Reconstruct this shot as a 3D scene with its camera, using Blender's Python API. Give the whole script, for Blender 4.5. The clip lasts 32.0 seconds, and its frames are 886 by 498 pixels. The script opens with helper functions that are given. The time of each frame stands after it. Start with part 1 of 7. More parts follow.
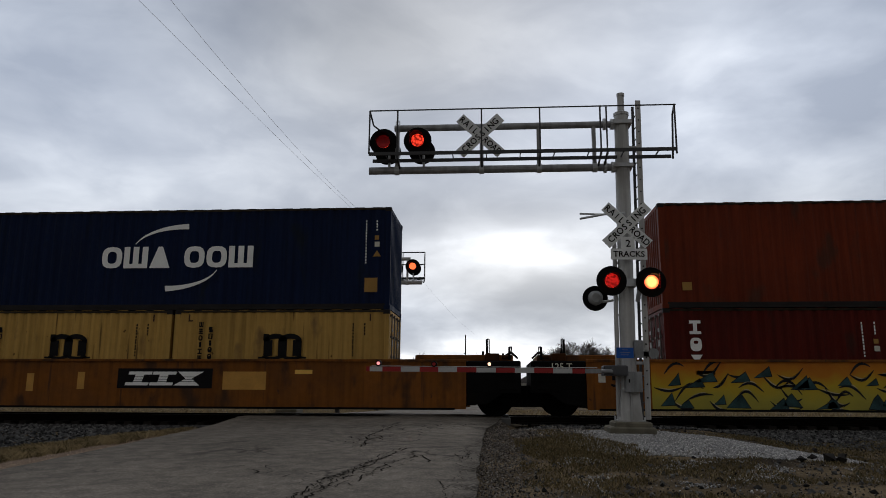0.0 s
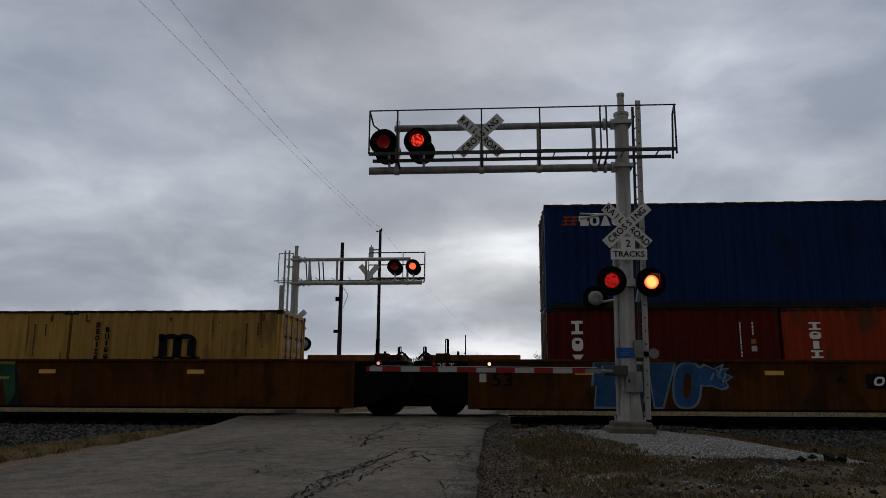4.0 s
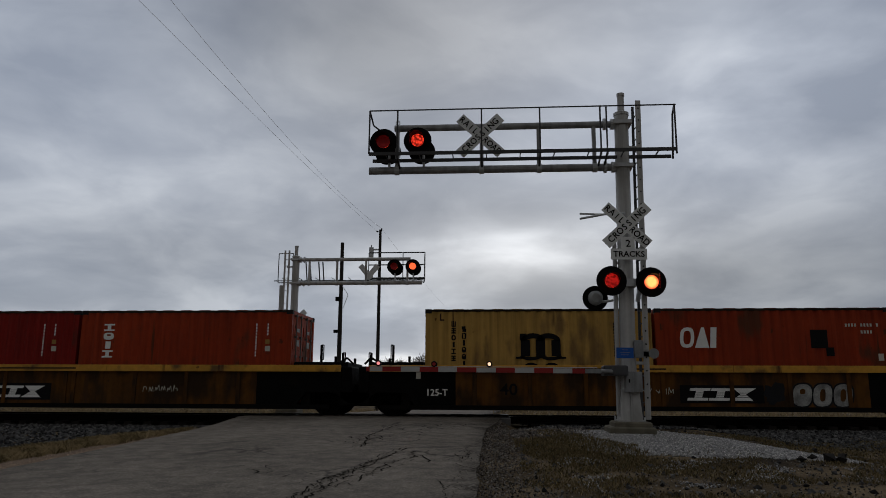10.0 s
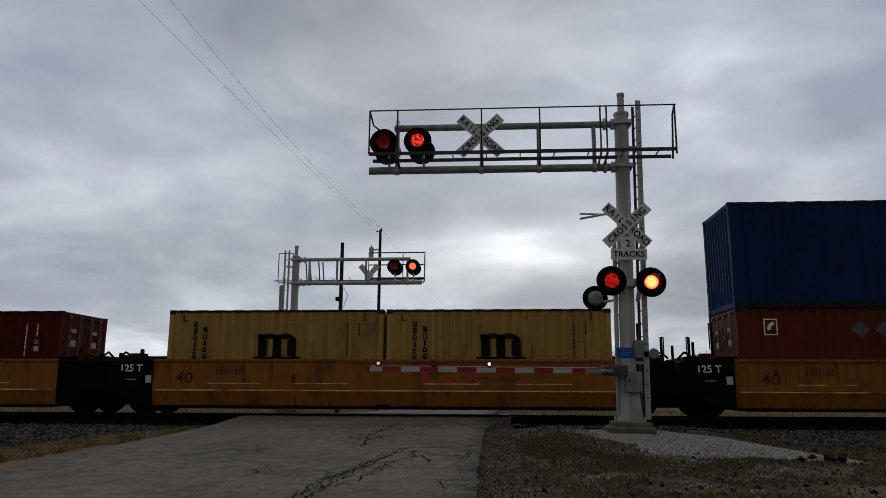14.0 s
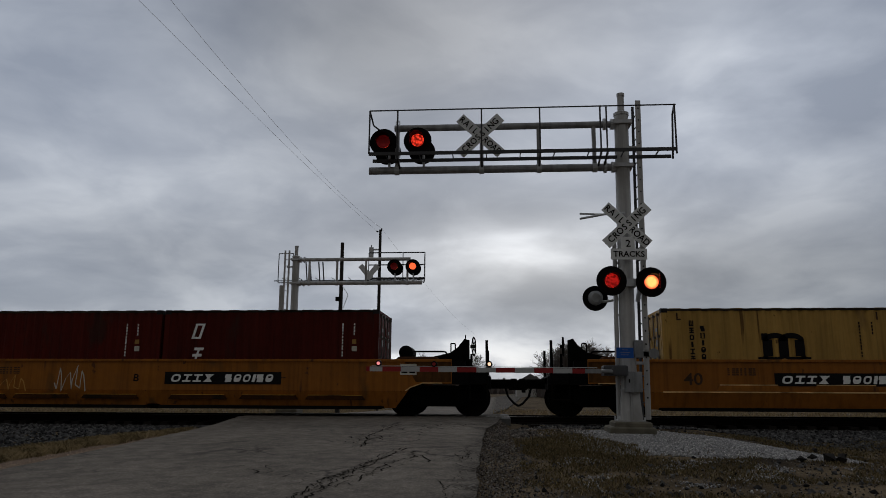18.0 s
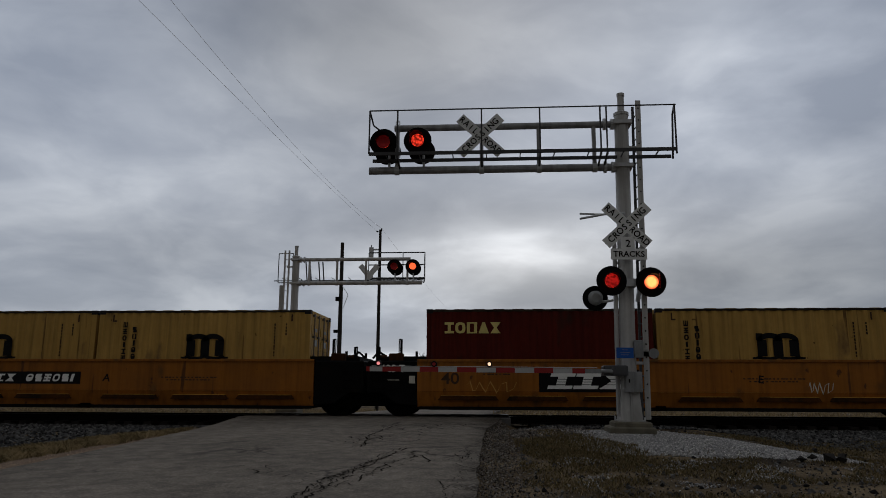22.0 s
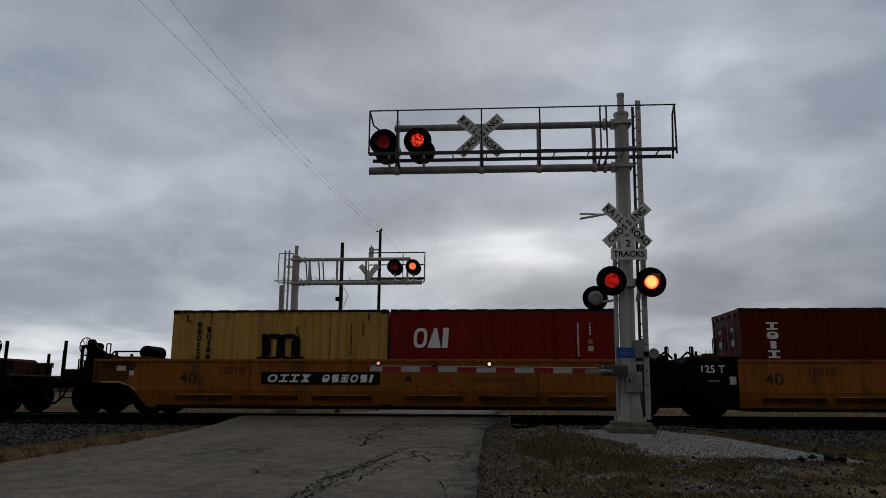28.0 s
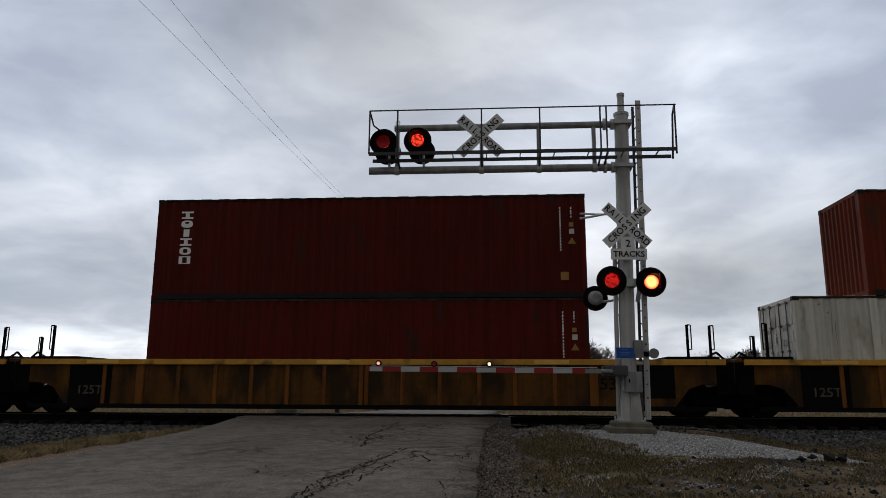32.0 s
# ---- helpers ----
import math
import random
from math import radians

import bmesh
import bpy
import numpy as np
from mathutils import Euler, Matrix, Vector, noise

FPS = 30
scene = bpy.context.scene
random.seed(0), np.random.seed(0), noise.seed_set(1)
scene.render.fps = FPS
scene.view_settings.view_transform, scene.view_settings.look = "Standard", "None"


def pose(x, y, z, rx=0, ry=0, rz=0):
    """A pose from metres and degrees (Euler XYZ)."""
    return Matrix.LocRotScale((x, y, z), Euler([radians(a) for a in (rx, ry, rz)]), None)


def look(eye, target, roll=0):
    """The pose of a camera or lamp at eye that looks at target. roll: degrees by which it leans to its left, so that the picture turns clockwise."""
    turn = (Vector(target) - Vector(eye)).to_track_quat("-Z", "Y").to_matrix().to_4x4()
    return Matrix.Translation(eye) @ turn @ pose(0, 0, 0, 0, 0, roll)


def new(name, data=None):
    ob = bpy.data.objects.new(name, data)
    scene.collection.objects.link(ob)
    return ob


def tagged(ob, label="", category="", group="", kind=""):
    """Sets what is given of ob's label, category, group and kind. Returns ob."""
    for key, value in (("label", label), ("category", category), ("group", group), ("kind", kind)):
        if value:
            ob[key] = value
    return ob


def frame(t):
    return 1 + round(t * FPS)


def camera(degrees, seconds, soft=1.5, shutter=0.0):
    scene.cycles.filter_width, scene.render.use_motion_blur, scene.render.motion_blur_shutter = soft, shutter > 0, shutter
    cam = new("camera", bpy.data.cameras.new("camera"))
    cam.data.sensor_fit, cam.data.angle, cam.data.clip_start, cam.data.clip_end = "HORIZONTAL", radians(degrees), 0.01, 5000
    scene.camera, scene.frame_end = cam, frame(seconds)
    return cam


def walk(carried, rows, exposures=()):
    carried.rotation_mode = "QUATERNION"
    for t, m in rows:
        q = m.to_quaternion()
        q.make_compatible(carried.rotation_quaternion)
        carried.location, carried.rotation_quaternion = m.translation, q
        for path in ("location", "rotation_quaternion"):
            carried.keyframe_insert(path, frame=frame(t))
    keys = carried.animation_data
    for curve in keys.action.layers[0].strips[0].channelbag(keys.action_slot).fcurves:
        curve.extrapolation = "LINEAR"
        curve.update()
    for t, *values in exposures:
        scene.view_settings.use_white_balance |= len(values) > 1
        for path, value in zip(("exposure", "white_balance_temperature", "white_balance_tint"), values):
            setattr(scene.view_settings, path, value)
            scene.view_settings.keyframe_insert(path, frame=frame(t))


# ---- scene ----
cam = camera(63.155, 32.0, soft=0.6, shutter=0.0)
EYE = (0.0, 0.0, 0.65)
AIM = pose(*EYE, 101.198, 0, 4.22) @ pose(0, 0, 0, 0, 0, 0.245)
walk(cam, [(0, AIM), (32.0, AIM)], exposures=[(0, 0.45), (0.7, 0.42), (1.2, 0.30), (1.8, 0.0), (2.6, -0.05), (3.2, 0.05), (4.6, -0.05), (11.8, -0.05), (12.4, 0.06), (12.9, 0.27), (13.4, 0.27), (14.1, 0.12), (14.6, -0.05), (28, -0.09), (29.2, 0.01), (30.0, 0.4), (31, 0.52), (32, 0.52)])

# the line: rail tops at z = 0, the near track along x at this y
YT = 20.78
YT2 = 25.2
TAU = 2 * math.pi

# ---- world and sun ----
sky_world = bpy.data.worlds.new("overcast_sky")
scene.world = sky_world
sky_world.use_nodes = True
wn, wl = sky_world.node_tree.nodes, sky_world.node_tree.links
wn.clear()


def wnode(kind, **kw):
    n = wn.new(kind)
    for k, v in kw.items():
        n.inputs[k].default_value = v
    return n


def wmath(op, a, b=None, c=None, clamp=False):
    n = wn.new("ShaderNodeMath")
    n.operation, n.use_clamp = op, clamp
    for i, v in enumerate((a, b, c)):
        if v is None:
            continue
        if isinstance(v, (int, float)):
            n.inputs[i].default_value = v
        else:
            wl.new(v, n.inputs[i])
    return n.outputs[0]


def wmap(v, a, b, c, d):
    n = wn.new("ShaderNodeMapRange")
    n.interpolation_type = "SMOOTHSTEP"
    wl.new(v, n.inputs[0])
    for i, q in enumerate((a, b, c, d)):
        n.inputs[i + 1].default_value = q
    return n.outputs[0]


def build_sky():
    co = wn.new("ShaderNodeTexCoord").outputs["Generated"]
    sep = wn.new("ShaderNodeSeparateXYZ")
    wl.new(co, sep.inputs[0])
    x, y, z = sep.outputs
    up = wmath("MAXIMUM", z, 0.0)

    def blob(cx, cz, wx, wz):
        """A soft patch of thicker or thinner cloud ahead."""
        a = wmath("POWER", wmath("ABSOLUTE", wmath("DIVIDE", wmath("SUBTRACT", x, cx), wx)), 2.0)
        b = wmath("POWER", wmath("ABSOLUTE", wmath("DIVIDE", wmath("SUBTRACT", up, cz), wz)), 2.0)
        g = wmath("EXPONENT", wmath("MULTIPLY", wmath("ADD", a, b), -1.0))
        return wmath("MULTIPLY", g, wmap(y, 0.0, 0.4, 0.0, 1.0))
    # cloud sheet seen in perspective
    k = wmath("ADD", up, 0.30)
    comb = wn.new("ShaderNodeCombineXYZ")
    wl.new(wmath("DIVIDE", x, k), comb.inputs[0])
    wl.new(wmath("DIVIDE", y, k), comb.inputs[1])
    wl.new(wmath("MULTIPLY", up, 2.0), comb.inputs[2])
    n1 = wnode("ShaderNodeTexNoise", Scale=1.7, Detail=5.0, Roughness=0.46, Distortion=0.35)
    wl.new(comb.outputs[0], n1.inputs["Vector"])
    n2 = wnode("ShaderNodeTexNoise", Scale=4.2, Detail=6.0, Roughness=0.55, Distortion=0.5)
    wl.new(comb.outputs[0], n2.inputs["Vector"])
    cloud = wmath("ADD", wmath("MULTIPLY", n1.outputs[0], 0.76), wmath("MULTIPLY", n2.outputs[0], 0.24))
    ramp = wn.new("ShaderNodeValToRGB")
    wl.new(cloud, ramp.inputs[0])
    e = ramp.color_ramp.elements
    e[0].position, e[0].color = 0.37, (0.233, 0.263, 0.323, 1)
    e[1].position, e[1].color = 0.62, (0.475, 0.506, 0.558, 1)
    m = e.new(0.50)
    m.color = (0.331, 0.362, 0.420, 1)
    # thin bright cloud low down and where the sun stands behind the sheet
    low = wmath("MULTIPLY", wmap(up, 0.035, 0.105, 1.0, 0.0), wmap(cloud, 0.42, 0.60, 0.35, 1.0))
    low = wmath("MULTIPLY", low, wmap(y, -0.3, 0.6, 0.3, 1.0))
    gain = wmath("ADD", 0.92, wmath("MULTIPLY", up, 0.12))
    for cx, cz, wx, wz, k2 in ((0.03, 0.190, 0.17, 0.040, 1.25), (0.02, 0.17, 0.36, 0.15, 0.16), (0.44, 0.44, 0.24, 0.18, 0.46), (-0.52, 0.30, 0.24, 0.20, 0.30), (-0.58, 0.50, 0.20, 0.14, 0.16),
                               (0.08, 0.41, 0.15, 0.15, 0.06), (0.16, 0.32, 0.22, 0.10, 0.26), (-0.18, 0.47, 0.20, 0.10, -0.30), (-0.44, 0.18, 0.14, 0.06, -0.20), (-0.17, 0.11, 0.15, 0.05, 0.42), (0.22, 0.165, 0.12, 0.05, -0.24), (0.42, 0.15, 0.20, 0.08, -0.28)):
        g = blob(cx, cz, wx, wz)
        if k2 > 0.4:
            g = wmath("MULTIPLY", g, wmap(cloud, 0.38, 0.56, 0.7, 1.15))
        gain = wmath("ADD", gain, wmath("MULTIPLY", g, k2))
    gain = wmath("ADD", gain, wmath("MULTIPLY", low, 1.35))
    gain = wmath("MULTIPLY", gain, wmap(y, -0.5, 0.55, 0.50, 1.0))
    tint = wn.new("ShaderNodeMix")
    tint.data_type = "RGBA"
    wl.new(wmath("ADD", wmath("MULTIPLY", low, 0.6), wmath("MULTIPLY", blob(0.03, 0.18, 0.25, 0.08), 0.55), clamp=True), tint.inputs[0])
    wl.new(ramp.outputs[0], tint.inputs[6])
    tint.inputs[7].default_value = (0.385, 0.375, 0.352, 1)
    grey = wn.new("ShaderNodeMix")
    grey.data_type = "RGBA"
    wl.new(wmap(y, -0.35, 0.35, 0.85, 0.0), grey.inputs[0])
    wl.new(tint.outputs[2], grey.inputs[6])
    grey.inputs[7].default_value = (0.37, 0.36, 0.345, 1)
    mul = wn.new("ShaderNodeVectorMath")
    mul.operation = "SCALE"
    wl.new(grey.outputs[2], mul.inputs[0])
    wl.new(gain, mul.inputs["Scale"])
    clear = wn.new("ShaderNodeTexSky")
    clear.sky_type, clear.sun_disc = "NISHITA", False
    clear.sun_elevation, clear.sun_rotation = radians(32), radians(0)
    bg1 = wnode("ShaderNodeBackground", Strength=SKY)
    bg2 = wnode("ShaderNodeBackground", Strength=0.05)
    wl.new(mul.outputs[0], bg1.inputs[0])
    wl.new(clear.outputs[0], bg2.inputs[0])
    mix = wn.new("ShaderNodeMixShader")
    mix.inputs[0].default_value = 0.06
    wl.new(bg1.outputs[0], mix.inputs[1])
    wl.new(bg2.outputs[0], mix.inputs[2])
    wl.new(mix.outputs[0], wn.new("ShaderNodeOutputWorld").inputs[0])


SKY = 1.0
build_sky()
sun_data = bpy.data.lights.new("sun", "SUN")
sun_data.energy, sun_data.angle, sun_data.color = 0.25, radians(25), (1.0, 0.96, 0.9)
sun = new("sun", sun_data)
sun.matrix_world = look((0, 60, 38), (0, 0, 0))


# ---- materials ----
def material(name, color, rough=0.6, metal=0.0, vary=0.25, scale=3.0, dirt=None, amount=0.0, dirt_scale=1.5,
             streak=False, bump=0.15, bump_scale=40.0, glow=0.0, own=0.0, spec=0.22, hard=0.0, rust=0.0):
    """A painted or raw surface: base colour with grain, large stains and fine relief."""
    m = bpy.data.materials.new(name)
    m.use_nodes = True
    n, l = m.node_tree.nodes, m.node_tree.links
    b = n["Principled BSDF"]
    b.inputs["Roughness"].default_value, b.inputs["Metallic"].default_value = rough, metal
    b.inputs["Specular IOR Level"].default_value = spec
    co = n.new("ShaderNodeTexCoord").outputs["Object"]
    if own:
        far = n.new("ShaderNodeVectorMath")
        far.operation = "MULTIPLY_ADD"
        far.inputs[1].default_value = (31.0, 17.0, 5.0)
        l.new(n.new("ShaderNodeObjectInfo").outputs["Random"], far.inputs[0])
        l.new(co, far.inputs[2])
        co = far.outputs[0]
    col = n.new("ShaderNodeRGB")
    col.outputs[0].default_value = (*color, 1)
    out = col.outputs[0]

    def noise_of(sc, detail=5.0, stretch=(1, 1, 1)):
        mp = n.new("ShaderNodeMapping")
        mp.inputs["Scale"].default_value = stretch
        l.new(co, mp.inputs[0])
        t = n.new("ShaderNodeTexNoise")
        t.inputs["Scale"].default_value, t.inputs["Detail"].default_value = sc, detail
        l.new(mp.outputs[0], t.inputs["Vector"])
        return t.outputs[0]

    def remap(v, a, b2, c, d):
        r = n.new("ShaderNodeMapRange")
        l.new(v, r.inputs[0])
        for i, q in enumerate((a, b2, c, d)):
            r.inputs[i + 1].default_value = q
        return r.outputs[0]

    def scaled(color_out, fac):
        s = n.new("ShaderNodeVectorMath")
        s.operation = "SCALE"
        l.new(color_out, s.inputs[0])
        l.new(fac, s.inputs["Scale"])
        return s.outputs[0]

    if vary:
        out = scaled(out, remap(noise_of(scale), 0.3, 0.7, 1 - vary, 1 + vary))
        out = scaled(out, remap(noise_of(scale * 9, 3.0), 0.3, 0.7, 1 - vary * 0.4, 1 + vary * 0.4))
    if streak:
        out = scaled(out, remap(noise_of(1.0, 4.0, (9, 9, 0.35)), 0.42, 0.72, 1.06, 0.72))
    if own:
        info = n.new("ShaderNodeObjectInfo")
        out = scaled(out, remap(info.outputs["Random"], 0, 1, 1 - own, 1 + own))
    if dirt:
        mx = n.new("ShaderNodeMix")
        mx.data_type = "RGBA"
        stain = noise_of(dirt_scale, 8.0, (1, 1, 0.45) if streak else (1, 1, 1))
        if hard:
            crowd = n.new("ShaderNodeMath")
            crowd.operation = "MULTIPLY_ADD"
            crowd.inputs[1].default_value = 0.45
            l.new(noise_of(0.9, 2.0, (1, 1, 0.35)), crowd.inputs[0])
            less = n.new("ShaderNodeMath")
            less.operation = "SUBTRACT"
            less.inputs[1].default_value = 0.235
            l.new(stain, less.inputs[0])
            l.new(less.outputs[0], crowd.inputs[2])
            stain = crowd.outputs[0]
        l.new(remap(stain, 0.66 - amount * 0.4, (0.66 - amount * 0.4 + hard) if hard else 0.74 - amount * 0.3, 0, 1.0 if hard else 0.9), mx.inputs[0])
        l.new(out, mx.inputs[6])
        mx.inputs[7].default_value = (*dirt, 1)
        out = mx.outputs[2]
    if rust:
        # drips that run down from small spots, and the spots themselves
        for sc, stretch, lo, hi in ((1.0, (5.5, 5.5, 0.30), 0.66, 0.72), (4.2, (1, 1, 0.7), 0.70, 0.73)):
            mx = n.new("ShaderNodeMix")
            mx.data_type = "RGBA"
            l.new(remap(noise_of(sc, 7.0, stretch), lo - 0.08 * rust, hi - 0.08 * rust, 0, 0.8), mx.inputs[0])
            l.new(out, mx.inputs[6])
            mx.inputs[7].default_value = (0.068, 0.030, 0.013, 1)
            out = mx.outputs[2]
    l.new(out, b.inputs["Base Color"])
    if bump:
        bp = n.new("ShaderNodeBump")
        bp.inputs["Strength"].default_value, bp.inputs["Distance"].default_value = bump, 0.01
        l.new(noise_of(bump_scale, 4.0), bp.inputs["Height"])
        l.new(bp.outputs[0], b.inputs["Normal"])
    if rough and vary:
        l.new(remap(noise_of(scale * 2), 0.3, 0.7, max(0.05, rough - 0.12), min(1, rough + 0.12)), b.inputs["Roughness"])
    if glow:
        b.inputs["Emission Color"].default_value, b.inputs["Emission Strength"].default_value = (*color, 1), glow
    return m


RUST = (0.10, 0.045, 0.022)
M = {
    "gold": material("aged_yellow_ochre_car_paint", (0.1827, 0.06205, 0.0085), 0.75, vary=0.22, scale=0.9, dirt=(0.051, 0.0238, 0.0102), amount=0.35, streak=True, own=0.1, rust=0.30),
    "gold_new": material("yellow_ochre_car_paint", (0.300, 0.105, 0.012), 0.65, vary=0.14, scale=0.8, dirt=(0.126, 0.0585, 0.0162), amount=0.2, streak=True, own=0.08, rust=0.15),
    "gold_old": material("faded_brown_ochre_car_paint", (0.120, 0.048, 0.008), 0.9, vary=0.25, scale=0.9, dirt=(0.028, 0.016, 0.008), amount=0.5, streak=True, own=0.12, rust=0.30),
    "gold_rib": material("rusty_dark_ochre_car_paint", (0.108, 0.045, 0.008), 0.9, vary=0.25, scale=0.9, dirt=(0.028, 0.016, 0.008), amount=0.5, streak=True, own=0.12, rust=0.30),
    "gold_dark": material("rusty_brown_ochre_car_paint", (0.076, 0.027, 0.005), 0.8, vary=0.25, scale=0.9, dirt=(0.032, 0.0144, 0.0072), amount=0.35, streak=True, own=0.1, spec=0.12, rust=0.30),
    "gold_grime": material("ochre_car_paint_under_brake_dust", (0.055, 0.020, 0.005), 0.85, vary=0.3, scale=1.4, dirt=(0.0154, 0.0098, 0.0063), amount=0.34, streak=True, own=0.15, spec=0.1),
    "gold_dust": material("ochre_car_paint_under_dry_dust", (0.105, 0.048, 0.015), 0.9, vary=0.3, scale=1.4, dirt=(0.030, 0.018, 0.010), amount=0.36, streak=True, own=0.15, spec=0.08),
    "wornedge": material("chipped_pale_ochre_edge", (0.74, 0.47, 0.20), 0.6, vary=0.5, scale=2.5, dirt=(0.13, 0.06, 0.02), amount=0.2, own=0.2),
    "sill": material("yellow_sill_paint", (0.56, 0.285, 0.040), 0.6, vary=0.2, scale=1.2, dirt=(0.12, 0.07, 0.03), amount=0.3, own=0.1, rust=0.10),
    # black paint and grimy steel; shade round the trucks is also in these colours
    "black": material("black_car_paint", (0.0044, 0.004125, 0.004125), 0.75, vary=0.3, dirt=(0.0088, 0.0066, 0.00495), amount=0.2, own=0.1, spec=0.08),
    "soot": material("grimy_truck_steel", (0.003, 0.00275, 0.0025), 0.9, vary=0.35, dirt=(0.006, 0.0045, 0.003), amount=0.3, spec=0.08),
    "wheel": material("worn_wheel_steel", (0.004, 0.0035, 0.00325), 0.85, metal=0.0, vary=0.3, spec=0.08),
    "white": material("white_lettering", (0.90, 0.90, 0.88), 0.5, vary=0.05, dirt=(0.55, 0.50, 0.42), amount=0.06),
    "blackp": material("black_lettering", (0.0084, 0.0078, 0.009), 0.5, vary=0.15, spec=0.08),
    "faint": material("worn_grey_brown_stencil", (0.085, 0.070, 0.055), 0.7, vary=0.4, scale=3.0),
    "brownp": material("faded_lettering", (0.058, 0.030, 0.014), 0.6, vary=0.2),
    "redp": material("red_logo_paint", (0.36, 0.07, 0.025), 0.55, vary=0.15),
    "yellowp": material("yellow_lettering", (0.75, 0.62, 0.22), 0.5, vary=0.1),
    "orangep": material("orange_label", (0.36, 0.20, 0.05), 0.5, vary=0.1),
    "reflector": material("yellow_reflective_strip", (0.80, 0.48, 0.10), 0.35, vary=0.1),
    "pale": material("pale_label", (0.60, 0.58, 0.50), 0.5, vary=0.12),
    # container paints
    "three_stem": material("buff_yellow_container_paint", (0.47, 0.285, 0.078), 0.6, spec=0.10, vary=0.10, scale=0.7, dirt=(0.225, 0.135, 0.054), amount=0.14, streak=True, own=0.1, rust=0.12),
    "maroon": material("dark_maroon_container_paint", (0.09, 0.01008, 0.00576), 0.6, spec=0.10, vary=0.14, scale=0.7, dirt=(0.0504, 0.018, 0.01296), amount=0.16, streak=True, own=0.12),
    "brown": material("red_brown_container_paint", (0.140, 0.024, 0.0085), 0.6, spec=0.10, vary=0.14, scale=0.7, dirt=(0.08, 0.028, 0.016), amount=0.16, streak=True, own=0.1),
    "red": material("bright_red_container_paint", (0.25, 0.0145, 0.0106), 0.55, spec=0.12, vary=0.12, scale=0.7, dirt=(0.1248, 0.0234, 0.0156), amount=0.14, streak=True, own=0.1),
    "orange": material("orange_red_container_paint", (0.315, 0.040, 0.012), 0.55, spec=0.12, vary=0.14, scale=0.7, dirt=(0.1092, 0.039, 0.0195), amount=0.22, streak=True, own=0.1, rust=0.15),
    "navy": material("navy_blue_container_paint", (0.006, 0.013, 0.0425), 0.6, spec=0.08, vary=0.14, scale=0.7, dirt=(0.01, 0.015, 0.025), amount=0.12, streak=True, own=0.08),
    "blue": material("royal_blue_container_paint", (0.00715, 0.0286, 0.11), 0.6, spec=0.08, vary=0.14, scale=0.7, dirt=(0.011, 0.022, 0.0495), amount=0.14, streak=True, own=0.08),
    "green": material("bright_green_container_paint", (0.00496, 0.1457, 0.0527), 0.6, spec=0.08, vary=0.1, scale=0.7, dirt=(0.0124, 0.0806, 0.0372), amount=0.10, streak=True),
    "cream": material("off_white_container_paint", (0.68, 0.655, 0.585), 0.55, vary=0.08, scale=0.7, dirt=(0.35, 0.30, 0.22), amount=0.12, streak=True, own=0.06, rust=0.10),
    "rusty": material("off_white_paint_with_rust", (0.70, 0.665, 0.585), 0.55, vary=0.08, scale=0.7, dirt=(0.022, 0.010, 0.006), amount=0.13, dirt_scale=4.0, hard=0.02),
    "greenp": material("green_stripe_paint", (0.07, 0.36, 0.08), 0.45, vary=0.1),
    # uneven dark rail: shade along the ribbed roof edge is put into its colour
    "toprail": material("grimy_container_top_rail", (0.035, 0.028, 0.02), 0.8, vary=0.5, scale=4.0, own=0.4, spec=0.05),
    "seal": material("dark_container_underframe", (0.015, 0.0125, 0.0125), 0.7, vary=0.3),
    "bar": material("galvanised_locking_bar", (0.15, 0.13, 0.115), 0.5, metal=0.3, vary=0.2, dirt=RUST, amount=0.15),
    # crossing
    # near arm tubes, darker than the mast: underside shade is put into the colour
    "armtube": material("dull_grey_arm_tube", (0.30, 0.30, 0.305), 0.5, metal=0.3, vary=0.12, scale=2.0, dirt=(0.20, 0.20, 0.195), amount=0.2, streak=True, bump=0.05),
    "galv": material("galvanised_steel", (0.50, 0.51, 0.52), 0.45, metal=0.4, vary=0.10, scale=2.0, dirt=(0.30, 0.30, 0.29), amount=0.18, bump=0.05),
    "alu": material("dull_aluminium_mast", (0.46, 0.455, 0.445), 0.5, metal=0.2, vary=0.10, scale=1.5, dirt=(0.30, 0.295, 0.28), amount=0.3, streak=True, bump=0.05),
    "case": material("weathered_grey_steel_case", (0.24, 0.245, 0.25), 0.5, metal=0.3, vary=0.15, dirt=(0.16, 0.155, 0.15), amount=0.2, streak=True, bump=0.05),
    "drive": material("dark_grey_gate_drive", (0.075, 0.075, 0.08), 0.6, metal=0.2, vary=0.2, dirt=(0.04, 0.038, 0.035), amount=0.3),
    "hole": material("dark_punched_hole", (0.02, 0.02, 0.02), 0.9, vary=0.1, bump=0, spec=0.02),
    "sign": material("white_sign_sheeting", (0.74, 0.75, 0.75), 0.45, vary=0.05, dirt=(0.5, 0.5, 0.48), amount=0.08, bump=0.02),
    "hood": material("matt_black_lamp_housing", (0.0036, 0.0036, 0.0036), 0.6, vary=0.2, spec=0.08),
    "bluesign": material("blue_notice_sign", (0.012, 0.085, 0.36), 0.4, vary=0.08),
    "concrete": material("weathered_concrete", (0.135, 0.122, 0.092), 0.9, vary=0.2, dirt=(0.18, 0.16, 0.12), amount=0.3, bump=0.4),
    "armred": material("red_reflective_stripe", (0.294, 0.021, 0.021), 0.4, vary=0.08),
    "armwhite": material("white_reflective_stripe", (0.44, 0.44, 0.44), 0.4, vary=0.08),
    "pole": material("creosoted_pole_wood", (0.030, 0.026, 0.023), 0.9, vary=0.3, streak=True, bump=0.4),
    "wire": material("dull_aluminium_cable", (0.72, 0.73, 0.76), 0.6, vary=0.1, bump=0),
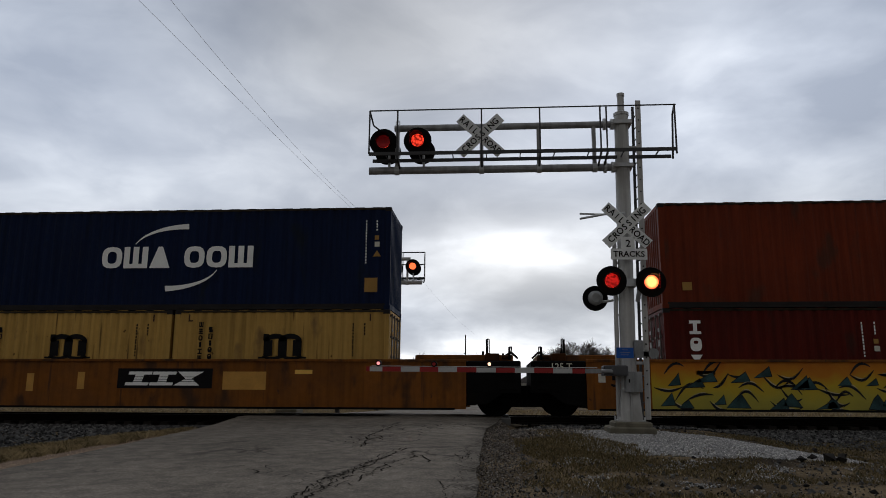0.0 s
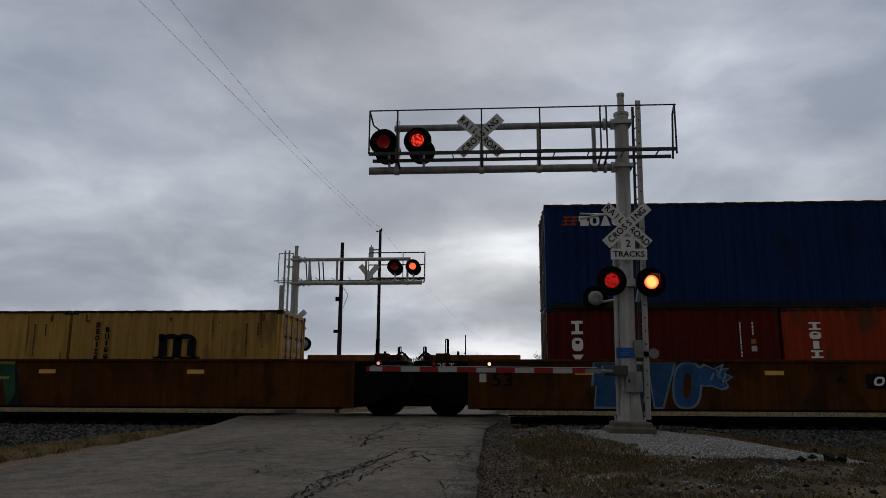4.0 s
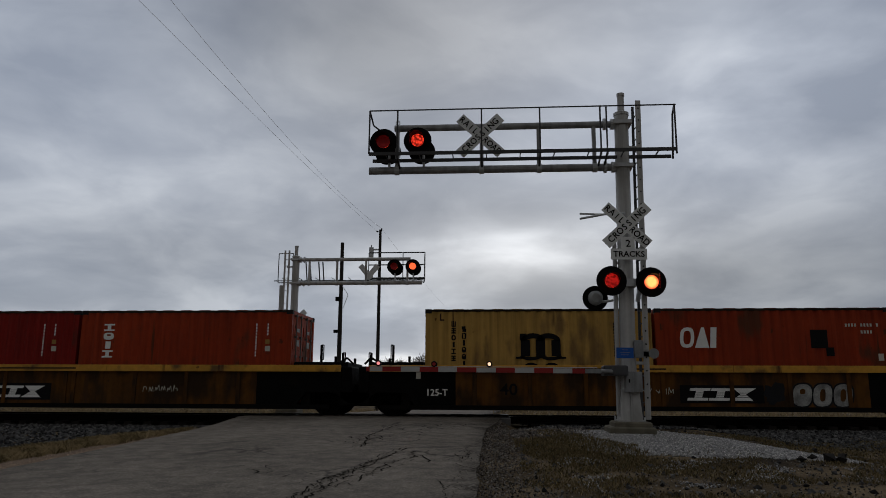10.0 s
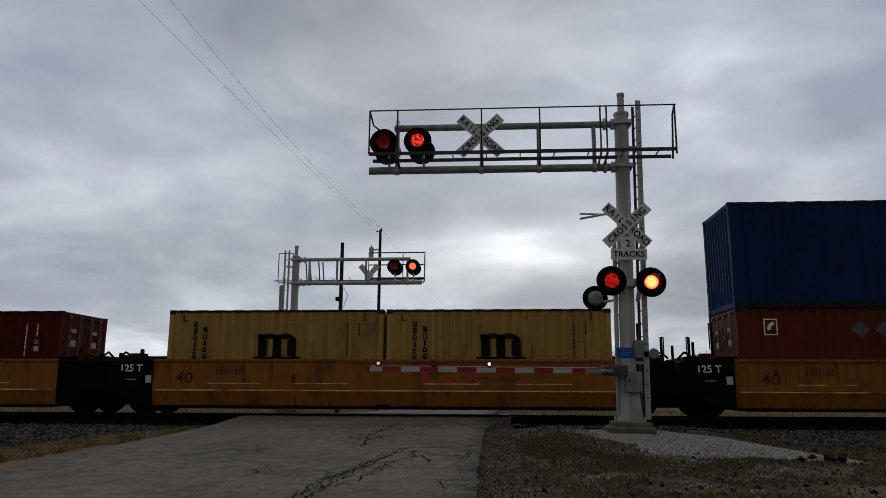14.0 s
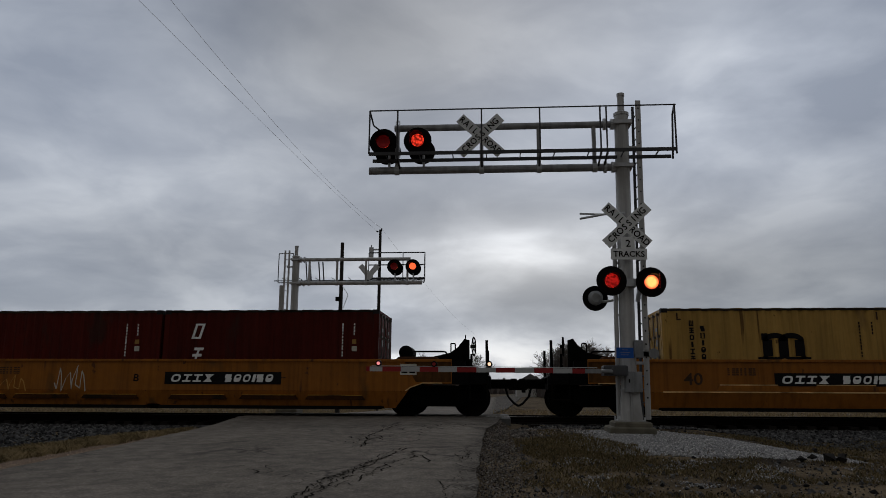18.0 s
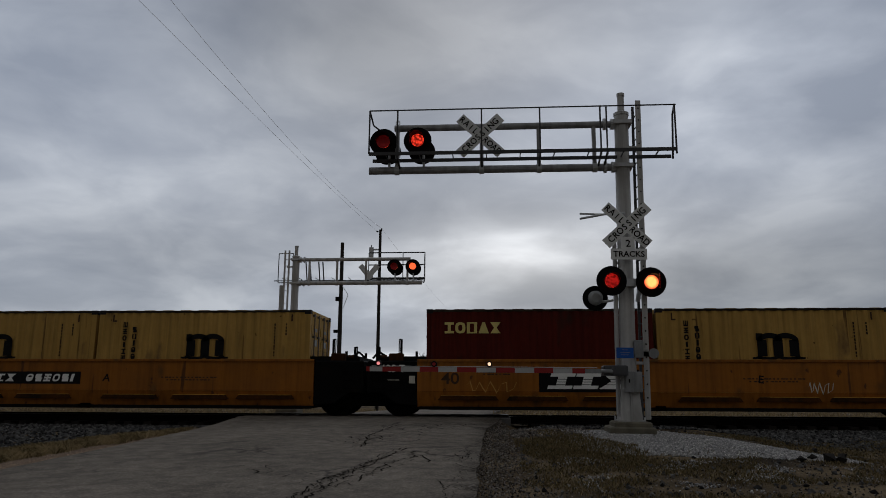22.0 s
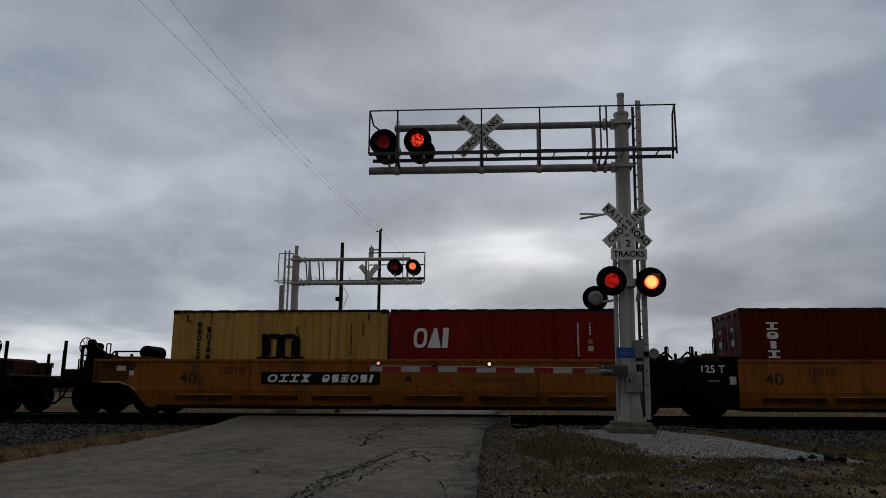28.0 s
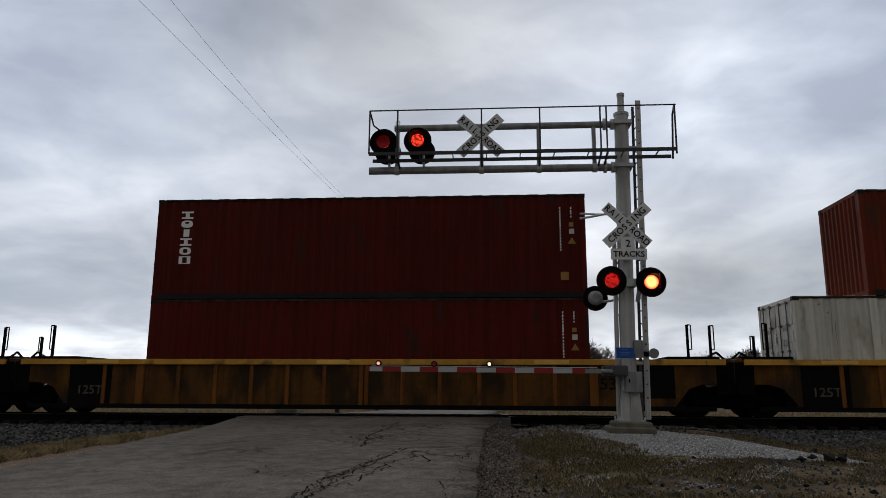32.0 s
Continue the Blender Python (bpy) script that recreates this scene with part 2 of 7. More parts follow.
    "rail": material("brown_rail_steel", (0.0084, 0.006, 0.0048), 0.85, metal=0.0, vary=0.25, spec=0.08),
    "railtop": material("worn_rail_head", (0.10, 0.095, 0.09), 0.5, metal=0.5, vary=0.08, bump=0.02),
    "tie": material("creosoted_tie_wood", (0.0176, 0.0144, 0.012), 0.95, vary=0.3, own=0.25, bump=0.5),
    "bark": material("bare_tree_bark", (0.085, 0.070, 0.060), 0.9, vary=0.2, bump=0),
    "twig": material("winter_twigs", (0.10, 0.083, 0.073), 0.9, vary=0.2, scale=0.4, bump=0),
    "roofing": material("grey_house_roof", (0.16, 0.15, 0.15), 0.8, vary=0.15),
    "siding": material("pale_house_siding", (0.55, 0.54, 0.50), 0.7, vary=0.1),
}
def led_lens(name, color, glow, size=26.0):
    """A cluster of red diodes behind a clear face."""
    m = material(name, color, 0.3, vary=0, bump=0, glow=glow)
    n, l = m.node_tree.nodes, m.node_tree.links
    v = n.new("ShaderNodeTexVoronoi")
    v.inputs["Scale"].default_value = size
    l.new(n.new("ShaderNodeTexCoord").outputs["Object"], v.inputs["Vector"])
    r = n.new("ShaderNodeMapRange")
    for i, q in enumerate((0.15, 0.62, glow * 1.7, glow * 0.12)):
        r.inputs[i + 1].default_value = q
    l.new(v.outputs["Distance"], r.inputs[0])
    l.new(r.outputs[0], n["Principled BSDF"].inputs["Emission Strength"])
    return m


def lit_lens(name, mid, rim, glow, radius):
    """A lit lens: a hot middle, a deep red rim and the grain of its diodes."""
    m = led_lens(name, mid, glow, 30.0)
    n, l = m.node_tree.nodes, m.node_tree.links
    ln = n.new("ShaderNodeVectorMath")
    ln.operation = "LENGTH"
    l.new(n.new("ShaderNodeTexCoord").outputs["Object"], ln.inputs[0])
    r = n.new("ShaderNodeValToRGB")
    dv = n.new("ShaderNodeMath")
    dv.operation = "DIVIDE"
    dv.inputs[1].default_value = radius
    l.new(ln.outputs["Value"], dv.inputs[0])
    l.new(dv.outputs[0], r.inputs[0])
    e = r.color_ramp.elements
    e[0].position, e[0].color = 0.58, (*mid, 1)
    e[1].position, e[1].color = 0.95, (*rim, 1)
    l.new(r.outputs[0], n["Principled BSDF"].inputs["Emission Color"])
    mr = [q for q in n if q.type == "MAP_RANGE"][-1]
    mr.inputs[3].default_value, mr.inputs[4].default_value = glow * 1.35, glow * 0.7
    return m


M["lit"] = lit_lens("lit_amber_red_lens", (1.0, 0.60, 0.16), (0.75, 0.03, 0.02), 1.45, 0.152)
M["lit_red"] = led_lens("lit_red_diode_lens", (1.0, 0.045, 0.02), 0.85, 18.0)
M["dim"] = led_lens("dim_red_diode_lens", (0.80, 0.016, 0.012), 0.50)
M["dark_lens"] = led_lens("unlit_red_diode_lens", (0.36, 0.009, 0.011), 0.09)
M["tip"] = material("lit_gate_lamp", (1.0, 0.62, 0.40), 0.3, vary=0, bump=0, glow=1.3)
M["tip_red"] = material("lit_red_gate_lamp", (1.0, 0.30, 0.30), 0.3, vary=0, bump=0, glow=0.8)
M["backlens"] = material("grey_lamp_back", (0.33, 0.34, 0.34), 0.4, metal=0.3, vary=0.08)
M["lit_far"] = material("lit_orange_red_lens", (1.0, 0.13, 0.04), 0.3, vary=0, bump=0, glow=1.3)
M["greywash"] = material("grey_white_sprayed_paint", (0.30, 0.30, 0.29), 0.6, vary=0.5, scale=5.0)


def ground_materials():
    """Asphalt, verge soil and stone, laid out by place and noise."""
    def base(name, rough):
        m = bpy.data.materials.new(name)
        m.use_nodes = True
        n, l = m.node_tree.nodes, m.node_tree.links
        b = n["Principled BSDF"]
        b.inputs["Roughness"].default_value = rough
        b.inputs["Specular IOR Level"].default_value = 0.04
        co = n.new("ShaderNodeTexCoord").outputs["Object"]

        def tex(scale, detail=6.0, stretch=(1, 1, 1), kind="ShaderNodeTexNoise"):
            mp = n.new("ShaderNodeMapping")
            mp.inputs["Scale"].default_value = stretch
            l.new(co, mp.inputs[0])
            t = n.new(kind)
            t.inputs["Scale"].default_value = scale
            if kind == "ShaderNodeTexNoise":
                t.inputs["Detail"].default_value = detail
            l.new(mp.outputs[0], t.inputs["Vector"])
            return t.outputs[0]

        def ramp(v, *stops):
            r = n.new("ShaderNodeValToRGB")
            l.new(v, r.inputs[0])
            e = r.color_ramp.elements
            while len(e) < len(stops):
                e.new(0.5)
            for el, (p, c) in zip(e, stops):
                el.position, el.color = p, (*c, 1)
            return r.outputs[0]

        def mix(f, a, c, kind="MIX"):
            x = n.new("ShaderNodeMix")
            x.data_type, x.blend_type = "RGBA", kind
            l.new(f, x.inputs[0]) if not isinstance(f, float) else None
            if isinstance(f, float):
                x.inputs[0].default_value = f
            l.new(a, x.inputs[6]), l.new(c, x.inputs[7])
            return x.outputs[2]

        def relief(v, strength, distance=0.02):
            bp = n.new("ShaderNodeBump")
            bp.inputs["Strength"].default_value, bp.inputs["Distance"].default_value = strength, distance
            l.new(v, bp.inputs["Height"])
            l.new(bp.outputs[0], b.inputs["Normal"])
        return m, b, l, tex, ramp, mix, relief

    m, b, l, tex, ramp, mix, relief = base("worn_grey_asphalt", 0.82)
    c = ramp(tex(0.45), (0.3, (0.143, 0.128, 0.112)), (0.7, (0.205, 0.184, 0.161)))
    c = mix(0.6, c, ramp(tex(90, 3), (0.35, (0.35, 0.35, 0.35)), (0.68, (0.75, 0.74, 0.72))), "OVERLAY")
    c = mix(0.55, c, ramp(tex(38, 4), (0.36, (0.36, 0.36, 0.36)), (0.66, (0.66, 0.655, 0.65))), "OVERLAY")
    c = mix(0.35, c, ramp(tex(1.3, 5, (1, 0.25, 1)), (0.4, (0.40, 0.39, 0.37)), (0.65, (0.60, 0.59, 0.57))), "OVERLAY")
    c = mix(0.55, c, ramp(tex(4.5, 8), (0.36, (0.33, 0.325, 0.32)), (0.64, (0.68, 0.67, 0.65))), "OVERLAY")
    c = mix(0.45, c, ramp(tex(26, 2, kind="ShaderNodeTexVoronoi"), (0.08, (1.0, 0.98, 0.94)), (0.26, (0.52, 0.51, 0.50)), (0.7, (0.33, 0.325, 0.32))), "OVERLAY")
    n = m.node_tree.nodes
    co = n.new("ShaderNodeTexCoord").outputs["Object"]
    wob = n.new("ShaderNodeVectorMath")
    wob.operation = "MULTIPLY_ADD"
    wob.inputs[1].default_value = (0.5, 0.5, 0)
    wn1 = n.new("ShaderNodeTexNoise")
    wn1.inputs["Scale"].default_value, wn1.inputs["Detail"].default_value = 2.6, 5.0
    l.new(co, wn1.inputs["Vector"])
    l.new(wn1.outputs["Color"], wob.inputs[0])
    l.new(co, wob.inputs[2])
    cell = n.new("ShaderNodeTexVoronoi")
    cell.feature = "DISTANCE_TO_EDGE"
    cell.inputs["Scale"].default_value = 0.85
    l.new(wob.outputs[0], cell.inputs["Vector"])
    fine = ramp(cell.outputs["Distance"], (0.006, (1, 1, 1)), (0.030, (0, 0, 0)))
    where = ramp(tex(0.6, 4), (0.50, (0, 0, 0)), (0.60, (0.7, 0.7, 0.7)))
    tarry = ramp(tex(3.0, 4), (0.3, (0.030, 0.027, 0.024)), (0.7, (0.045, 0.041, 0.036)))
    c = mix(mix(1.0, fine, where, "MULTIPLY"), c, tarry)
    sx = n.new("ShaderNodeSeparateXYZ")
    l.new(co, sx.inputs[0])
    rag = n.new("ShaderNodeMath")
    rag.operation = "MULTIPLY_ADD"
    rag.inputs[1].default_value = 1.7
    l.new(tex(2.2, 8), rag.inputs[0])
    l.new(sx.outputs[0], rag.inputs[2])
    fringe = n.new("ShaderNodeMapRange")
    for i, q in enumerate((0.22, 0.80, 0.0, 1.0)):
        fringe.inputs[i + 1].default_value = q
    l.new(rag.outputs[0], fringe.inputs[0])
    earth = ramp(tex(26, 6), (0.36, (0.024, 0.020, 0.016)), (0.52, (0.072, 0.060, 0.047)), (0.66, (0.17, 0.155, 0.135)))
    c = mix(fringe.outputs[0], c, earth)
    l.new(c, b.inputs["Base Color"])
    relief(tex(120, 3), 0.5, 0.01)
    M["asphalt"] = m
    m, b, l, tex, ramp, mix, relief = base("winter_verge_soil_and_dead_grass", 0.95)
    c = ramp(tex(0.9, 8), (0.34, (0.038, 0.029, 0.020)), (0.5, (0.112, 0.083, 0.051)), (0.68, (0.205, 0.155, 0.096)))
    c = mix(0.7, c, ramp(tex(22, 6), (0.3, (0.3, 0.3, 0.3)), (0.7, (0.72, 0.70, 0.66))), "OVERLAY")
    l.new(c, b.inputs["Base Color"])
    relief(tex(30, 6), 0.9, 0.05)
    M["soil"] = m
    for key, name, lo, hi in (("ballast", "dark_crushed_ballast", 0.010, 0.165), ("gravel", "pale_limestone_gravel", 0.19, 0.66), ("pebble", "mixed_road_grit", 0.020, 0.32), ("sandgrit", "pale_sandy_grit", 0.22, 0.52)):
        m, b, l, tex, ramp, mix, relief = base(name, 0.9)
        g = m.node_tree.nodes.new("ShaderNodeNewGeometry")
        warm = {"sandgrit": 0.76, "pebble": 0.90}.get(key, 0.99)
        l.new(ramp(g.outputs["Random Per Island"], (0.0, (lo, lo * warm, lo * warm * warm)), (0.8, (hi * 0.6, hi * 0.59 * warm, hi * 0.58 * warm * warm)), (1.0, (hi, hi * 0.98 * warm, hi * 0.94 * warm * warm))), b.inputs["Base Color"])
        M[key] = m
    for key, name, a, c2 in (("straw", "dead_straw_grass", (0.19, 0.142, 0.075), (0.44, 0.340, 0.190)), ("turf", "brown_green_winter_turf", (0.062, 0.054, 0.026), (0.205, 0.152, 0.080))):
        m, b, l, tex, ramp, mix, relief = base(name, 0.9)
        g = m.node_tree.nodes.new("ShaderNodeNewGeometry")
        l.new(ramp(g.outputs["Random Per Island"], (0.0, a), (1.0, c2)), b.inputs["Base Color"])
        M[key] = m
    # sprayed graffiti: paint that fades from orange above to olive below
    for key, name, cols in (("spray", "sprayed_yellow_orange_graffiti", ((0.40, 0.11, 0.02), (0.50, 0.19, 0.025), (0.52, 0.36, 0.035), (0.40, 0.34, 0.06), (0.26, 0.24, 0.06))),):
        m, b, l, tex, ramp, mix, relief = base(name, 0.55)
        n = m.node_tree.nodes
        co = n.new("ShaderNodeTexCoord").outputs["Object"]
        wn1 = n.new("ShaderNodeTexNoise")
        wn1.inputs["Scale"].default_value, wn1.inputs["Detail"].default_value = 2.2, 2.0
        l.new(co, wn1.inputs["Vector"])
        sepz = n.new("ShaderNodeSeparateXYZ")
        l.new(co, sepz.inputs[0])
        hz = n.new("ShaderNodeMath")
        hz.operation = "MULTIPLY_ADD"
        hz.inputs[1].default_value, hz.inputs[2].default_value = -0.55, 0.75
        l.new(sepz.outputs[2], hz.inputs[0])
        sm = n.new("ShaderNodeMath")
        sm.operation = "MULTIPLY_ADD"
        sm.inputs[1].default_value = 0.36
        l.new(wn1.outputs[0], sm.inputs[0])
        l.new(hz.outputs[0], sm.inputs[2])
        body = ramp(sm.outputs[0], *[(0.05 + 0.21 * i, c) for i, c in enumerate(cols)])
        l.new(body, b.inputs["Base Color"])
        M[key] = m


ground_materials()


# ---- mesh building ----
class Build:
    def __init__(self):
        self.v, self.f = [], []

    def add(self, verts, faces):
        n = len(self.v)
        self.v += [tuple(p) for p in verts]
        self.f += [tuple(i + n for i in q) for q in faces]
        return self

    def box(self, x0, x1, y0, y1, z0, z1):
        return self.add([(x, y, z) for z in (z0, z1) for y in (y0, y1) for x in (x0, x1)],
                        [(0, 2, 3, 1), (4, 5, 7, 6), (0, 1, 5, 4), (2, 6, 7, 3), (0, 4, 6, 2), (1, 3, 7, 5)])

    def cbox(self, x0, x1, y0, y1, z0, z1, c=0.02):
        """A box with chamfered upright and top edges."""
        def ring(d, z):
            return [(x0 + d + c, y0 + d, z), (x1 - d - c, y0 + d, z), (x1 - d, y0 + d + c, z), (x1 - d, y1 - d - c, z),
                    (x1 - d - c, y1 - d, z), (x0 + d + c, y1 - d, z), (x0 + d, y1 - d - c, z), (x0 + d, y0 + d + c, z)]
        v = ring(0, z0) + ring(0, z1 - c) + ring(c, z1)
        f = [tuple(range(7, -1, -1)), tuple(range(16, 24))]
        for k in (0, 8):
            f += [(k + i, k + (i + 1) % 8, k + 8 + (i + 1) % 8, k + 8 + i) for i in range(8)]
        return self.add(v, f)

    def cyl(self, p, q, r, n=12, r2=None, cap=True):
        p, q = Vector(p), Vector(q)
        a = (q - p).normalized()
        u = a.orthogonal().normalized()
        w = a.cross(u)
        r2 = r if r2 is None else r2
        ring = lambda c, s: [c + (u * math.cos(TAU * i / n) + w * math.sin(TAU * i / n)) * s for i in range(n)]
        f = [(i, (i + 1) % n, n + (i + 1) % n, n + i) for i in range(n)]
        if cap:
            f += [tuple(range(n - 1, -1, -1)), tuple(range(n, 2 * n))]
        return self.add(ring(p, r) + ring(q, r2), f)

    def tube(self, pts, r, n=8):
        for a, b in zip(pts, pts[1:]):
            self.cyl(a, b, r, n)
        return self

    def prism(self, poly, y0, y1):
        """A polygon in x and z, drawn out from y0 to y1."""
        n = len(poly)
        v = [(x, y0, z) for x, z in poly] + [(x, y1, z) for x, z in poly]
        f = [tuple(range(n)), tuple(range(2 * n - 1, n - 1, -1))] + [((i + 1) % n, i, n + i, n + (i + 1) % n) for i in range(n)]
        return self.add(v, f)

    def disc(self, c, r, y0, y1, n=20):
        return self.cyl((c[0], y0, c[1]), (c[0], y1, c[1]), r, n)

    def torus(self, c, R, r, axis="y", n=20, m=6):
        v, f = [], []
        for i in range(n):
            a = TAU * i / n
            for j in range(m):
                b = TAU * j / m
                k, h = R + r * math.cos(b), r * math.sin(b)
                p = (k * math.cos(a), h, k * math.sin(a)) if axis == "y" else (h, k * math.cos(a), k * math.sin(a))
                v.append((c[0] + p[0], c[1] + p[1], c[2] + p[2]))
        for i in range(n):
            for j in range(m):
                f.append((i * m + j, i * m + (j + 1) % m, (i + 1) % n * m + (j + 1) % m, (i + 1) % n * m + j))
        return self.add(v, f)

    def pieces(self):
        """The same shape as a list of its pieces, touching ones kept together."""
        root = list(range(len(self.v)))
        seen = {}

        def top(i):
            while root[i] != i:
                i = root[i]
            return i
        for i, p in enumerate(self.v):
            q = seen.setdefault(tuple(round(k, 3) for k in p), i)
            root[top(i)] = top(q)
        for f in self.f:
            for i in f[1:]:
                root[top(i)] = top(f[0])
        groups = {}
        for f in self.f:
            groups.setdefault(top(f[0]), []).append(f)
        out = []
        for fs in groups.values():
            ids = sorted({i for f in fs for i in f})
            at = {i: k for k, i in enumerate(ids)}
            b = Build()
            b.v, b.f = [self.v[i] for i in ids], [tuple(at[i] for i in f) for f in fs]
            out.append(b)
        return out

    def mesh(self, name, smooth=False):
        me = bpy.data.meshes.new(name)
        me.from_pydata(self.v, [], self.f)
        bm = bmesh.new()
        bm.from_mesh(me)
        bmesh.ops.recalc_face_normals(bm, faces=bm.faces)
        bm.to_mesh(me)
        bm.free()
        if smooth:
            me.polygons.foreach_set("use_smooth", [True] * len(me.polygons))
        me.materials.append(None)
        me.update()
        return me


MESHES = {}


def shape(key, maker, smooth=False):
    """The mesh of that key, built once."""
    if key not in MESHES:
        b = Build()
        maker(b)
        MESHES[key] = b.mesh(str(key if isinstance(key, str) else key[0]), smooth)
    return MESHES[key]


def part(name, mesh, mat, parent=None, label="", at=None):
    if isinstance(mesh, Build):
        mesh = mesh.mesh(name)
    ob = new(name, mesh)
    if ob.material_slots:
        ob.material_slots[0].link = "OBJECT"
        ob.material_slots[0].material = M[mat] if isinstance(mat, str) else mat
    ob.parent = parent
    if at is not None:
        ob.matrix_basis = at if isinstance(at, Matrix) else Matrix.Translation(at)
    if label:
        tagged(ob, label)
    return ob


def thing(name, label, category, at=(0, 0, 0), group="", kind=""):
    ob = new(name)
    ob.empty_display_size = 0.2
    ob.matrix_basis = at if isinstance(at, Matrix) else Matrix.Translation(at)
    return tagged(ob, label, category, group, kind)


TEXTS = {}


def text_meshes(words):
    """Writing in the built-in font, one unit high, standing in the plane of x and z and centred."""
    obs = []
    for w in words:
        cu = bpy.data.curves.new("writing", "FONT")
        cu.body, cu.size, cu.extrude, cu.align_x, cu.align_y = w, 1.0, 0.004, "CENTER", "CENTER"
        cu.resolution_u, cu.offset = 3, 0.014
        obs.append(new("writing", cu))
    dg = bpy.context.evaluated_depsgraph_get()
    for w, ob in zip(words, obs):
        me = bpy.data.meshes.new_from_object(ob.evaluated_get(dg))
        me.transform(Matrix.Rotation(radians(90), 4, "X"))
        me.materials.clear()
        me.materials.append(None)
        TEXTS[w] = me
        bpy.data.objects.remove(ob)


text_meshes(["R", "A", "I", "L", "O", "D", "C", "S", "N", "G", "2", "TRACKS", "40", "53", "125 T", "125-T", "125T", "B", "E", "2019"])


def writing(name, word, x, y, z, size, mat, parent, turn=0.0, wide=1.0, slant=0.0, label=""):
    m = Matrix.Translation((x, y, z)) @ Matrix.Rotation(radians(turn), 4, "Y") @ Matrix.Diagonal((size * wide, 1, size, 1))
    if slant:
        sh = Matrix.Identity(4)
        sh[0][2] = slant
        m = m @ sh
    return part(name, TEXTS[word], mat, parent, label, m)


# ---- ground, road and track ----
def smooth(a, b, x):
    t = min(1.0, max(0.0, (x - a) / (b - a)))
    return t * t * (3 - 2 * t)


DROP2 = -0.20


def road_z(y):
    if y < 19.3:
        return max(-0.70, -0.034 * (19.3 - y))
    return DROP2 * smooth(22.3, 23.6, y) - 0.0125 * min(21.5, max(0.0, y - 28.5))


ROAD_L, ROAD_R = -6.30, -0.25


def road_edge(y, side):
    wob = 0.07 * noise.noise((y * 0.55, side * 5.0, 0.0)) + 0.05 * noise.noise((y * 2.3, side * 5.0, 4.0))
    flare = (0.45 if side < 0 else 0.36) * smooth(15.0, 19.5, y) * (1 - smooth(26, 31, y))
    return ROAD_L + 0.6 * wob - flare + 0.043 * max(0, y - 29) if side < 0 else ROAD_R + wob + flare + 0.043 * max(0, y - 29)


def ground_z(x, y):
    r = road_z(y)
    off = max(road_edge(y, -1) - x, x - road_edge(y, 1), 0.0)
    bed = smooth(15.4, 18.5, y) * (1 - smooth(27.4, 30.0, y))
    pad = smooth(0.2, 1.2, x) * (1 - smooth(3.8, 6.2, x)) * smooth(9.5, 12.5, y) * (1 - smooth(17, 18.5, y))
    verge = min(r - 0.04, -0.10 - 0.42 * smooth(0.0, 3.0, off)) if y < 17 else r - 0.30
    if y < 17:
        verge = r - 0.05 - 0.16 * smooth(0.0, 3.5, off) * smooth(8.5, 14, y)
    z = verge * (1 - bed) + (-0.30 + DROP2 * smooth(22.3, 23.6, y)) * bed
    z = z * (1 - pad) + (-0.17 + 0.018 * (y - 15)) * pad
    z = z + 0.03 * noise.noise((x * 0.5, y * 0.5, 0)) * (1 - bed) * smooth(0, 0.5, off)
    under = r - 0.05
    k = smooth(0.0, 0.35, off)
    return under * (1 - k) + min(z, 0.2) * k


def spread(lo, hi, near_lo, near_hi, step, grow=1.35):
    xs = list(np.arange(near_lo, near_hi + 1e-6, step))
    s, a = step, near_lo
    while a > lo:
        s *= grow
        a = max(lo, a - s)
        xs.insert(0, a)
    s, a = step, near_hi
    while a < hi:
        s *= grow
        a = min(hi, a + s)
        xs.append(a)
    return xs


def grid(name, xs, ys, zf, mat):
    v = [(x, y, zf(x, y)) for y in ys for x in xs]
    n = len(xs)
    f = [(j * n + i, j * n + i + 1, (j + 1) * n + i + 1, (j + 1) * n + i) for j in range(len(ys) - 1) for i in range(n - 1)]
    me = bpy.data.meshes.new(name)
    me.from_pydata(v, [], f)
    me.polygons.foreach_set("use_smooth", [True] * len(f))
    me.materials.append(None)
    return part(name, me, mat)


def build_ground():
    ground = grid("ground", spread(-2500, 2500, -18, 16, 0.25), spread(-400, 3500, 5, 30, 0.25), ground_z, "soil")
    tagged(ground, "brown winter soil and dead grass reaching the horizon", "ground", kind="structure")
    ys = spread(-40, 700, 3, 32, 0.4, 1.25)
    v, f = [], []
    us = [i / 16 for i in range(17)]
    for y in ys:
        a, b = road_edge(y, -1), road_edge(y, 1)
        for u in us:
            crown = 0.03 * (1 - (2 * u - 1) ** 2)
            v.append((a + (b - a) * u, y, road_z(y) + crown * (1 - smooth(14, 18, y) * (1 - smooth(28, 32, y)))))
    k = len(us)
    top = len(v)
    v += [(x, y, z - 0.12) for x, y, z in v]
    for j in range(len(ys) - 1):
        for i in range(k - 1):
            f.append((j * k + i, j * k + i + 1, (j + 1) * k + i + 1, (j + 1) * k + i))
        for i in (0, k - 1):
            f.append((j * k + i, (j + 1) * k + i, top + (j + 1) * k + i, top + j * k + i))
    me = bpy.data.meshes.new("road")
    me.from_pydata(v, [], f)
    me.materials.append(None)
    road = part("road", me, "asphalt")
    tagged(road, "worn grey asphalt road with cracks crossing the tracks", "road", kind="structure")
    return road


def road_top(x, y):
    a, b = road_edge(y, -1), road_edge(y, 1)
    u = (x - a) / (b - a)
    return road_z(y) + 0.03 * (1 - (2 * u - 1) ** 2) * (1 - smooth(14, 18, y) * (1 - smooth(28, 32, y)))


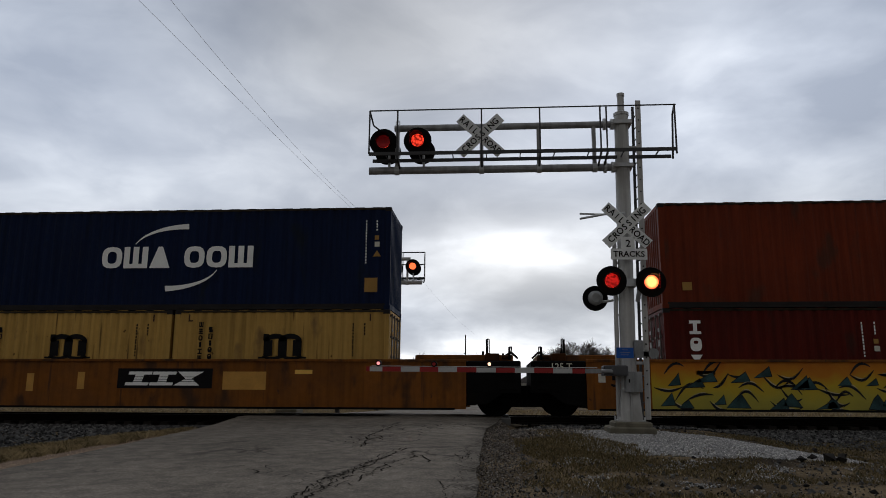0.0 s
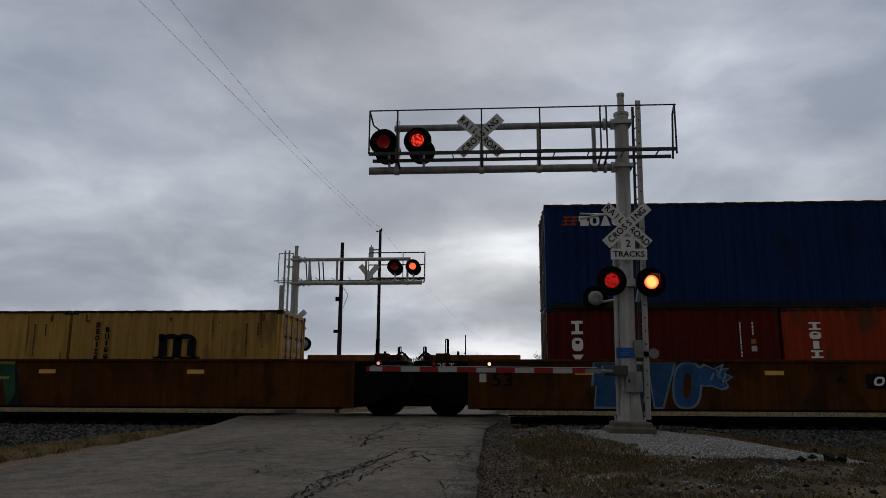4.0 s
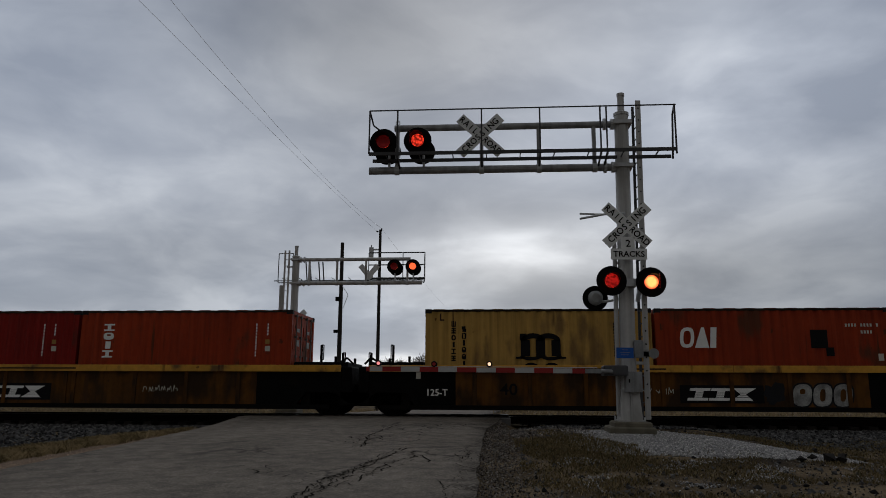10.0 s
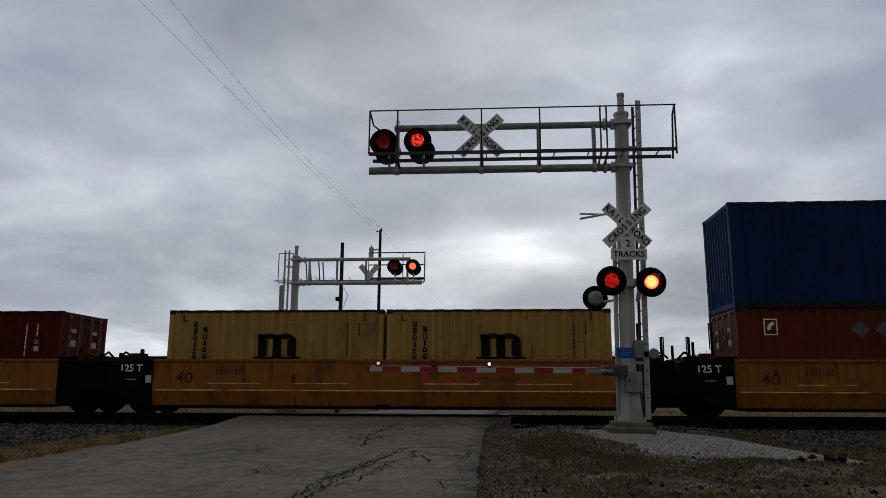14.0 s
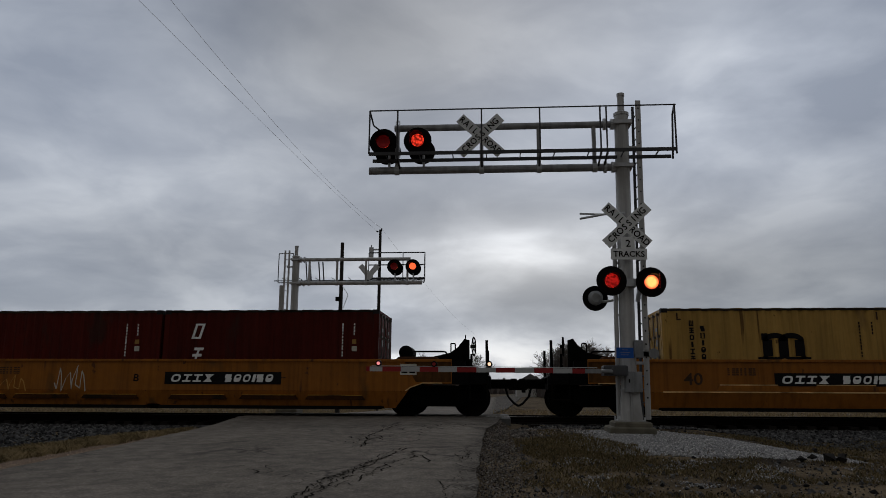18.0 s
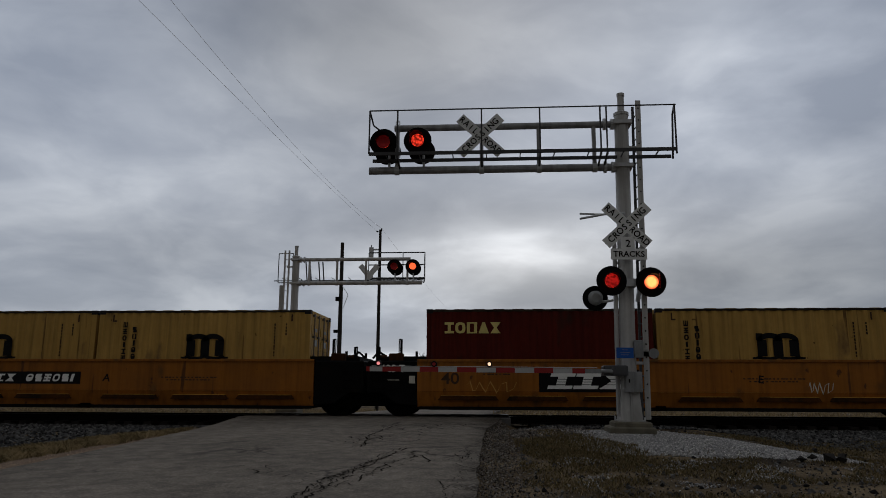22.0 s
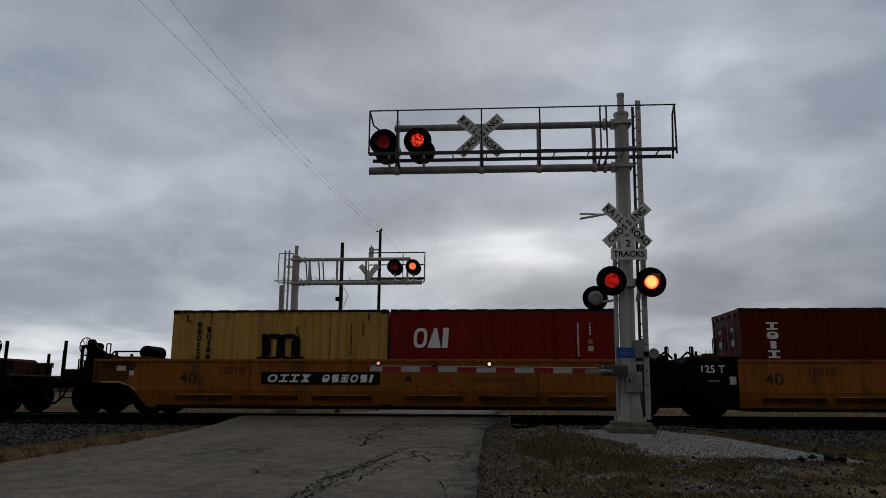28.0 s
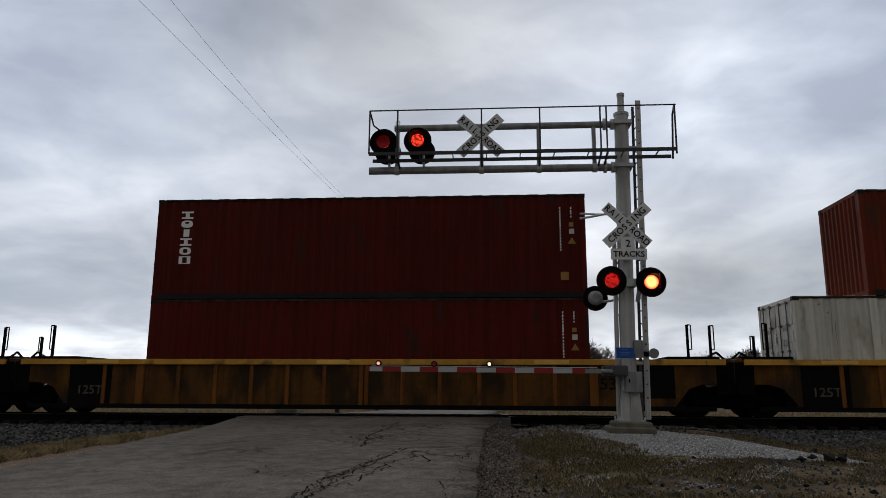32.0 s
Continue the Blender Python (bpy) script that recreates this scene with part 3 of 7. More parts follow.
def crack(path, width, seed, lift=0.006):
    """A strip of sunken dark filler that wanders along the path."""
    rng = random.Random(seed)
    b = Build()
    pts = []
    for (x0, y0), (x1, y1) in zip(path, path[1:]):
        n = max(2, int(math.hypot(x1 - x0, y1 - y0) / 0.09))
        for i in range(n):
            t = i / n
            pts.append((x0 + (x1 - x0) * t + rng.uniform(-0.05, 0.05), y0 + (y1 - y0) * t + rng.uniform(-0.05, 0.05)))
    prev = None
    for x, y in pts:
        w = width * rng.choice((0.28, 0.4, 0.5, 0.7, 1.0))
        z = road_top(x, y) + lift
        cur = ((x - w, y, z), (x + w, y + w * 0.5, z))
        if prev:
            b.add([prev[0], prev[1], cur[1], cur[0]], [(0, 1, 2, 3)])
        prev = cur
    return b


def build_cracks(road):
    M["tar"] = material("dark_crack_filler", (0.026, 0.024, 0.021), 0.95, vary=0.3, bump=0, spec=0.0)
    runs = [([(-1.92, 7.0), (-1.82, 8.5), (-1.69, 9.7), (-1.55, 11.3), (-1.33, 12.1)], 0.06), ([(-2.05, 7.2), (-1.98, 8.6), (-1.80, 9.6), (-1.60, 10.8)], 0.045),
            ([(-1.62, 9.0), (-1.36, 10.2), (-1.20, 10.9)], 0.03), ([(-2.16, 11.8), (-2.40, 13.6), (-2.29, 15.4), (-2.2, 16.6)], 0.06), ([(-2.29, 15.0), (-1.7, 15.9), (-1.27, 16.7)], 0.05),
            ([(-2.6, 12.6), (-2.2, 13.0), (-1.6, 13.2)], 0.03), ([(-1.9, 14.2), (-1.55, 15.3), (-1.2, 17.0)], 0.04), ([(-0.55, 7.6), (-0.45, 9.4), (-0.6, 11.2), (-0.25, 13.4)], 0.02),
            ([(-1.25, 10.9), (-0.8, 11.0)], 0.02), ([(-3.6, 9.2), (-3.3, 9.5), (-2.9, 9.3)], 0.015), ([(-0.5, 8.2), (-0.2, 8.0), (-0.05, 7.6)], 0.03), ([(-2.3, 16.6), (-1.2, 16.9), (-0.5, 16.6)], 0.03), ([(-1.85, 7.6), (-1.6, 8.6), (-1.5, 9.4)], 0.02), ([(-2.1, 8.0), (-2.3, 8.8)], 0.015), ([(-2.35, 13.0), (-2.0, 13.6), (-1.9, 14.3)], 0.03), ([(-1.5, 15.4), (-1.0, 15.8), (-0.9, 16.4)], 0.025), ([(-3.0, 16.2), (-2.3, 16.0)], 0.02), ([(-0.3, 9.6), (-0.35, 10.4), (-0.2, 11.4)], 0.02)]
    rng = random.Random(31)
    for i, (p, w) in enumerate(runs):
        part("crack", crack(p, w * 0.30, i), "tar", road)
        for k in range(2 if w > 0.04 else 1):
            a = (rng.uniform(-0.14, 0.14), rng.uniform(-0.3, 0.3))
            part("crack", crack([(x + a[0], y + a[1]) for x, y in p], w * 0.13, 40 + 3 * i + k), "tar", road)
        for k in range(int(5 * w / 0.05)):
            x, y = rng.choice(p)
            x, y = x + rng.uniform(-0.1, 0.1), y + rng.uniform(-0.6, 0.6)
            q = rng.choice((-1, 1)) * rng.uniform(0.15, 0.5)
            part("crack", crack([(x, y), (x + q, y + rng.uniform(-0.4, 0.4)), (x + 1.6 * q, y + rng.uniform(-0.7, 0.9))], 0.014, 90 + 7 * i + k), "tar", road)


def stones(name, label, mat, spots, size, seed, kind="stuff"):
    """Broken stone: uneven eight-sided lumps on the ground, joined into one."""
    rng = np.random.RandomState(seed)
    n = len(spots)
    base = np.array([(1, 0, 0), (-1, 0, 0), (0, 1, 0), (0, -1, 0), (0, 0, 1), (0, 0, -1)], float)
    faces = np.array([(0, 2, 4), (2, 1, 4), (1, 3, 4), (3, 0, 4), (2, 0, 5), (1, 2, 5), (3, 1, 5), (0, 3, 5)])
    s = size * rng.uniform(0.55, 1.35, (n, 1, 1)) * rng.uniform(0.6, 1.15, (n, 6, 1))
    v = base[None] * s
    a = rng.uniform(0, TAU, n)
    c, d = np.cos(a), np.sin(a)
    tilt = rng.uniform(-0.7, 0.7, n)
    x = v[:, :, 0] * np.cos(tilt)[:, None] + v[:, :, 2] * np.sin(tilt)[:, None]
    z = -v[:, :, 0] * np.sin(tilt)[:, None] + v[:, :, 2] * np.cos(tilt)[:, None] * 0.8
    xx = x * c[:, None] - v[:, :, 1] * d[:, None]
    yy = x * d[:, None] + v[:, :, 1] * c[:, None]
    v = np.stack([xx, yy, z], 2) + np.array(spots)[:, None, :]
    f = (faces[None] + 6 * np.arange(n)[:, None, None]).reshape(-1, 3)
    me = bpy.data.meshes.new(name)
    me.from_pydata(v.reshape(-1, 3).tolist(), [], f.tolist())
    me.materials.append(None)
    return tagged(part(name, me, mat), label, "stones", kind=kind)


def blades(name, label, mat, spots, height, seed, width=0.012):
    rng = random.Random(seed)
    v, f = [], []
    for x, y, z in spots:
        h, a = height * rng.uniform(0.4, 1.3), rng.uniform(0, TAU)
        lx, ly = rng.gauss(0, 0.45) * h, rng.gauss(0, 0.45) * h
        dx, dy = math.cos(a) * width, math.sin(a) * width
        k = len(v)
        v += [(x - dx, y - dy, z), (x + dx, y + dy, z), (x + lx * 0.4 + dx * 0.7, y + ly * 0.4 + dy * 0.7, z + h * 0.6), (x + lx, y + ly, z + h * 0.9)]
        f += [(k, k + 1, k + 2), (k, k + 2, k + 3)]
    me = bpy.data.meshes.new(name)
    me.from_pydata(v, [], f)
    me.materials.append(None)
    return tagged(part(name, me, mat), label, "grass", kind="stuff")


def build_verges():
    rng = random.Random(5)
    on_road = lambda x, y: road_edge(y, -1) - 0.05 < x < road_edge(y, 1) + 0.05

    def scatter(n, x0, x1, y0, y1, keep):
        out = []
        while len(out) < n:
            x, y = rng.uniform(x0, x1), rng.uniform(y0, y1)
            if keep(x, y):
                out.append((x, y, ground_z(x, y) + 0.012))
        return out
    wob = lambda x: 0.35 * noise.noise((x * 0.6, 0, 3))
    strip = lambda y: -8.05 + 0.46 * (y - 11.68)
    left_bed = lambda x, y: x < min(strip(y) + 0.35 * noise.noise((x * 1.3, y * 1.3, 3)), road_edge(y, -1) - 0.12)
    right_bed = lambda x, y: x > 0.6 and y > 16.0 + wob(x) + 0.5 * (smooth(0.2, 1.0, x) * (1 - smooth(4.0, 6.5, x))) - 1.9 * smooth(4.4, 6.5, x)
    stones("track_ballast", "dark crushed stone ballast beside the rails", "ballast", scatter(12000, -17, -6.0, 9.5, 19.6, left_bed), 0.054, 1)
    stones("track_ballast", "dark crushed stone ballast beside the rails", "ballast", scatter(11000, 0.6, 15, 13.8, 19.6, right_bed), 0.050, 8)
    stones("track_ballast", "dark crushed stone ballast between the two tracks", "ballast", scatter(9000, -24, 22, 21.8, 28.5, lambda x, y: not on_road(x, y)), 0.06, 2)
    # pale gravel round the mast foot, thinning out into a spit
    spit = lambda x, y: 11.2 + 0.35 * noise.noise((x, 1, 0)) + 0.4 * smooth(2.5, 1.2, x) < y < 15.9 - 2.0 * max(0, x - 3.4) ** 1.05 + 0.3 * noise.noise((x * 2, y, 4)) and x > 1.45 + 0.5 * noise.noise((x * 1.7, y * 1.7, 1)) + rng.gauss(0, 0.12)
    stones("pale_gravel", "pale limestone gravel heaped round the mast footing", "gravel", scatter(15000, 0.8, 5.4, 10.8, 16.2, spit), 0.021, 3)
    patch = lambda x, y: noise.noise((x * 1.3, y * 1.3, 9)) + 0.25 * rng.random() ** 2 > 0.33 and not on_road(x, y)
    stones("pale_gravel", "loose pale gravel patches in the verge", "gravel", scatter(3000, 0.8, 6.5, 6.5, 11.0, patch), 0.018, 4)
    edge = lambda x, y: (road_edge(y, 1) - 0.9 * rng.random() ** 3 < x < road_edge(y, 1) + 0.35 + 0.6 * rng.random() ** 2)
    stones("road_grit", "loose grey grit along the broken road edge", "pebble", scatter(6500, -1.0, 1.6, 6.2, 18.8, edge), 0.015, 6)
    lump = lambda x, y: 14.5 < y < 18.9 and 0.3 < x < 1.9 and not on_road(x, y)
    stones("road_grit", "grey stone washed out beside the crossing", "pebble", scatter(1800, 0.2, 2.0, 14.4, 19.0, lump), 0.034, 7)
    # dead grass in the shallow ditch and patchy turf on the other verge
    bare = lambda y: 0.14 + 0.55 * (1 - smooth(8.6, 14.5, y))
    ditch = lambda x, y: strip(y) - 0.15 + 0.3 * noise.noise((x * 2, y * 2, 5)) < x < road_edge(y, -1) - bare(y) + 0.2 * noise.noise((x * 2.5, y * 2.5, 7)) and y > 8.6
    blades("dead_grass", "tall straw-coloured dead grass between ballast and road", "straw", scatter(15000, -10.5, -6.3, 8.6, 15.6, ditch), 0.085, 11, 0.0038)
    clump = lambda x, y: ditch(x, y) and noise.noise((x * 2.2, y * 2.2, 41)) > 0.05
    blades("winter_turf", "darker brown tufts among the dead grass", "turf", scatter(7000, -10.5, -6.3, 8.6, 15.6, clump), 0.09, 44, 0.0042)
    sand = lambda x, y: road_edge(y, -1) - bare(y) - 0.1 + 0.2 * noise.noise((x * 3, y * 3, 6)) < x < road_edge(y, -1) + 0.10 - 0.1 * rng.random()
    stones("road_grit", "pale sandy grit along the road edge", "sandgrit", scatter(15000, -7.9, -6.0, 7.4, 17.5, sand), 0.017, 15)
    turf = lambda x, y: x > road_edge(y, 1) + 0.3 and not spit(x, y) and noise.noise((x * 1.1, y * 1.1, 2)) + 0.30 * rng.random() > 0.10 and y < 15.9
    blades("winter_turf", "patchy brown and green winter turf on the verge", "turf", scatter(42000, 0.3, 9.5, 6.2, 15.9, turf), 0.040, 12, 0.007)
    tall = lambda x, y: turf(x, y) and noise.noise((x * 0.7, y * 0.7, 22)) > 0.05
    blades("dead_grass", "thin dry grass tufts in the verge", "straw", scatter(3500, 0.5, 9.5, 6.2, 15.9, tall), 0.05, 14, 0.005)
    brown = lambda x, y: (x - 1.35) ** 2 / 0.9 + (y - 12.0) ** 2 / 5.0 + 0.5 * noise.noise((x * 2, y * 2, 8)) < 1.0 and x > road_edge(y, 1) + 0.35
    blades("winter_turf", "low brown grass beside the broken road edge", "turf", scatter(7000, 0.2, 2.6, 9.4, 14.4, brown), 0.05, 45, 0.008)
    soilbits = lambda x, y: x > road_edge(y, 1) + 0.1 and not spit(x, y) and y < 16
    stones("road_grit", "dark crumbled soil and grit in the verge", "pebble", scatter(8000, 0.1, 9.5, 6.2, 16, soilbits), 0.015, 16)
    stones("verge_stone", "scattered dark stones on the verge", "ballast", scatter(900, 0.3, 9.5, 6.2, 16, soilbits), 0.042, 17)
    stones("earth_clod", "dark wet clods of earth at the gravel's tip", "tie", [(4.62, 11.35, -0.27), (4.80, 11.2, -0.27), (4.95, 11.15, -0.28), (4.35, 11.1, -0.28), (5.1, 11.5, -0.28), (5.3, 12.9, -0.28)], 0.13, 19)
    far = lambda x, y: not on_road(x, y)
    blades("dead_grass", "dead grass along the far side of the tracks", "straw", scatter(15000, -44, 40, 30.0, 56, far), 0.20, 13, 0.022)


def build_track(y, z, name, label):
    tr = thing(name, label, "railway track", (0, y, z), kind="structure")
    rail = [(-0.075, -0.18), (0.075, -0.18), (0.075, -0.165), (0.012, -0.145), (0.012, -0.05), (0.036, -0.04), (0.036, -0.006), (-0.036, -0.006), (-0.036, -0.04), (-0.012, -0.05), (-0.012, -0.145), (-0.075, -0.165)]
    for s in (-1, 1):
        b = Build()
        n = len(rail)
        v = [(x, s * 0.7525 + p, z) for x in (-300, 300) for p, z in rail]
        b.add(v, [tuple(range(n)), tuple(range(2 * n - 1, n - 1, -1))] + [(i, (i + 1) % n, n + (i + 1) % n, n + i) for i in range(n)])
        r = part("rail", b, "rail", tr, "brown weathered steel rail")
        part("rail_head", Build().box(-300, 300, s * 0.7525 - 0.034, s * 0.7525 + 0.034, -0.006, 0.0), "railtop", r, "polished running surface")
    tie = shape("tie", lambda b: b.cbox(-0.115, 0.115, -1.3, 1.3, -0.36, -0.18, 0.015))
    for i in range(-46, 42):
        x = i * 0.5
        if ROAD_L - 1.2 < x < ROAD_R + 1.2:
            continue
        part("tie", tie, "tie", tr, at=(x + random.uniform(-0.02, 0.02), random.uniform(-0.04, 0.04), 0))
    for y0, y1 in ((-1.9, -0.80), (-0.66, 0.66), (0.80, 1.9)):
        part("crossing_panel", Build().cbox(ROAD_L - 0.5, ROAD_R + 0.6, y0, y1, -0.2, -0.012, 0.01), "panel", tr, "grey rubber and concrete crossing panel")
    return tr


M["deck"] = material("dull_walkway_steel", (0.060, 0.060, 0.063), 0.6, metal=0.1, vary=0.15)
M["panel"] = material("grey_crossing_panel", (0.10, 0.098, 0.094), 0.8, vary=0.2, bump=0.4)
road = build_ground()
build_cracks(road)
build_track(YT, 0, "railway_track", "near railway track with dark ties and ballast")
build_track(YT2, DROP2, "railway_track", "second railway track behind the passing train")
build_verges()


# ---- crossing signals ----
VANES = []


def flasher(parent, x, y, z, r, face, lens, vane="", phase=0, name="flasher", back="hood", world_x=0.0):
    """A round lamp on its black target plate, with a visor; face -1 looks to the road. An added shutter disc, coloured
    as the dull lens, is hinged at its side and swings open while the lamp shines.
    """
    s = face
    fl = part(name, shape(("target", r, s), lambda b: b.cyl((0, 0, 0), (0, -0.02 * s, 0), r, 32).torus((0, 0, 0), r - 0.006, 0.010, n=32)), "hood", parent, "round black target plate", (x, y, z))
    hood = Build()
    n = 24
    r1 = r * 0.56
    v, f = [], []
    for i in range(n + 1):
        a = TAU * i / n
        d = 0.05 + 0.28 * max(0.0, math.sin(a)) ** 0.6 if math.sin(a) > 0 else 0.05
        for q in (r1, r1 - 0.008):
            v += [(q * math.cos(a), s * 0.02, q * math.sin(a)), (q * math.cos(a), s * d, q * math.sin(a) - 0.10 * d)]
    for i in range(n):
        k = 4 * i
        f += [(k, k + 4, k + 5, k + 1), (k + 2, k + 3, k + 7, k + 6), (k + 1, k + 5, k + 7, k + 3)]
    hood.add(v, f)
    part("hood", hood, "hood", fl, "black visor over the lens")
    part("lens", shape(("lens", r), lambda b: b.cyl((0, -0.015, 0), (0, 0.015, 0), r * 0.47, 24)), lens, fl, at=(0, s * 0.03, 0))
    if vane:
        # added shutter with a weak glow, stands in for the lamp's dark phase
        q = 1 if world_x > 0 else -1
        spot = (q * r * 0.54, s * 0.055, 0)
        w = part("lens_vane", shape(("lens_vane", r, q), lambda b: b.cyl((-q * r * 0.54, -0.002, 0), (-q * r * 0.54, 0.002, 0), r * 0.49, 24)), vane, fl, "dull red lens disc", spot)
        VANES.append((w, spot, phase, q * (radians(90) - abs(math.atan2(world_x, 14.8)))))
    part("housing", shape(("housing", r), lambda b: b.cyl((0, 0.01, 0), (0, 0.12, 0), r * 0.60, 20, r * 0.56).cyl((0, 0.12, 0), (0, 0.16, 0), r * 0.56, 20, r * 0.35)), back, fl, at=Matrix.Identity(4) if s < 0 else Matrix.Rotation(math.pi, 4, "Z"))
    return fl


def crossbuck(parent, x, y, z, arm, front=True, foot=None, angle=43):
    """Two white blades crossed at the middle; the written side faces the camera."""
    xb = part("crossbuck", Build().cyl((0, 0.02, 0), (0, 0.08, 0), 0.03, 10), "galv", parent, "white crossed blades with black writing", (x, y, z))
    w = 0.115
    foot = foot or arm
    for k, turn in ((0, angle), (1, -angle)):
        blade = Build().box(*((-arm, foot) if k == 0 else (-foot, arm)), -0.006, 0.006, -w, w)
        bl = part("blade", blade, "sign", xb, "", Matrix.Translation((0, -0.012 * k, 0)) @ Matrix.Rotation(radians(turn), 4, "Y"))
        if not front:
            continue
        word = "RAILROAD" if k == 0 else "CROSSING"
        for i, ch in enumerate(word):
            u = (i - 3.5) * arm * 0.212
            if k == 0:
                u += 0.085 * (1 if i > 3 else -1)
            writing("letter", ch, u, -0.010, -0.002, 0.190, "blackp", bl, 0, 0.92)
    return xb


def cantilever(name, label, x0, y0, z0, top, tip, tube_lo, tube_hi, near):
    """A signal mast with a two-tube arm and a service walkway; tip is the arm's end in x."""
    s = 1 if tip > x0 else -1
    fy = -1 if near else 1
    t = thing(name, label, "crossing signal", (x0, y0, 0))
    L = abs(tip - x0)
    X = lambda d: s * d
    b = Build().cyl((0, 0, z0 + 0.1), (0, 0, 2.4), 0.165, 24, 0.160).cyl((0, 0, 2.4), (0, 0, top - 0.5), 0.160, 24, 0.150).cyl((0, 0, top - 0.52), (0, 0, top - 0.46), 0.165, 24)
    b.cyl((0, 0, top - 0.46), (0, 0, top - 0.40), 0.165, 24, 0.06).cyl((0, 0, top - 0.40), (0, 0, top - 0.06), 0.075, 16).cyl((0, 0, top - 0.06), (0, 0, top), 0.085, 16)
    part("mast", b, "alu", t, "tall round dull aluminium mast")
    base = Build()
    v = [(a * (0.225 if k == 0 else 0.17), c * (0.225 if k == 0 else 0.17), z) for k, z in ((0, z0), (1, z0 + 0.62)) for a, c in ((-1, -1), (1, -1), (1, 1), (-1, 1))]
    base.add(v, [(0, 1, 5, 4), (1, 2, 6, 5), (2, 3, 7, 6), (3, 0, 4, 7), (4, 5, 6, 7), (0, 3, 2, 1)]).box(-0.27, 0.27, -0.27, 0.27, z0 - 0.03, z0 + 0.01).box(-0.012, 0.012, -0.255, -0.19, z0, z0 + 0.6)
    part("mast_base", base, "alu", t, "flared cast base with ribs")
    for a, c in ((-1, -1), (1, -1), (1, 1), (-1, 1)):
        part("anchor_bolt", Build().cyl((a * 0.25, c * 0.25, z0), (a * 0.25, c * 0.25, z0 + 0.07), 0.02, 8), "galv", t)
    part("footing", Build().cbox(-0.36, 0.38, -0.36, 0.36, z0 - 0.16, z0 - 0.02, 0.03).cbox(-0.46, 0.44, -0.46, 0.44, z0 - 0.4, z0 - 0.12, 0.03), "concrete", t, "stepped concrete footing")
    # the two arm tubes, their collars and the uprights between them
    part("upper_arm_tube", Build().cyl((X(0.1), 0, tube_hi), (X(L - (0.55 if near else 0.5)), 0, tube_hi), 0.075, 14), "armtube" if near else "alu", t)
    part("lower_arm_tube", Build().cyl((X(0.1), 0, tube_lo), (X(L), 0, tube_lo), 0.085, 14), "armtube" if near else "alu", t)
    for z in (tube_lo, tube_hi):
        part("collar", Build().cyl((X(0.14), 0, z), (X(0.24), 0, z), 0.12, 14).cyl((X(0.34), 0, z), (X(0.40), 0, z), 0.13, 14).box(-0.2, 0.2, -0.2, 0.2, z - 0.04, z + 0.04), "galv", t)
    for d in (0.60, 1.80, 3.05, L - 0.62):
        part("arm_upright", Build().box(X(d) - 0.04, X(d) + 0.04, -0.05, 0.05, tube_lo, tube_hi), "armtube" if near else "alu", t)
        part("clamp", Build().cyl((X(d) - 0.05, 0, tube_lo), (X(d) + 0.05, 0, tube_lo), 0.105, 14), "galv", t)
    # walkway
    f = 0.96 if near else 1.02
    zw = 5.64 if near else tube_lo + 0.26
    rh = 0.98 if near else 1.16
    lo, hi = (-1.02, 5.46) if near else (-0.95, L + 0.06)
    wy = -0.56 if near else 0.62
    ya, yb = sorted((wy, wy * 0.12))
    xa, xb = min(X(lo), X(hi)), max(X(lo), X(hi))
    ze = zw if near else tube_lo + 0.14
    for yy in (ya, yb):
        part("deck_edge", Build().box(xa, xb, yy - 0.02, yy + 0.02, ze - 0.035, ze + (0.035 if near else 0.0)), "deck", t)
    if not near:
        for d in (0.42, 0.60, 0.98, 1.16):
            part("ladder_upright", Build().cyl((X(d), wy * 0.6, tube_lo + 0.1), (X(d - 0.04), wy * 0.3, tube_hi - 0.05), 0.028, 8), "deck", t)
    for i in range(9):
        xx = xa + (xb - xa) * (i + 0.5) / 9
        part("deck_cross_bar", Build().box(xx - 0.01, xx + 0.01, ya, yb, zw - 0.03, zw - 0.005), "deck", t)
    posts = (-1.02, 0.40, 0.53, 1.80, 3.04, 4.85, 5.46) if near else (-0.95, -0.30, L - 2.40, L - 0.9, L + 0.06)
    for d in posts[:-1] if near else posts:
        part("rail_post", Build().box(X(d) - 0.016, X(d) + 0.016, wy - 0.016, wy + 0.016, zw - 0.1, zw + rh), "deck", t)
        if d > 0.2:
            part("deck_bracket", Build().cyl((X(d), wy, zw - 0.03), (X(d), 0, tube_lo), 0.022, 8), "deck", t)
    a, c = (-1.05, 5.46) if near else (L - 2.4, L + 0.06)
    for h in ((rh,) if near else (rh, 0.62, 0.02)):
        part("hand_rail", Build().cyl((X(a), wy, zw + h), (X(c), wy, zw + h), 0.016 if near else (0.05 if h < 0.1 else 0.026), 8), "deck", t)
    if not near:
        part("hand_rail", Build().tube([(X(-0.95), wy, zw), (X(-0.95), wy, zw + rh), (X(-0.30), wy, zw + rh)], 0.018, 8), "deck", t)
        part("end_rail", Build().tube([(X(L + 0.06), wy, zw + rh), (X(L + 0.10), wy * 0.1, zw + 0.90), (X(L + 0.10), wy * 0.1, zw)], 0.018, 8), "deck", t)
    else:
        part("end_rail", Build().tube([(X(5.46), wy, zw), (X(5.46), wy, zw + rh), (X(5.42), wy * 0.5, zw + 0.75), (X(5.10), 0.0, zw + 0.55)], 0.018, 8), "deck", t)
        part("end_rail", Build().tube([(X(-1.02), wy, zw + rh), (X(-1.10), wy * 0.1, zw + 0.95), (X(-1.06), wy * 0.1, zw - 0.05)], 0.022, 8), "deck", t)
        part("lifting_eye", Build().torus((X(L - 0.62), 0, tube_hi + 0.13), 0.045, 0.010, n=14), "galv", t)
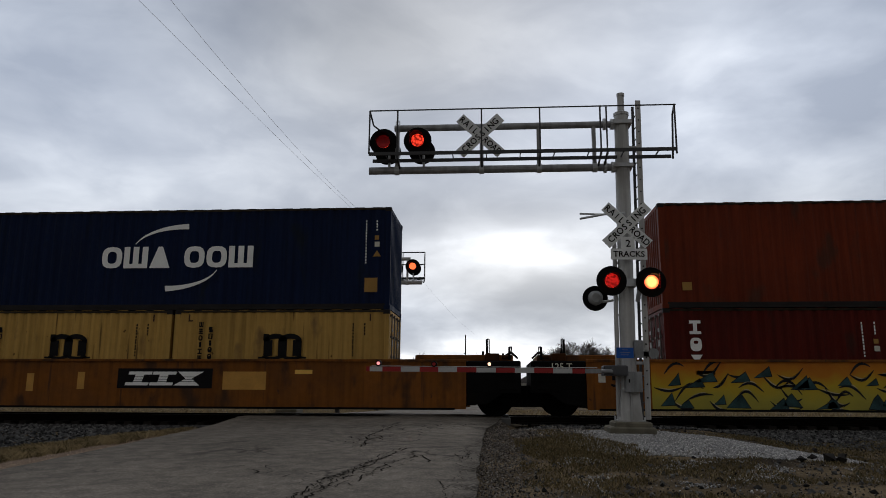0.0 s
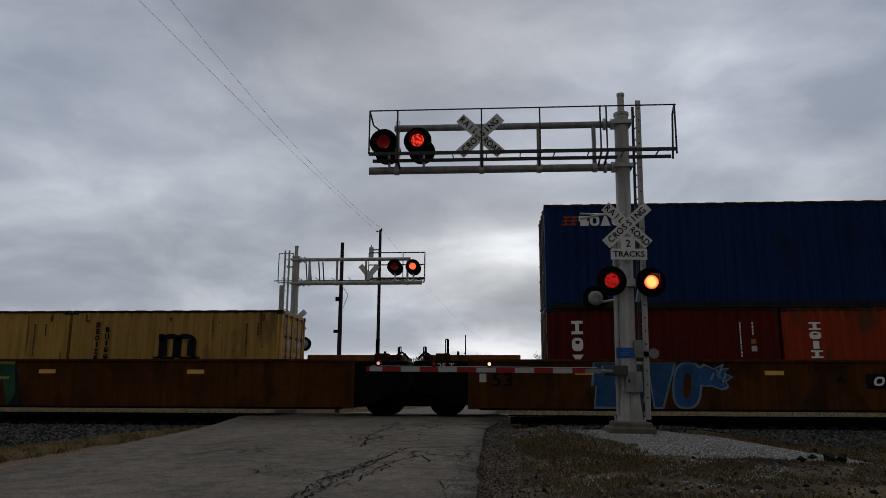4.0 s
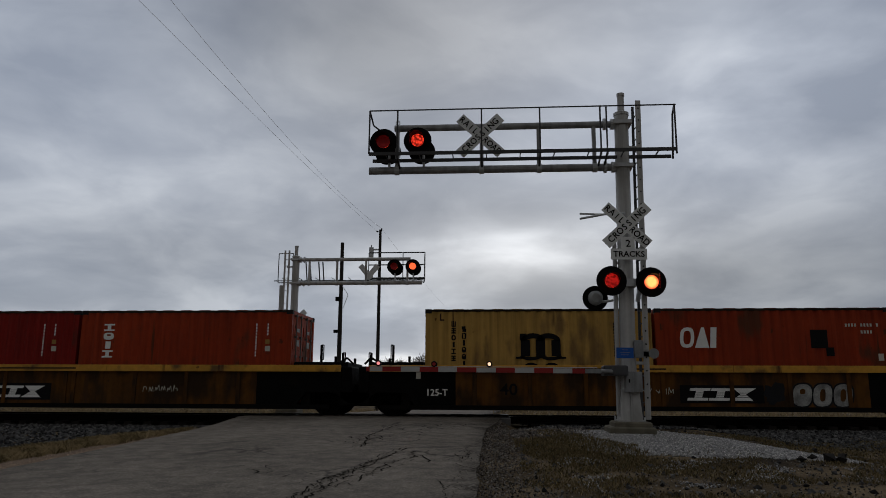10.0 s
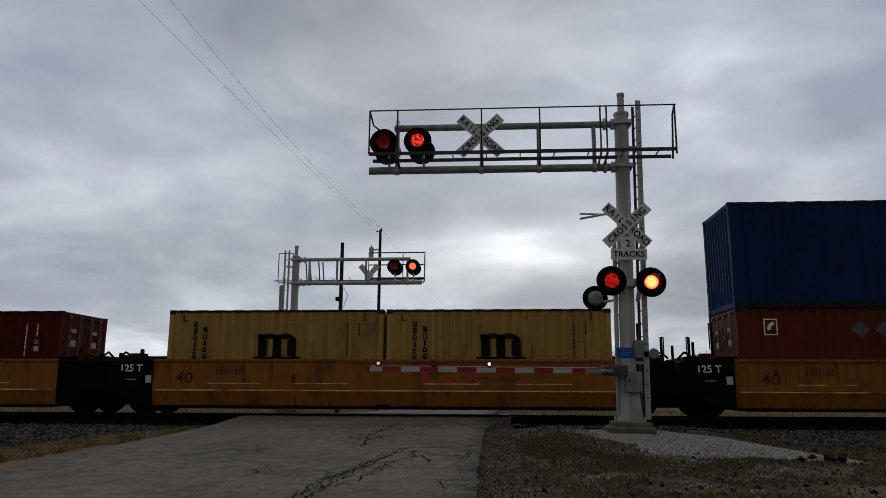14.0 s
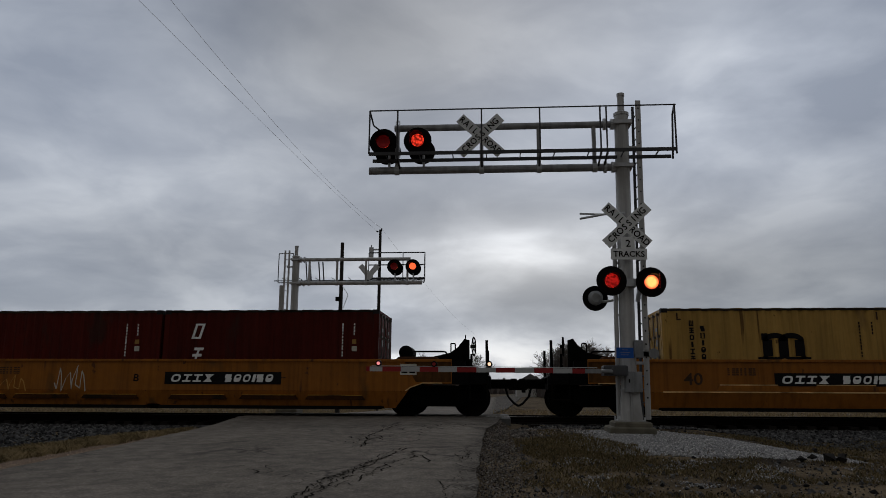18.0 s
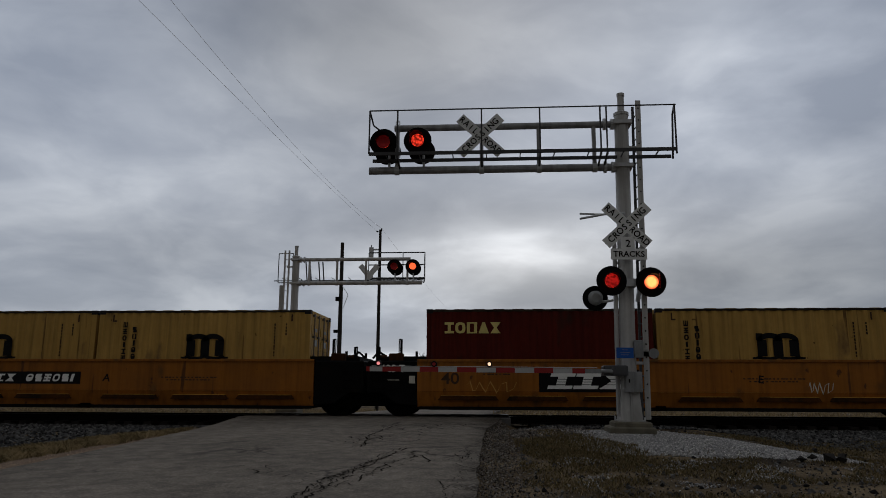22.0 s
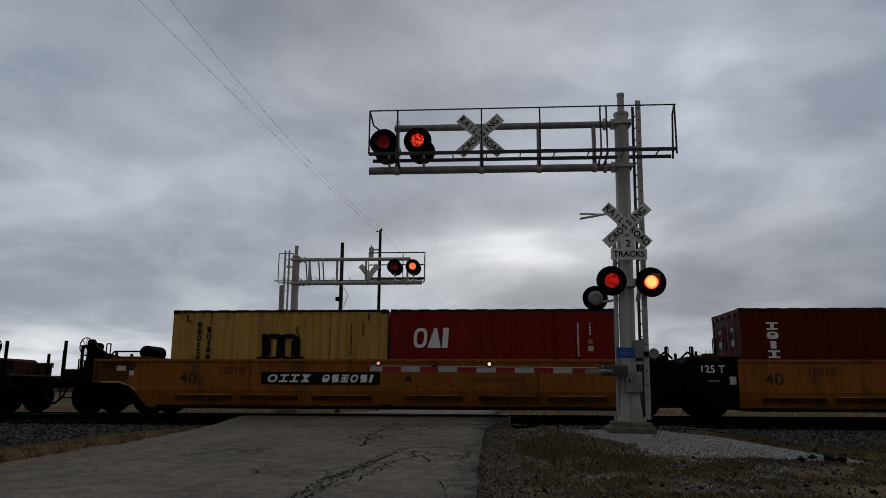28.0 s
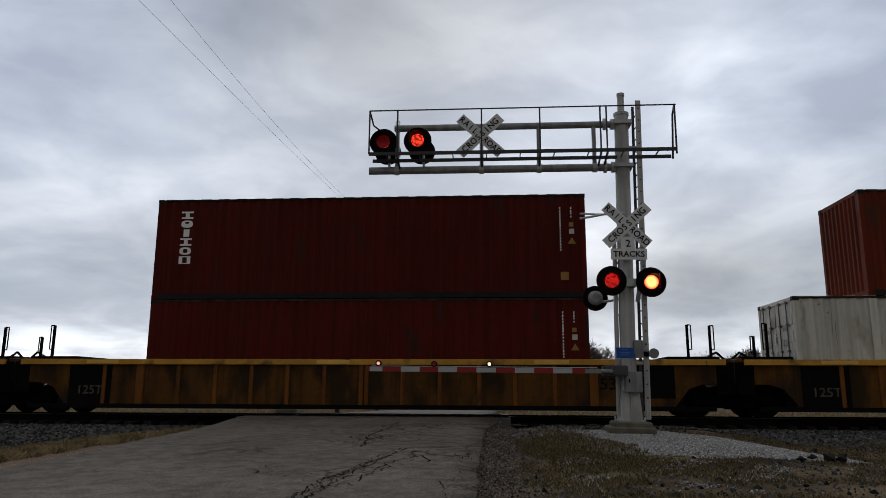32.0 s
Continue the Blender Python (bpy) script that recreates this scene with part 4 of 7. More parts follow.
    # ladder up the back of the mast
    lx = 0.36 if near else -0.42
    if near:
        part("ladder_rail", Build().box(lx - 0.055, lx + 0.055, -0.06, -0.02, z0 + 0.02, top - 0.18), "alu", t, "pale perforated ladder rail")
        part("ladder_rail", Build().box(lx - 0.075, lx - 0.02, 0.30, 0.34, z0 + 0.02, top - 0.18), "deck", t)
        for i in range(24):
            z = z0 + 0.35 + i * 0.27
            part("ladder_rung", Build().cyl((lx, -0.02, z), (lx - 0.045, 0.32, z), 0.014, 6), "deck", t)
            part("rail_hole", shape("rail_hole", lambda b: b.cyl((0, 0, 0), (0, -0.004, 0), 0.017, 10)), "hole", t, at=(lx, -0.059, z + 0.1))
    else:
        for d in (-0.09, 0.09):
            part("ladder_rail", Build().box(lx + d - 0.035, lx + d + 0.035, 0.05, 0.10, z0 + 0.02, top - 0.18), "alu", t)
        for i in range(23):
            z = z0 + 0.5 + i * 0.27
            part("ladder_rung", Build().cyl((lx - 0.09, 0.075, z), (lx + 0.09, 0.075, z), 0.012, 6), "galv", t)
    for z in (1.25, 3.9, 5.9):
        part("ladder_bracket", Build().box(min(0, lx), max(0, lx), 0.04, 0.09, z - 0.03, z + 0.03), "galv", t)
    return t


def near_signal():
    x0, y0 = 2.68, 15.2
    t = cantilever("cantilever_crossing_signal", "grey cantilever railroad crossing signal mast with walkway and flashers", x0, y0, 0.10, 7.12, -2.86, 5.435, 6.415, True)
    t.matrix_basis = Matrix.Translation((x0, y0, 0)) @ Matrix.Rotation(radians(0.9), 4, "Y")
    P = lambda x, y, z: (x - x0 - 0.0157 * z, y - y0, z)
    crossbuck(t, -0.39 - x0, -0.42, 6.06, 0.60)
    crossbuck(t, 0.0, -0.30, 4.075, 0.60)
    pl = part("tracks_plate", Build().box(-0.37, 0.37, -0.006, 0.006, -0.115, 0.115), "sign", t, "white plate below the crossed blades", (0.025, -0.31, 3.46))
    writing("words", "TRACKS", 0, -0.011, -0.005, 0.165, "blackp", pl, 0, 1.05)
    pn = part("number_plate", Build().box(-0.14, 0.14, -0.006, 0.006, -0.15, 0.13), "sign", t, "", (0.015, -0.30, 3.69))
    writing("figure", "2", 0, -0.011, -0.01, 0.21, "blackp", pn, 0, 1.0)
    part("sign_bracket", Build().tube([(-0.94, -0.05, 4.27), (-0.42, -0.1, 4.36), (0, -0.15, 4.38)], 0.025, 8).tube([(-0.92, 0.1, 4.42), (-0.42, 0, 4.38)], 0.022, 8), "galv", t, "forked steel bracket")
    flasher(t, *P(-2.40, y0 - 0.40, 5.96), 0.300, -1, "lit_red", "dark_lens", 1, world_x=-2.43)
    flasher(t, *P(-1.655, y0 - 0.40, 5.98), 0.300, -1, "lit_red", "dark_lens", 0, world_x=-1.66)
    for x in (-2.43, -1.66):
        flasher(t, *P(x + 0.05, y0 + 0.16, 5.915), 0.290, 1, "dim")
        part("lamp_arm", Build().tube([P(x, y0 - 0.3, 6.05), P(x + 0.1, y0, 6.1), P(x + 0.1, y0, 5.5)], 0.03, 8), "galv", t)
    flasher(t, *P(2.375, y0 - 0.36, 2.89), 0.305, -1, "lit", "dim", 1, world_x=2.375)
    flasher(t, *P(3.170, y0 - 0.36, 2.87), 0.305, -1, "lit", "dim", 0, world_x=3.17)
    flasher(t, *P(2.12, y0 + 0.30, 2.61), 0.265, 1, "dim", back="backlens")
    part("lamp_bracket", Build().cyl((-0.42, -0.2, 2.88), (0.42, -0.2, 2.88), 0.028, 10).box(-0.18, 0.18, -0.24, 0.1, 2.80, 2.96).tube([(-0.75, 0.35, 2.5), (-0.3, 0.2, 2.55), (0, 0.1, 2.6)], 0.028, 8).tube([(0.28, 0.25, 2.55), (0.3, 0.1, 2.8)], 0.05, 8), "galv", t)
    sign = part("notice_sign", Build().box(-0.17, 0.17, -0.004, 0.004, -0.105, 0.105), "bluesign", t, "small blue notice plate", P(2.58, y0 - 0.36, 1.43))
    for i, w in enumerate((0.11, 0.20, 0.16)):
        part("notice_line", Build().box(-w / 2, w / 2, -0.008, -0.005, 0.055 - i * 0.05, 0.064 - i * 0.05), "case", sign)
    part("conduit", Build().cyl((-0.222, -0.03, 0.2), (-0.222, -0.03, 3.85), 0.046, 12).box(-0.26, -0.1, -0.04, 0.02, 0.95, 1.0).box(-0.26, -0.1, -0.04, 0.02, 2.2, 2.25).box(-0.26, -0.1, -0.04, 0.02, 3.3, 3.35), "alu", t)
    part("junction_box", Build().cbox(0.10, 0.28, -0.2, 0.0, 1.35, 1.70, 0.015).box(0.17, 0.20, -0.215, -0.2, 1.42, 1.62), "case", t, "small grey junction box")
    bell = part("bell", Build().cyl((0.50, -0.12, 1.44), (0.50, -0.02, 1.44), 0.105, 18, 0.08).box(0.3, 0.5, -0.06, 0.0, 1.38, 1.48), "case", t, "grey warning bell")
    part("meter_box", Build().cbox(-0.12, 0.20, -0.40, -0.15, 0.66, 1.06, 0.015).cbox(-0.10, 0.18, -0.408, -0.40, 0.70, 1.03, 0.004), "case", t, "grey steel case on the mast")
    part("case_handle", Build().cbox(-0.075, -0.05, -0.435, -0.42, 0.84, 0.91, 0.004), "hood", t)
    # the arm hangs a little at its tip
    sag = Matrix.Translation((0, 0, 6.0)) @ Matrix.Rotation(-0.0135, 4, "Y") @ Matrix.Translation((0, 0, -6.0))
    swung = ("upper_arm_tube", "lower_arm_tube", "arm_upright", "clamp", "deck_edge", "deck_cross_bar", "rail_post", "deck_bracket", "hand_rail", "end_rail", "lifting_eye", "lamp_arm")
    for ob in t.children:
        kind = ob.name.split(".")[0]
        if kind in swung or (kind in ("crossbuck", "flasher") and ob.matrix_basis.translation.z > 5):
            ob.matrix_basis = sag @ ob.matrix_basis
    return t


def gate_arm():
    y0 = 14.72
    t = thing("crossing_gate", "lowered red and white striped crossing gate arm with lamps", "crossing gate", (2.50, y0, 0))
    x = -2.64 - 2.50
    edges = [-2.64, -2.57, -2.31, -1.93, -1.55, -1.17, -0.79, -0.40, -0.01, 0.37, 0.75, 1.13, 1.51, 1.76]
    for i, (a, b) in enumerate(zip(edges, edges[1:])):
        za = 1.10 - 0.0085 * (a + 2.64)
        part("stripe", Build().box(a - 2.5, b - 2.5, -0.012, 0.012, za - 0.048, za + 0.048), "armred" if i % 2 == 0 else "armwhite", t)
    part("arm_sleeve", Build().box(1.76 - 2.5, 2.08 - 2.5, -0.02, 0.02, 1.02, 1.11).cyl((-0.42, 0, 1.06), (-0.2, 0, 1.06), 0.04, 10), "case", t)
    part("gate_drive", Build().cbox(-0.36, 0.12, 0.05, 0.45, 0.98, 1.18, 0.02).cyl((-0.15, -0.03, 1.07), (-0.15, 0.1, 1.07), 0.075, 14), "drive", t, "dark grey gate drive case")
    part("arm_truss", Build().cyl((x + 0.1, 0.02, 1.16), (-0.5, 0.02, 1.13), 0.007, 6), "galv", t)
    for lx, lz, mt in ((-2.40, 1.215, "tip_red"), (-1.26, 1.20, "armred"), (-0.14, 1.20, "tip")):
        lamp = part("gate_lamp", Build().cyl((lx - 2.5, 0.03, lz), (lx - 2.5, 0.10, lz), 0.062, 14).torus((lx - 2.5, 0.02, lz), 0.048, 0.014, n=16).box(lx - 2.52, lx - 2.48, 0.0, 0.08, lz - 0.11, lz - 0.04), "hood", t)
        part("gate_lens", Build().cyl((lx - 2.5, 0.03, lz), (lx - 2.5, 0.012, lz), 0.034, 14), mt, lamp)
    return t


def far_signal():
    x0, y0 = -8.55, 30.0
    t = cantilever("cantilever_crossing_signal", "grey cantilever crossing signal beyond the tracks seen from behind", x0, y0, 0.05, 6.80, -3.10, 5.17, 6.19, False)
    crossbuck(t, -5.42 - x0, 0.30, 5.52, 0.60, False, 0.16, 50)
    crossbuck(t, -0.02, 0.30, 3.60, 0.60, False)
    for x, ph in ((-4.25, 1), (-3.47, 0)):
        flasher(t, x - x0, -0.30, 5.82, 0.300, -1, "lit_far", "dark_lens", ph, world_x=x * 0.5)
        flasher(t, x - x0, 0.36, 5.82, 0.290, 1, "dim")
        part("lamp_arm", Build().tube([(x - x0, -0.2, 5.82), (x - x0, 0, 5.82), (x - x0, 0, 5.2)], 0.03, 8), "galv", t)
    flasher(t, -9.81 - x0, -0.32, 2.74, 0.300, -1, "lit", "dark_lens", 1, world_x=-4.9)
    flasher(t, -9.02 - x0, -0.32, 2.72, 0.300, -1, "lit", "dark_lens", 0, world_x=-4.5)
    flasher(t, -8.14 - x0, 0.35, 2.61, 0.300, 1, "dim", back="backlens")
    part("lamp_bracket", Build().cyl((-1.3, -0.1, 2.95), (0.42, -0.1, 2.95), 0.028, 10), "galv", t)
    part("gate_drive", Build().cbox(-1.1, -0.5, -0.3, 0.2, 0.9, 1.3, 0.02).cyl((-0.9, -0.1, 1.3), (-0.9, -0.1, 2.7), 0.05, 8), "galv", t, "grey gate drive case")
    part("lamp_post", Build().cyl((-0.62, 0.15, 0.0), (-0.62, 0.15, 5.1), 0.10, 12), "alu", t)
    part("conduit_loop", Build().tube([(-0.9, -0.2, 1.0), (-1.1, -0.2, 0.5), (-0.6, -0.2, 0.25), (-0.2, -0.2, 0.5)], 0.03, 8), "hood", t)
    return t


near_signal()
gate_arm()
far_signal()


# ---- poles, wires, far trees and houses ----
def utility_pole(x, y, top, r, label, arms):
    t = thing("utility_pole", label, "utility pole", (x, y, ground_z(x, y)))
    zt = top - ground_z(x, y)
    part("pole", Build().cyl((0, 0, -0.2), (0, 0, zt), r * 1.15, 12, r * 0.8), "pole", t)
    if arms:
        part("insulator", Build().cyl((0.1, 0, zt - 0.1), (0.1, 0, zt + 0.12), 0.04, 8), "hood", t)
        part("insulator", Build().cyl((-0.15, 0, zt - 0.15), (-0.28, 0, zt - 0.10), 0.05, 8), "hood", t)
        part("transformer", Build().cyl((-0.62, 0, zt - 2.0), (-0.62, 0, zt - 1.3), 0.17, 14).cyl((-0.62, 0, zt - 1.3), (-0.62, 0, zt - 1.1), 0.04, 8).box(-0.5, -0.1, -0.05, 0.05, zt - 1.5, zt - 1.4), "galv", t, "grey pole transformer")
    else:
        part("pole_fitting", Build().box(-0.25, 0.0, -0.2, 0.05, zt - 3.2, zt - 3.0).box(-0.3, -0.1, -0.2, 0.05, zt - 4.9, zt - 4.75), "hood", t)
        part("drop_cable", Build().tube([(0.1, -0.2, zt - 2.4), (0.45, -0.3, zt - 2.9), (0.2, -0.25, zt - 3.6)], 0.018, 6), "wire", t)
    return t


def sweep(pts, r, n=6):
    """One continuous round cable along the points."""
    b = Build()
    v = []
    for i, p in enumerate(pts):
        d = (Vector(pts[min(i + 1, len(pts) - 1)]) - Vector(pts[max(i - 1, 0)])).normalized()
        u = d.cross(Vector((0, 0, 1))).normalized()
        w = u.cross(d)
        v += [Vector(p) + (u * math.cos(TAU * j / n) + w * math.sin(TAU * j / n)) * r for j in range(n)]
    m = len(pts)
    return b.add(v, [(i * n + j, i * n + (j + 1) % n, (i + 1) * n + (j + 1) % n, (i + 1) * n + j) for i in range(m - 1) for j in range(n)])


def wire(p, q, sag, r, label):
    pts = []
    for i in range(25):
        k = i / 24
        a = Vector(p).lerp(Vector(q), k)
        pts.append((a.x, a.y, a.z - sag * 4 * k * (1 - k)))
    ob = part("power_line", sweep(pts, r), "wire")
    return tagged(ob, label, "cable")


utility_pole(-8.30, 38.0, 8.60, 0.115, "dark wooden utility pole beside the far signal", False)
utility_pole(-8.20, 50.0, 12.03, 0.12, "tall wooden utility pole carrying a transformer", True)
utility_pole(-10.2, -6.0, 13.6, 0.17, "tall wooden utility pole at the roadside", False)
utility_pole(-5.04, 120.0, 9.95, 0.11, "small dark pole far beyond the crossing", False)
wire((-8.10, 50, 12.1), (-9.6, -6, 13.5), 1.6, 0.0058, "thin power line running along the road")
wire((-8.42, 50, 11.9), (-10.8, -6, 11.5), 0.4, 0.0058, "thin lower power line along the road")
wire((-8.10, 50, 12.1), (-2.0, 120, 9.0), 1.0, 0.005, "thin power line running on beyond the pole")


def bare_tree(seed, h):
    """A leafless tree: trunk and limbs in one mesh, the fine twigs of the crown in another."""
    rng = random.Random(seed)
    wood, twigs = Build(), Build()

    def grow(p, d, length, r, depth):
        q = p + d * length
        (wood if depth < 3 else twigs).cyl(p, q, r, 5 if depth < 2 else 3, r * 0.62, cap=False)
        if depth >= 6:
            return
        for _ in range(rng.choice((2, 3, 3)) if depth else 7):
            nd = (d + Vector((rng.gauss(0, 0.42), rng.gauss(0, 0.42), rng.gauss(0.06, 0.28)))).normalized()
            grow(p + d * length * rng.uniform(0.55, 1.0), nd, length * rng.uniform(0.58, 0.82), max(r * 0.5, 0.020), depth + 1)
    grow(Vector((0, 0, -0.3)), Vector((0, 0, 1)), h * 0.30, h * 0.022, 0)
    return wood.mesh("trunk"), twigs.mesh("crown")


def build_trees():
    kinds = [bare_tree(s, h) for s, h in ((1, 9), (2, 11), (3, 8), (4, 12))]
    rng = random.Random(21)
    spots = [(rng.uniform(14, 26), rng.uniform(168, 195)) for _ in range(22)] + [(rng.uniform(26, 45), rng.uniform(190, 225)) for _ in range(8)] + [(rng.uniform(43, 66), rng.uniform(165, 205)) for _ in range(38)]
    spots += [(rng.uniform(64, 95), rng.uniform(170, 210)) for _ in range(9)] + [(rng.uniform(-60, -6), rng.uniform(330, 380)) for _ in range(16)] + [(75, 160), (78, 158)]
    for x, y in spots:
        trunk, crown = rng.choice(kinds)
        k = rng.uniform(0.80, 1.12) * (2.0 if y > 300 else 1.42 if x < 27 else 0.9 if x < 44 else 1.22 if x < 67 else 1.45)
        t = thing("bare_tree", "leafless winter tree on the horizon", "tree", Matrix.Translation((x, y, -0.5)) @ Matrix.Rotation(rng.uniform(0, 6), 4, "Z") @ Matrix.Diagonal((k, k, k, 1)), "trees on the horizon")
        part("trunk", trunk, "bark", t)
        part("crown", crown, "twig", t)
    # far woods: many thin stems and clumps joined
    b = Build()
    for i in range(4600):
        if i < 2400:
            x, y, h = rng.uniform(-150, -8), rng.uniform(300, 420), rng.uniform(8, 13)
        elif i < 3900:
            x, y, h = rng.uniform(12, 98), rng.uniform(165, 260), rng.uniform(3.5, 8.0)
        else:
            x, y, h = rng.uniform(-300, 300), rng.uniform(420, 600), rng.uniform(8, 13)
        q = h * 0.42
        b.add([(x + q * rng.uniform(-0.9, -0.5), y, -0.6), (x + q * rng.uniform(0.5, 0.9), y, -0.6), (x, y - q, -0.6), (x, y + q, -0.6), (x + rng.uniform(-0.4, 0.4) * q, y, h * rng.uniform(0.45, 0.72)),
               (x - q * rng.uniform(0.3, 0.7), y - q * 0.4, h * rng.uniform(0.3, 0.5)), (x + q * rng.uniform(0.3, 0.7), y - q * 0.4, h * rng.uniform(0.3, 0.5))],
              [(0, 2, 5), (2, 6, 5), (2, 1, 6), (5, 6, 4), (0, 5, 4), (1, 4, 6), (0, 4, 3), (1, 3, 4)])
        for _ in range(9):
            a, c, g = rng.gauss(0, 1.8), rng.gauss(0, 1.8), h * rng.uniform(0.30, 0.80)
            b.cyl((x + a, y, g * 0.1 - 0.6), (x + a + rng.gauss(0, 0.16) * h, y + c, g), rng.uniform(0.03, 0.09) * (1.5 if y > 290 else 1.0), 3, 0.03, cap=False)
    tagged(part("far_woods", b, "twig"), "grey-brown leafless woods along the horizon", "woods", kind="stuff")


def far_house(x, y, w, d, h, label):
    t = thing("house", label, "house", (x, y, -0.5))
    part("wall", Build().box(-w / 2, w / 2, -d / 2, d / 2, 0, h), "siding", t)
    part("roof", Build().prism([(-w / 2 - 0.4, h), (w / 2 + 0.4, h), (0, h + w * 0.33)], -d / 2 - 0.4, d / 2 + 0.4), "roofing", t)
    for i in (-1, 1):
        part("window", Build().box(i * w * 0.25 - 0.5, i * w * 0.25 + 0.5, -d / 2 - 0.05, -d / 2 + 0.02, 1.0, 2.3), "hood", t)


build_trees()
far_house(8.5, 190, 7, 9, 3.4, "small pale house with a grey roof in the distance")
far_house(-48, 240, 12, 9, 3.6, "low pale farm building far across the field")


# ---- containers ----
def corrugated(b, L, z0, z1, along="x", depth=0.036, pitch=0.278):
    """A wave-pressed steel sheet with its outer ridges at 0 and a flat back."""
    n = max(1, round(L / pitch))
    p = L / n
    prof = [(-L / 2, 0)]
    for i in range(n):
        a = -L / 2 + i * p
        prof += [(a + p * 0.26, 0), (a + p * 0.50, depth), (a + p * 0.76, depth), (a + p, 0)]
    back = depth + 0.01
    v = []
    for u, w in prof:
        for z in (z0, z1):
            v.append((u, w, z) if along == "x" else (w, u, z))
    m = len(prof)
    f = [(2 * i, 2 * i + 2, 2 * i + 3, 2 * i + 1) for i in range(m - 1)]
    k = len(v)
    for u in (-L / 2, L / 2):
        for z in (z0, z1):
            v.append((u, back, z) if along == "x" else (back, u, z))
    f.append((k, k + 1, k + 3, k + 2))
    return b.add(v, f)


def ring(b, outer, inner, y):
    """A flat ring between two outlines of equally many points."""
    n = len(outer)
    v = [(x, q, z) for q in (y, y + 0.004) for line in (outer, inner) for x, z in line]
    f = []
    for i in range(n):
        j = (i + 1) % n
        f += [(i, j, n + j, n + i), (2 * n + i, 3 * n + i, 3 * n + j, 2 * n + j), (i, 2 * n + i, 2 * n + j, j), (n + i, n + j, 3 * n + j, 3 * n + i)]
    b.add(v, f)


def oval(cx, cz, rx, rz, sq=0.72, n=16):
    out = []
    for i in range(n):
        t = TAU * i / n
        out.append((cx + rx * math.copysign(abs(math.cos(t)) ** sq, math.cos(t)), cz + rz * math.copysign(abs(math.sin(t)) ** sq, math.sin(t))))
    return out


NARROW = {"i": 0.42, " ": 0.55, "m": 1.18, "t": 0.9}


def mark(b, form, x, z, w, h, slant=0.0, bold=0.26, y=-0.008):
    """One plain painted form, as wide and heavy as a painted character: ring, bars, wedge, posts and the like."""
    t = w * bold
    th = min(t, h * 0.22)
    lean = lambda u, v: (u + slant * (v - z), v)
    poly = lambda *k: b.prism([lean(x + u * w, z + v * h) for u, v in k], y, y + 0.004)
    if form in "or":
        k = (0.5, 0.5, h / 2 - th) if form == "o" else (0.5, 0.66, h * 0.34 - th)
        ring(b, [lean(*q) for q in oval(x + w / 2, z + h / 2, w / 2, h / 2)], [lean(*q) for q in oval(x + w * k[0], z + h * k[1], max(0.15 * w, w / 2 - t), max(0.12 * h, k[2]))], y)
    elif form == "b":
        q, k, e = th / h * 1.1, 0.06, bold * 0.45
        mid0, mid1 = 0.5 - q / 2, 0.5 + q / 2
        poly((0, 0), (1, 0), (1, q), (0.5 + e, q), (0.5 + e, mid0), (1, mid0), (1, mid1), (0.5 + e, mid1), (0.5 + e, 1 - q), (1, 1 - q), (1, 1), (0, 1), (0, 1 - q), (0.5 - e, 1 - q),
             (0.5 - e, mid1), (0, mid1), (0, mid0), (0.5 - e, mid0), (0.5 - e, q), (0, q))
    elif form == "a":
        poly((0, 0), (1, 0), (0.5 + bold * 0.4, 1), (0.5 - bold * 0.4, 1))
    elif form == "v":
        poly((0, 1), (0.5 - bold * 0.4, 0), (0.5 + bold * 0.4, 0), (1, 1))
    elif form == "t":
        q, e = th / h, bold * 0.55
        poly((0, 0), (1, 0), (1, q), (0.5 + e, q), (0.5 + e, 1 - q), (1, 1 - q), (1, 1), (0, 1), (0, 1 - q), (0.5 - e, 1 - q), (0.5 - e, q), (0, q))
    elif form == "p":
        ring(b, [lean(x + u * w, z + v * h) for u, v in ((0, 0), (1, 0), (1, 1), (0, 1))], [lean(x + u * w, z + v * h) for u, v in ((bold, 0.12), (1 - bold, 0.12), (1 - bold, 0.88), (bold, 0.88))], y)
    elif form == "m":
        k = 0.24
        poly((0, 0), (1, 0), (1, 1), (1 - k, 1), (1 - k, 0.2), (0.5 + k / 2, 0.2), (0.5 + k / 2, 1), (0.5 - k / 2, 1), (0.5 - k / 2, 0.2), (k, 0.2), (k, 1), (0, 1))
    elif form == "i":
        poly((0, 0), (1, 0), (1, 1), (0, 1))
    elif form == "x":
        poly((0, 0), (1, 0), (0.62, 0.5), (1, 1), (0, 1), (0.38, 0.5))
    elif form == "s":
        poly((0.14, 0), (1, 0), (1, 0.52), (0.86, 0.52), (0.86, 1), (0, 1), (0, 0.48), (0.14, 0.48))


def glyphs(x, z, w, h, forms, gap=0.16, slant=0.0, bold=0.26, y=-0.008):
    """A row of plain forms standing for a painted name: one mesh builder for each."""
    total = sum(NARROW.get(f, 1.0) for f in forms)
    u, out = x, []
    for f in forms:
        cell = w * NARROW.get(f, 1.0) / total
        if f != " ":
            b = Build()
            mark(b, f, u, z, cell * (1 - gap), h, slant, min(0.9, bold / NARROW.get(f, 1.0)) if f == "i" else bold, y)
            out.append(b)
        u += cell
    return out


def glyph_parts(name, mat, parent, y, x, z, w, h, forms, gap, slant, bold=0.26):
    """The same forms, each a part of its own."""
    total = sum(NARROW.get(f, 1.0) for f in forms)
    u = x
    for f in forms:
        cell = w * NARROW.get(f, 1.0) / total
        if f != " ":
            key = (name, f, round(cell, 3), round(h, 3), slant, bold)
            part(name, shape(key, lambda b: mark(b, f, 0, 0, cell * (1 - gap), h, slant, bold, -0.004)), mat, parent, at=(u, y, z))
        u += cell


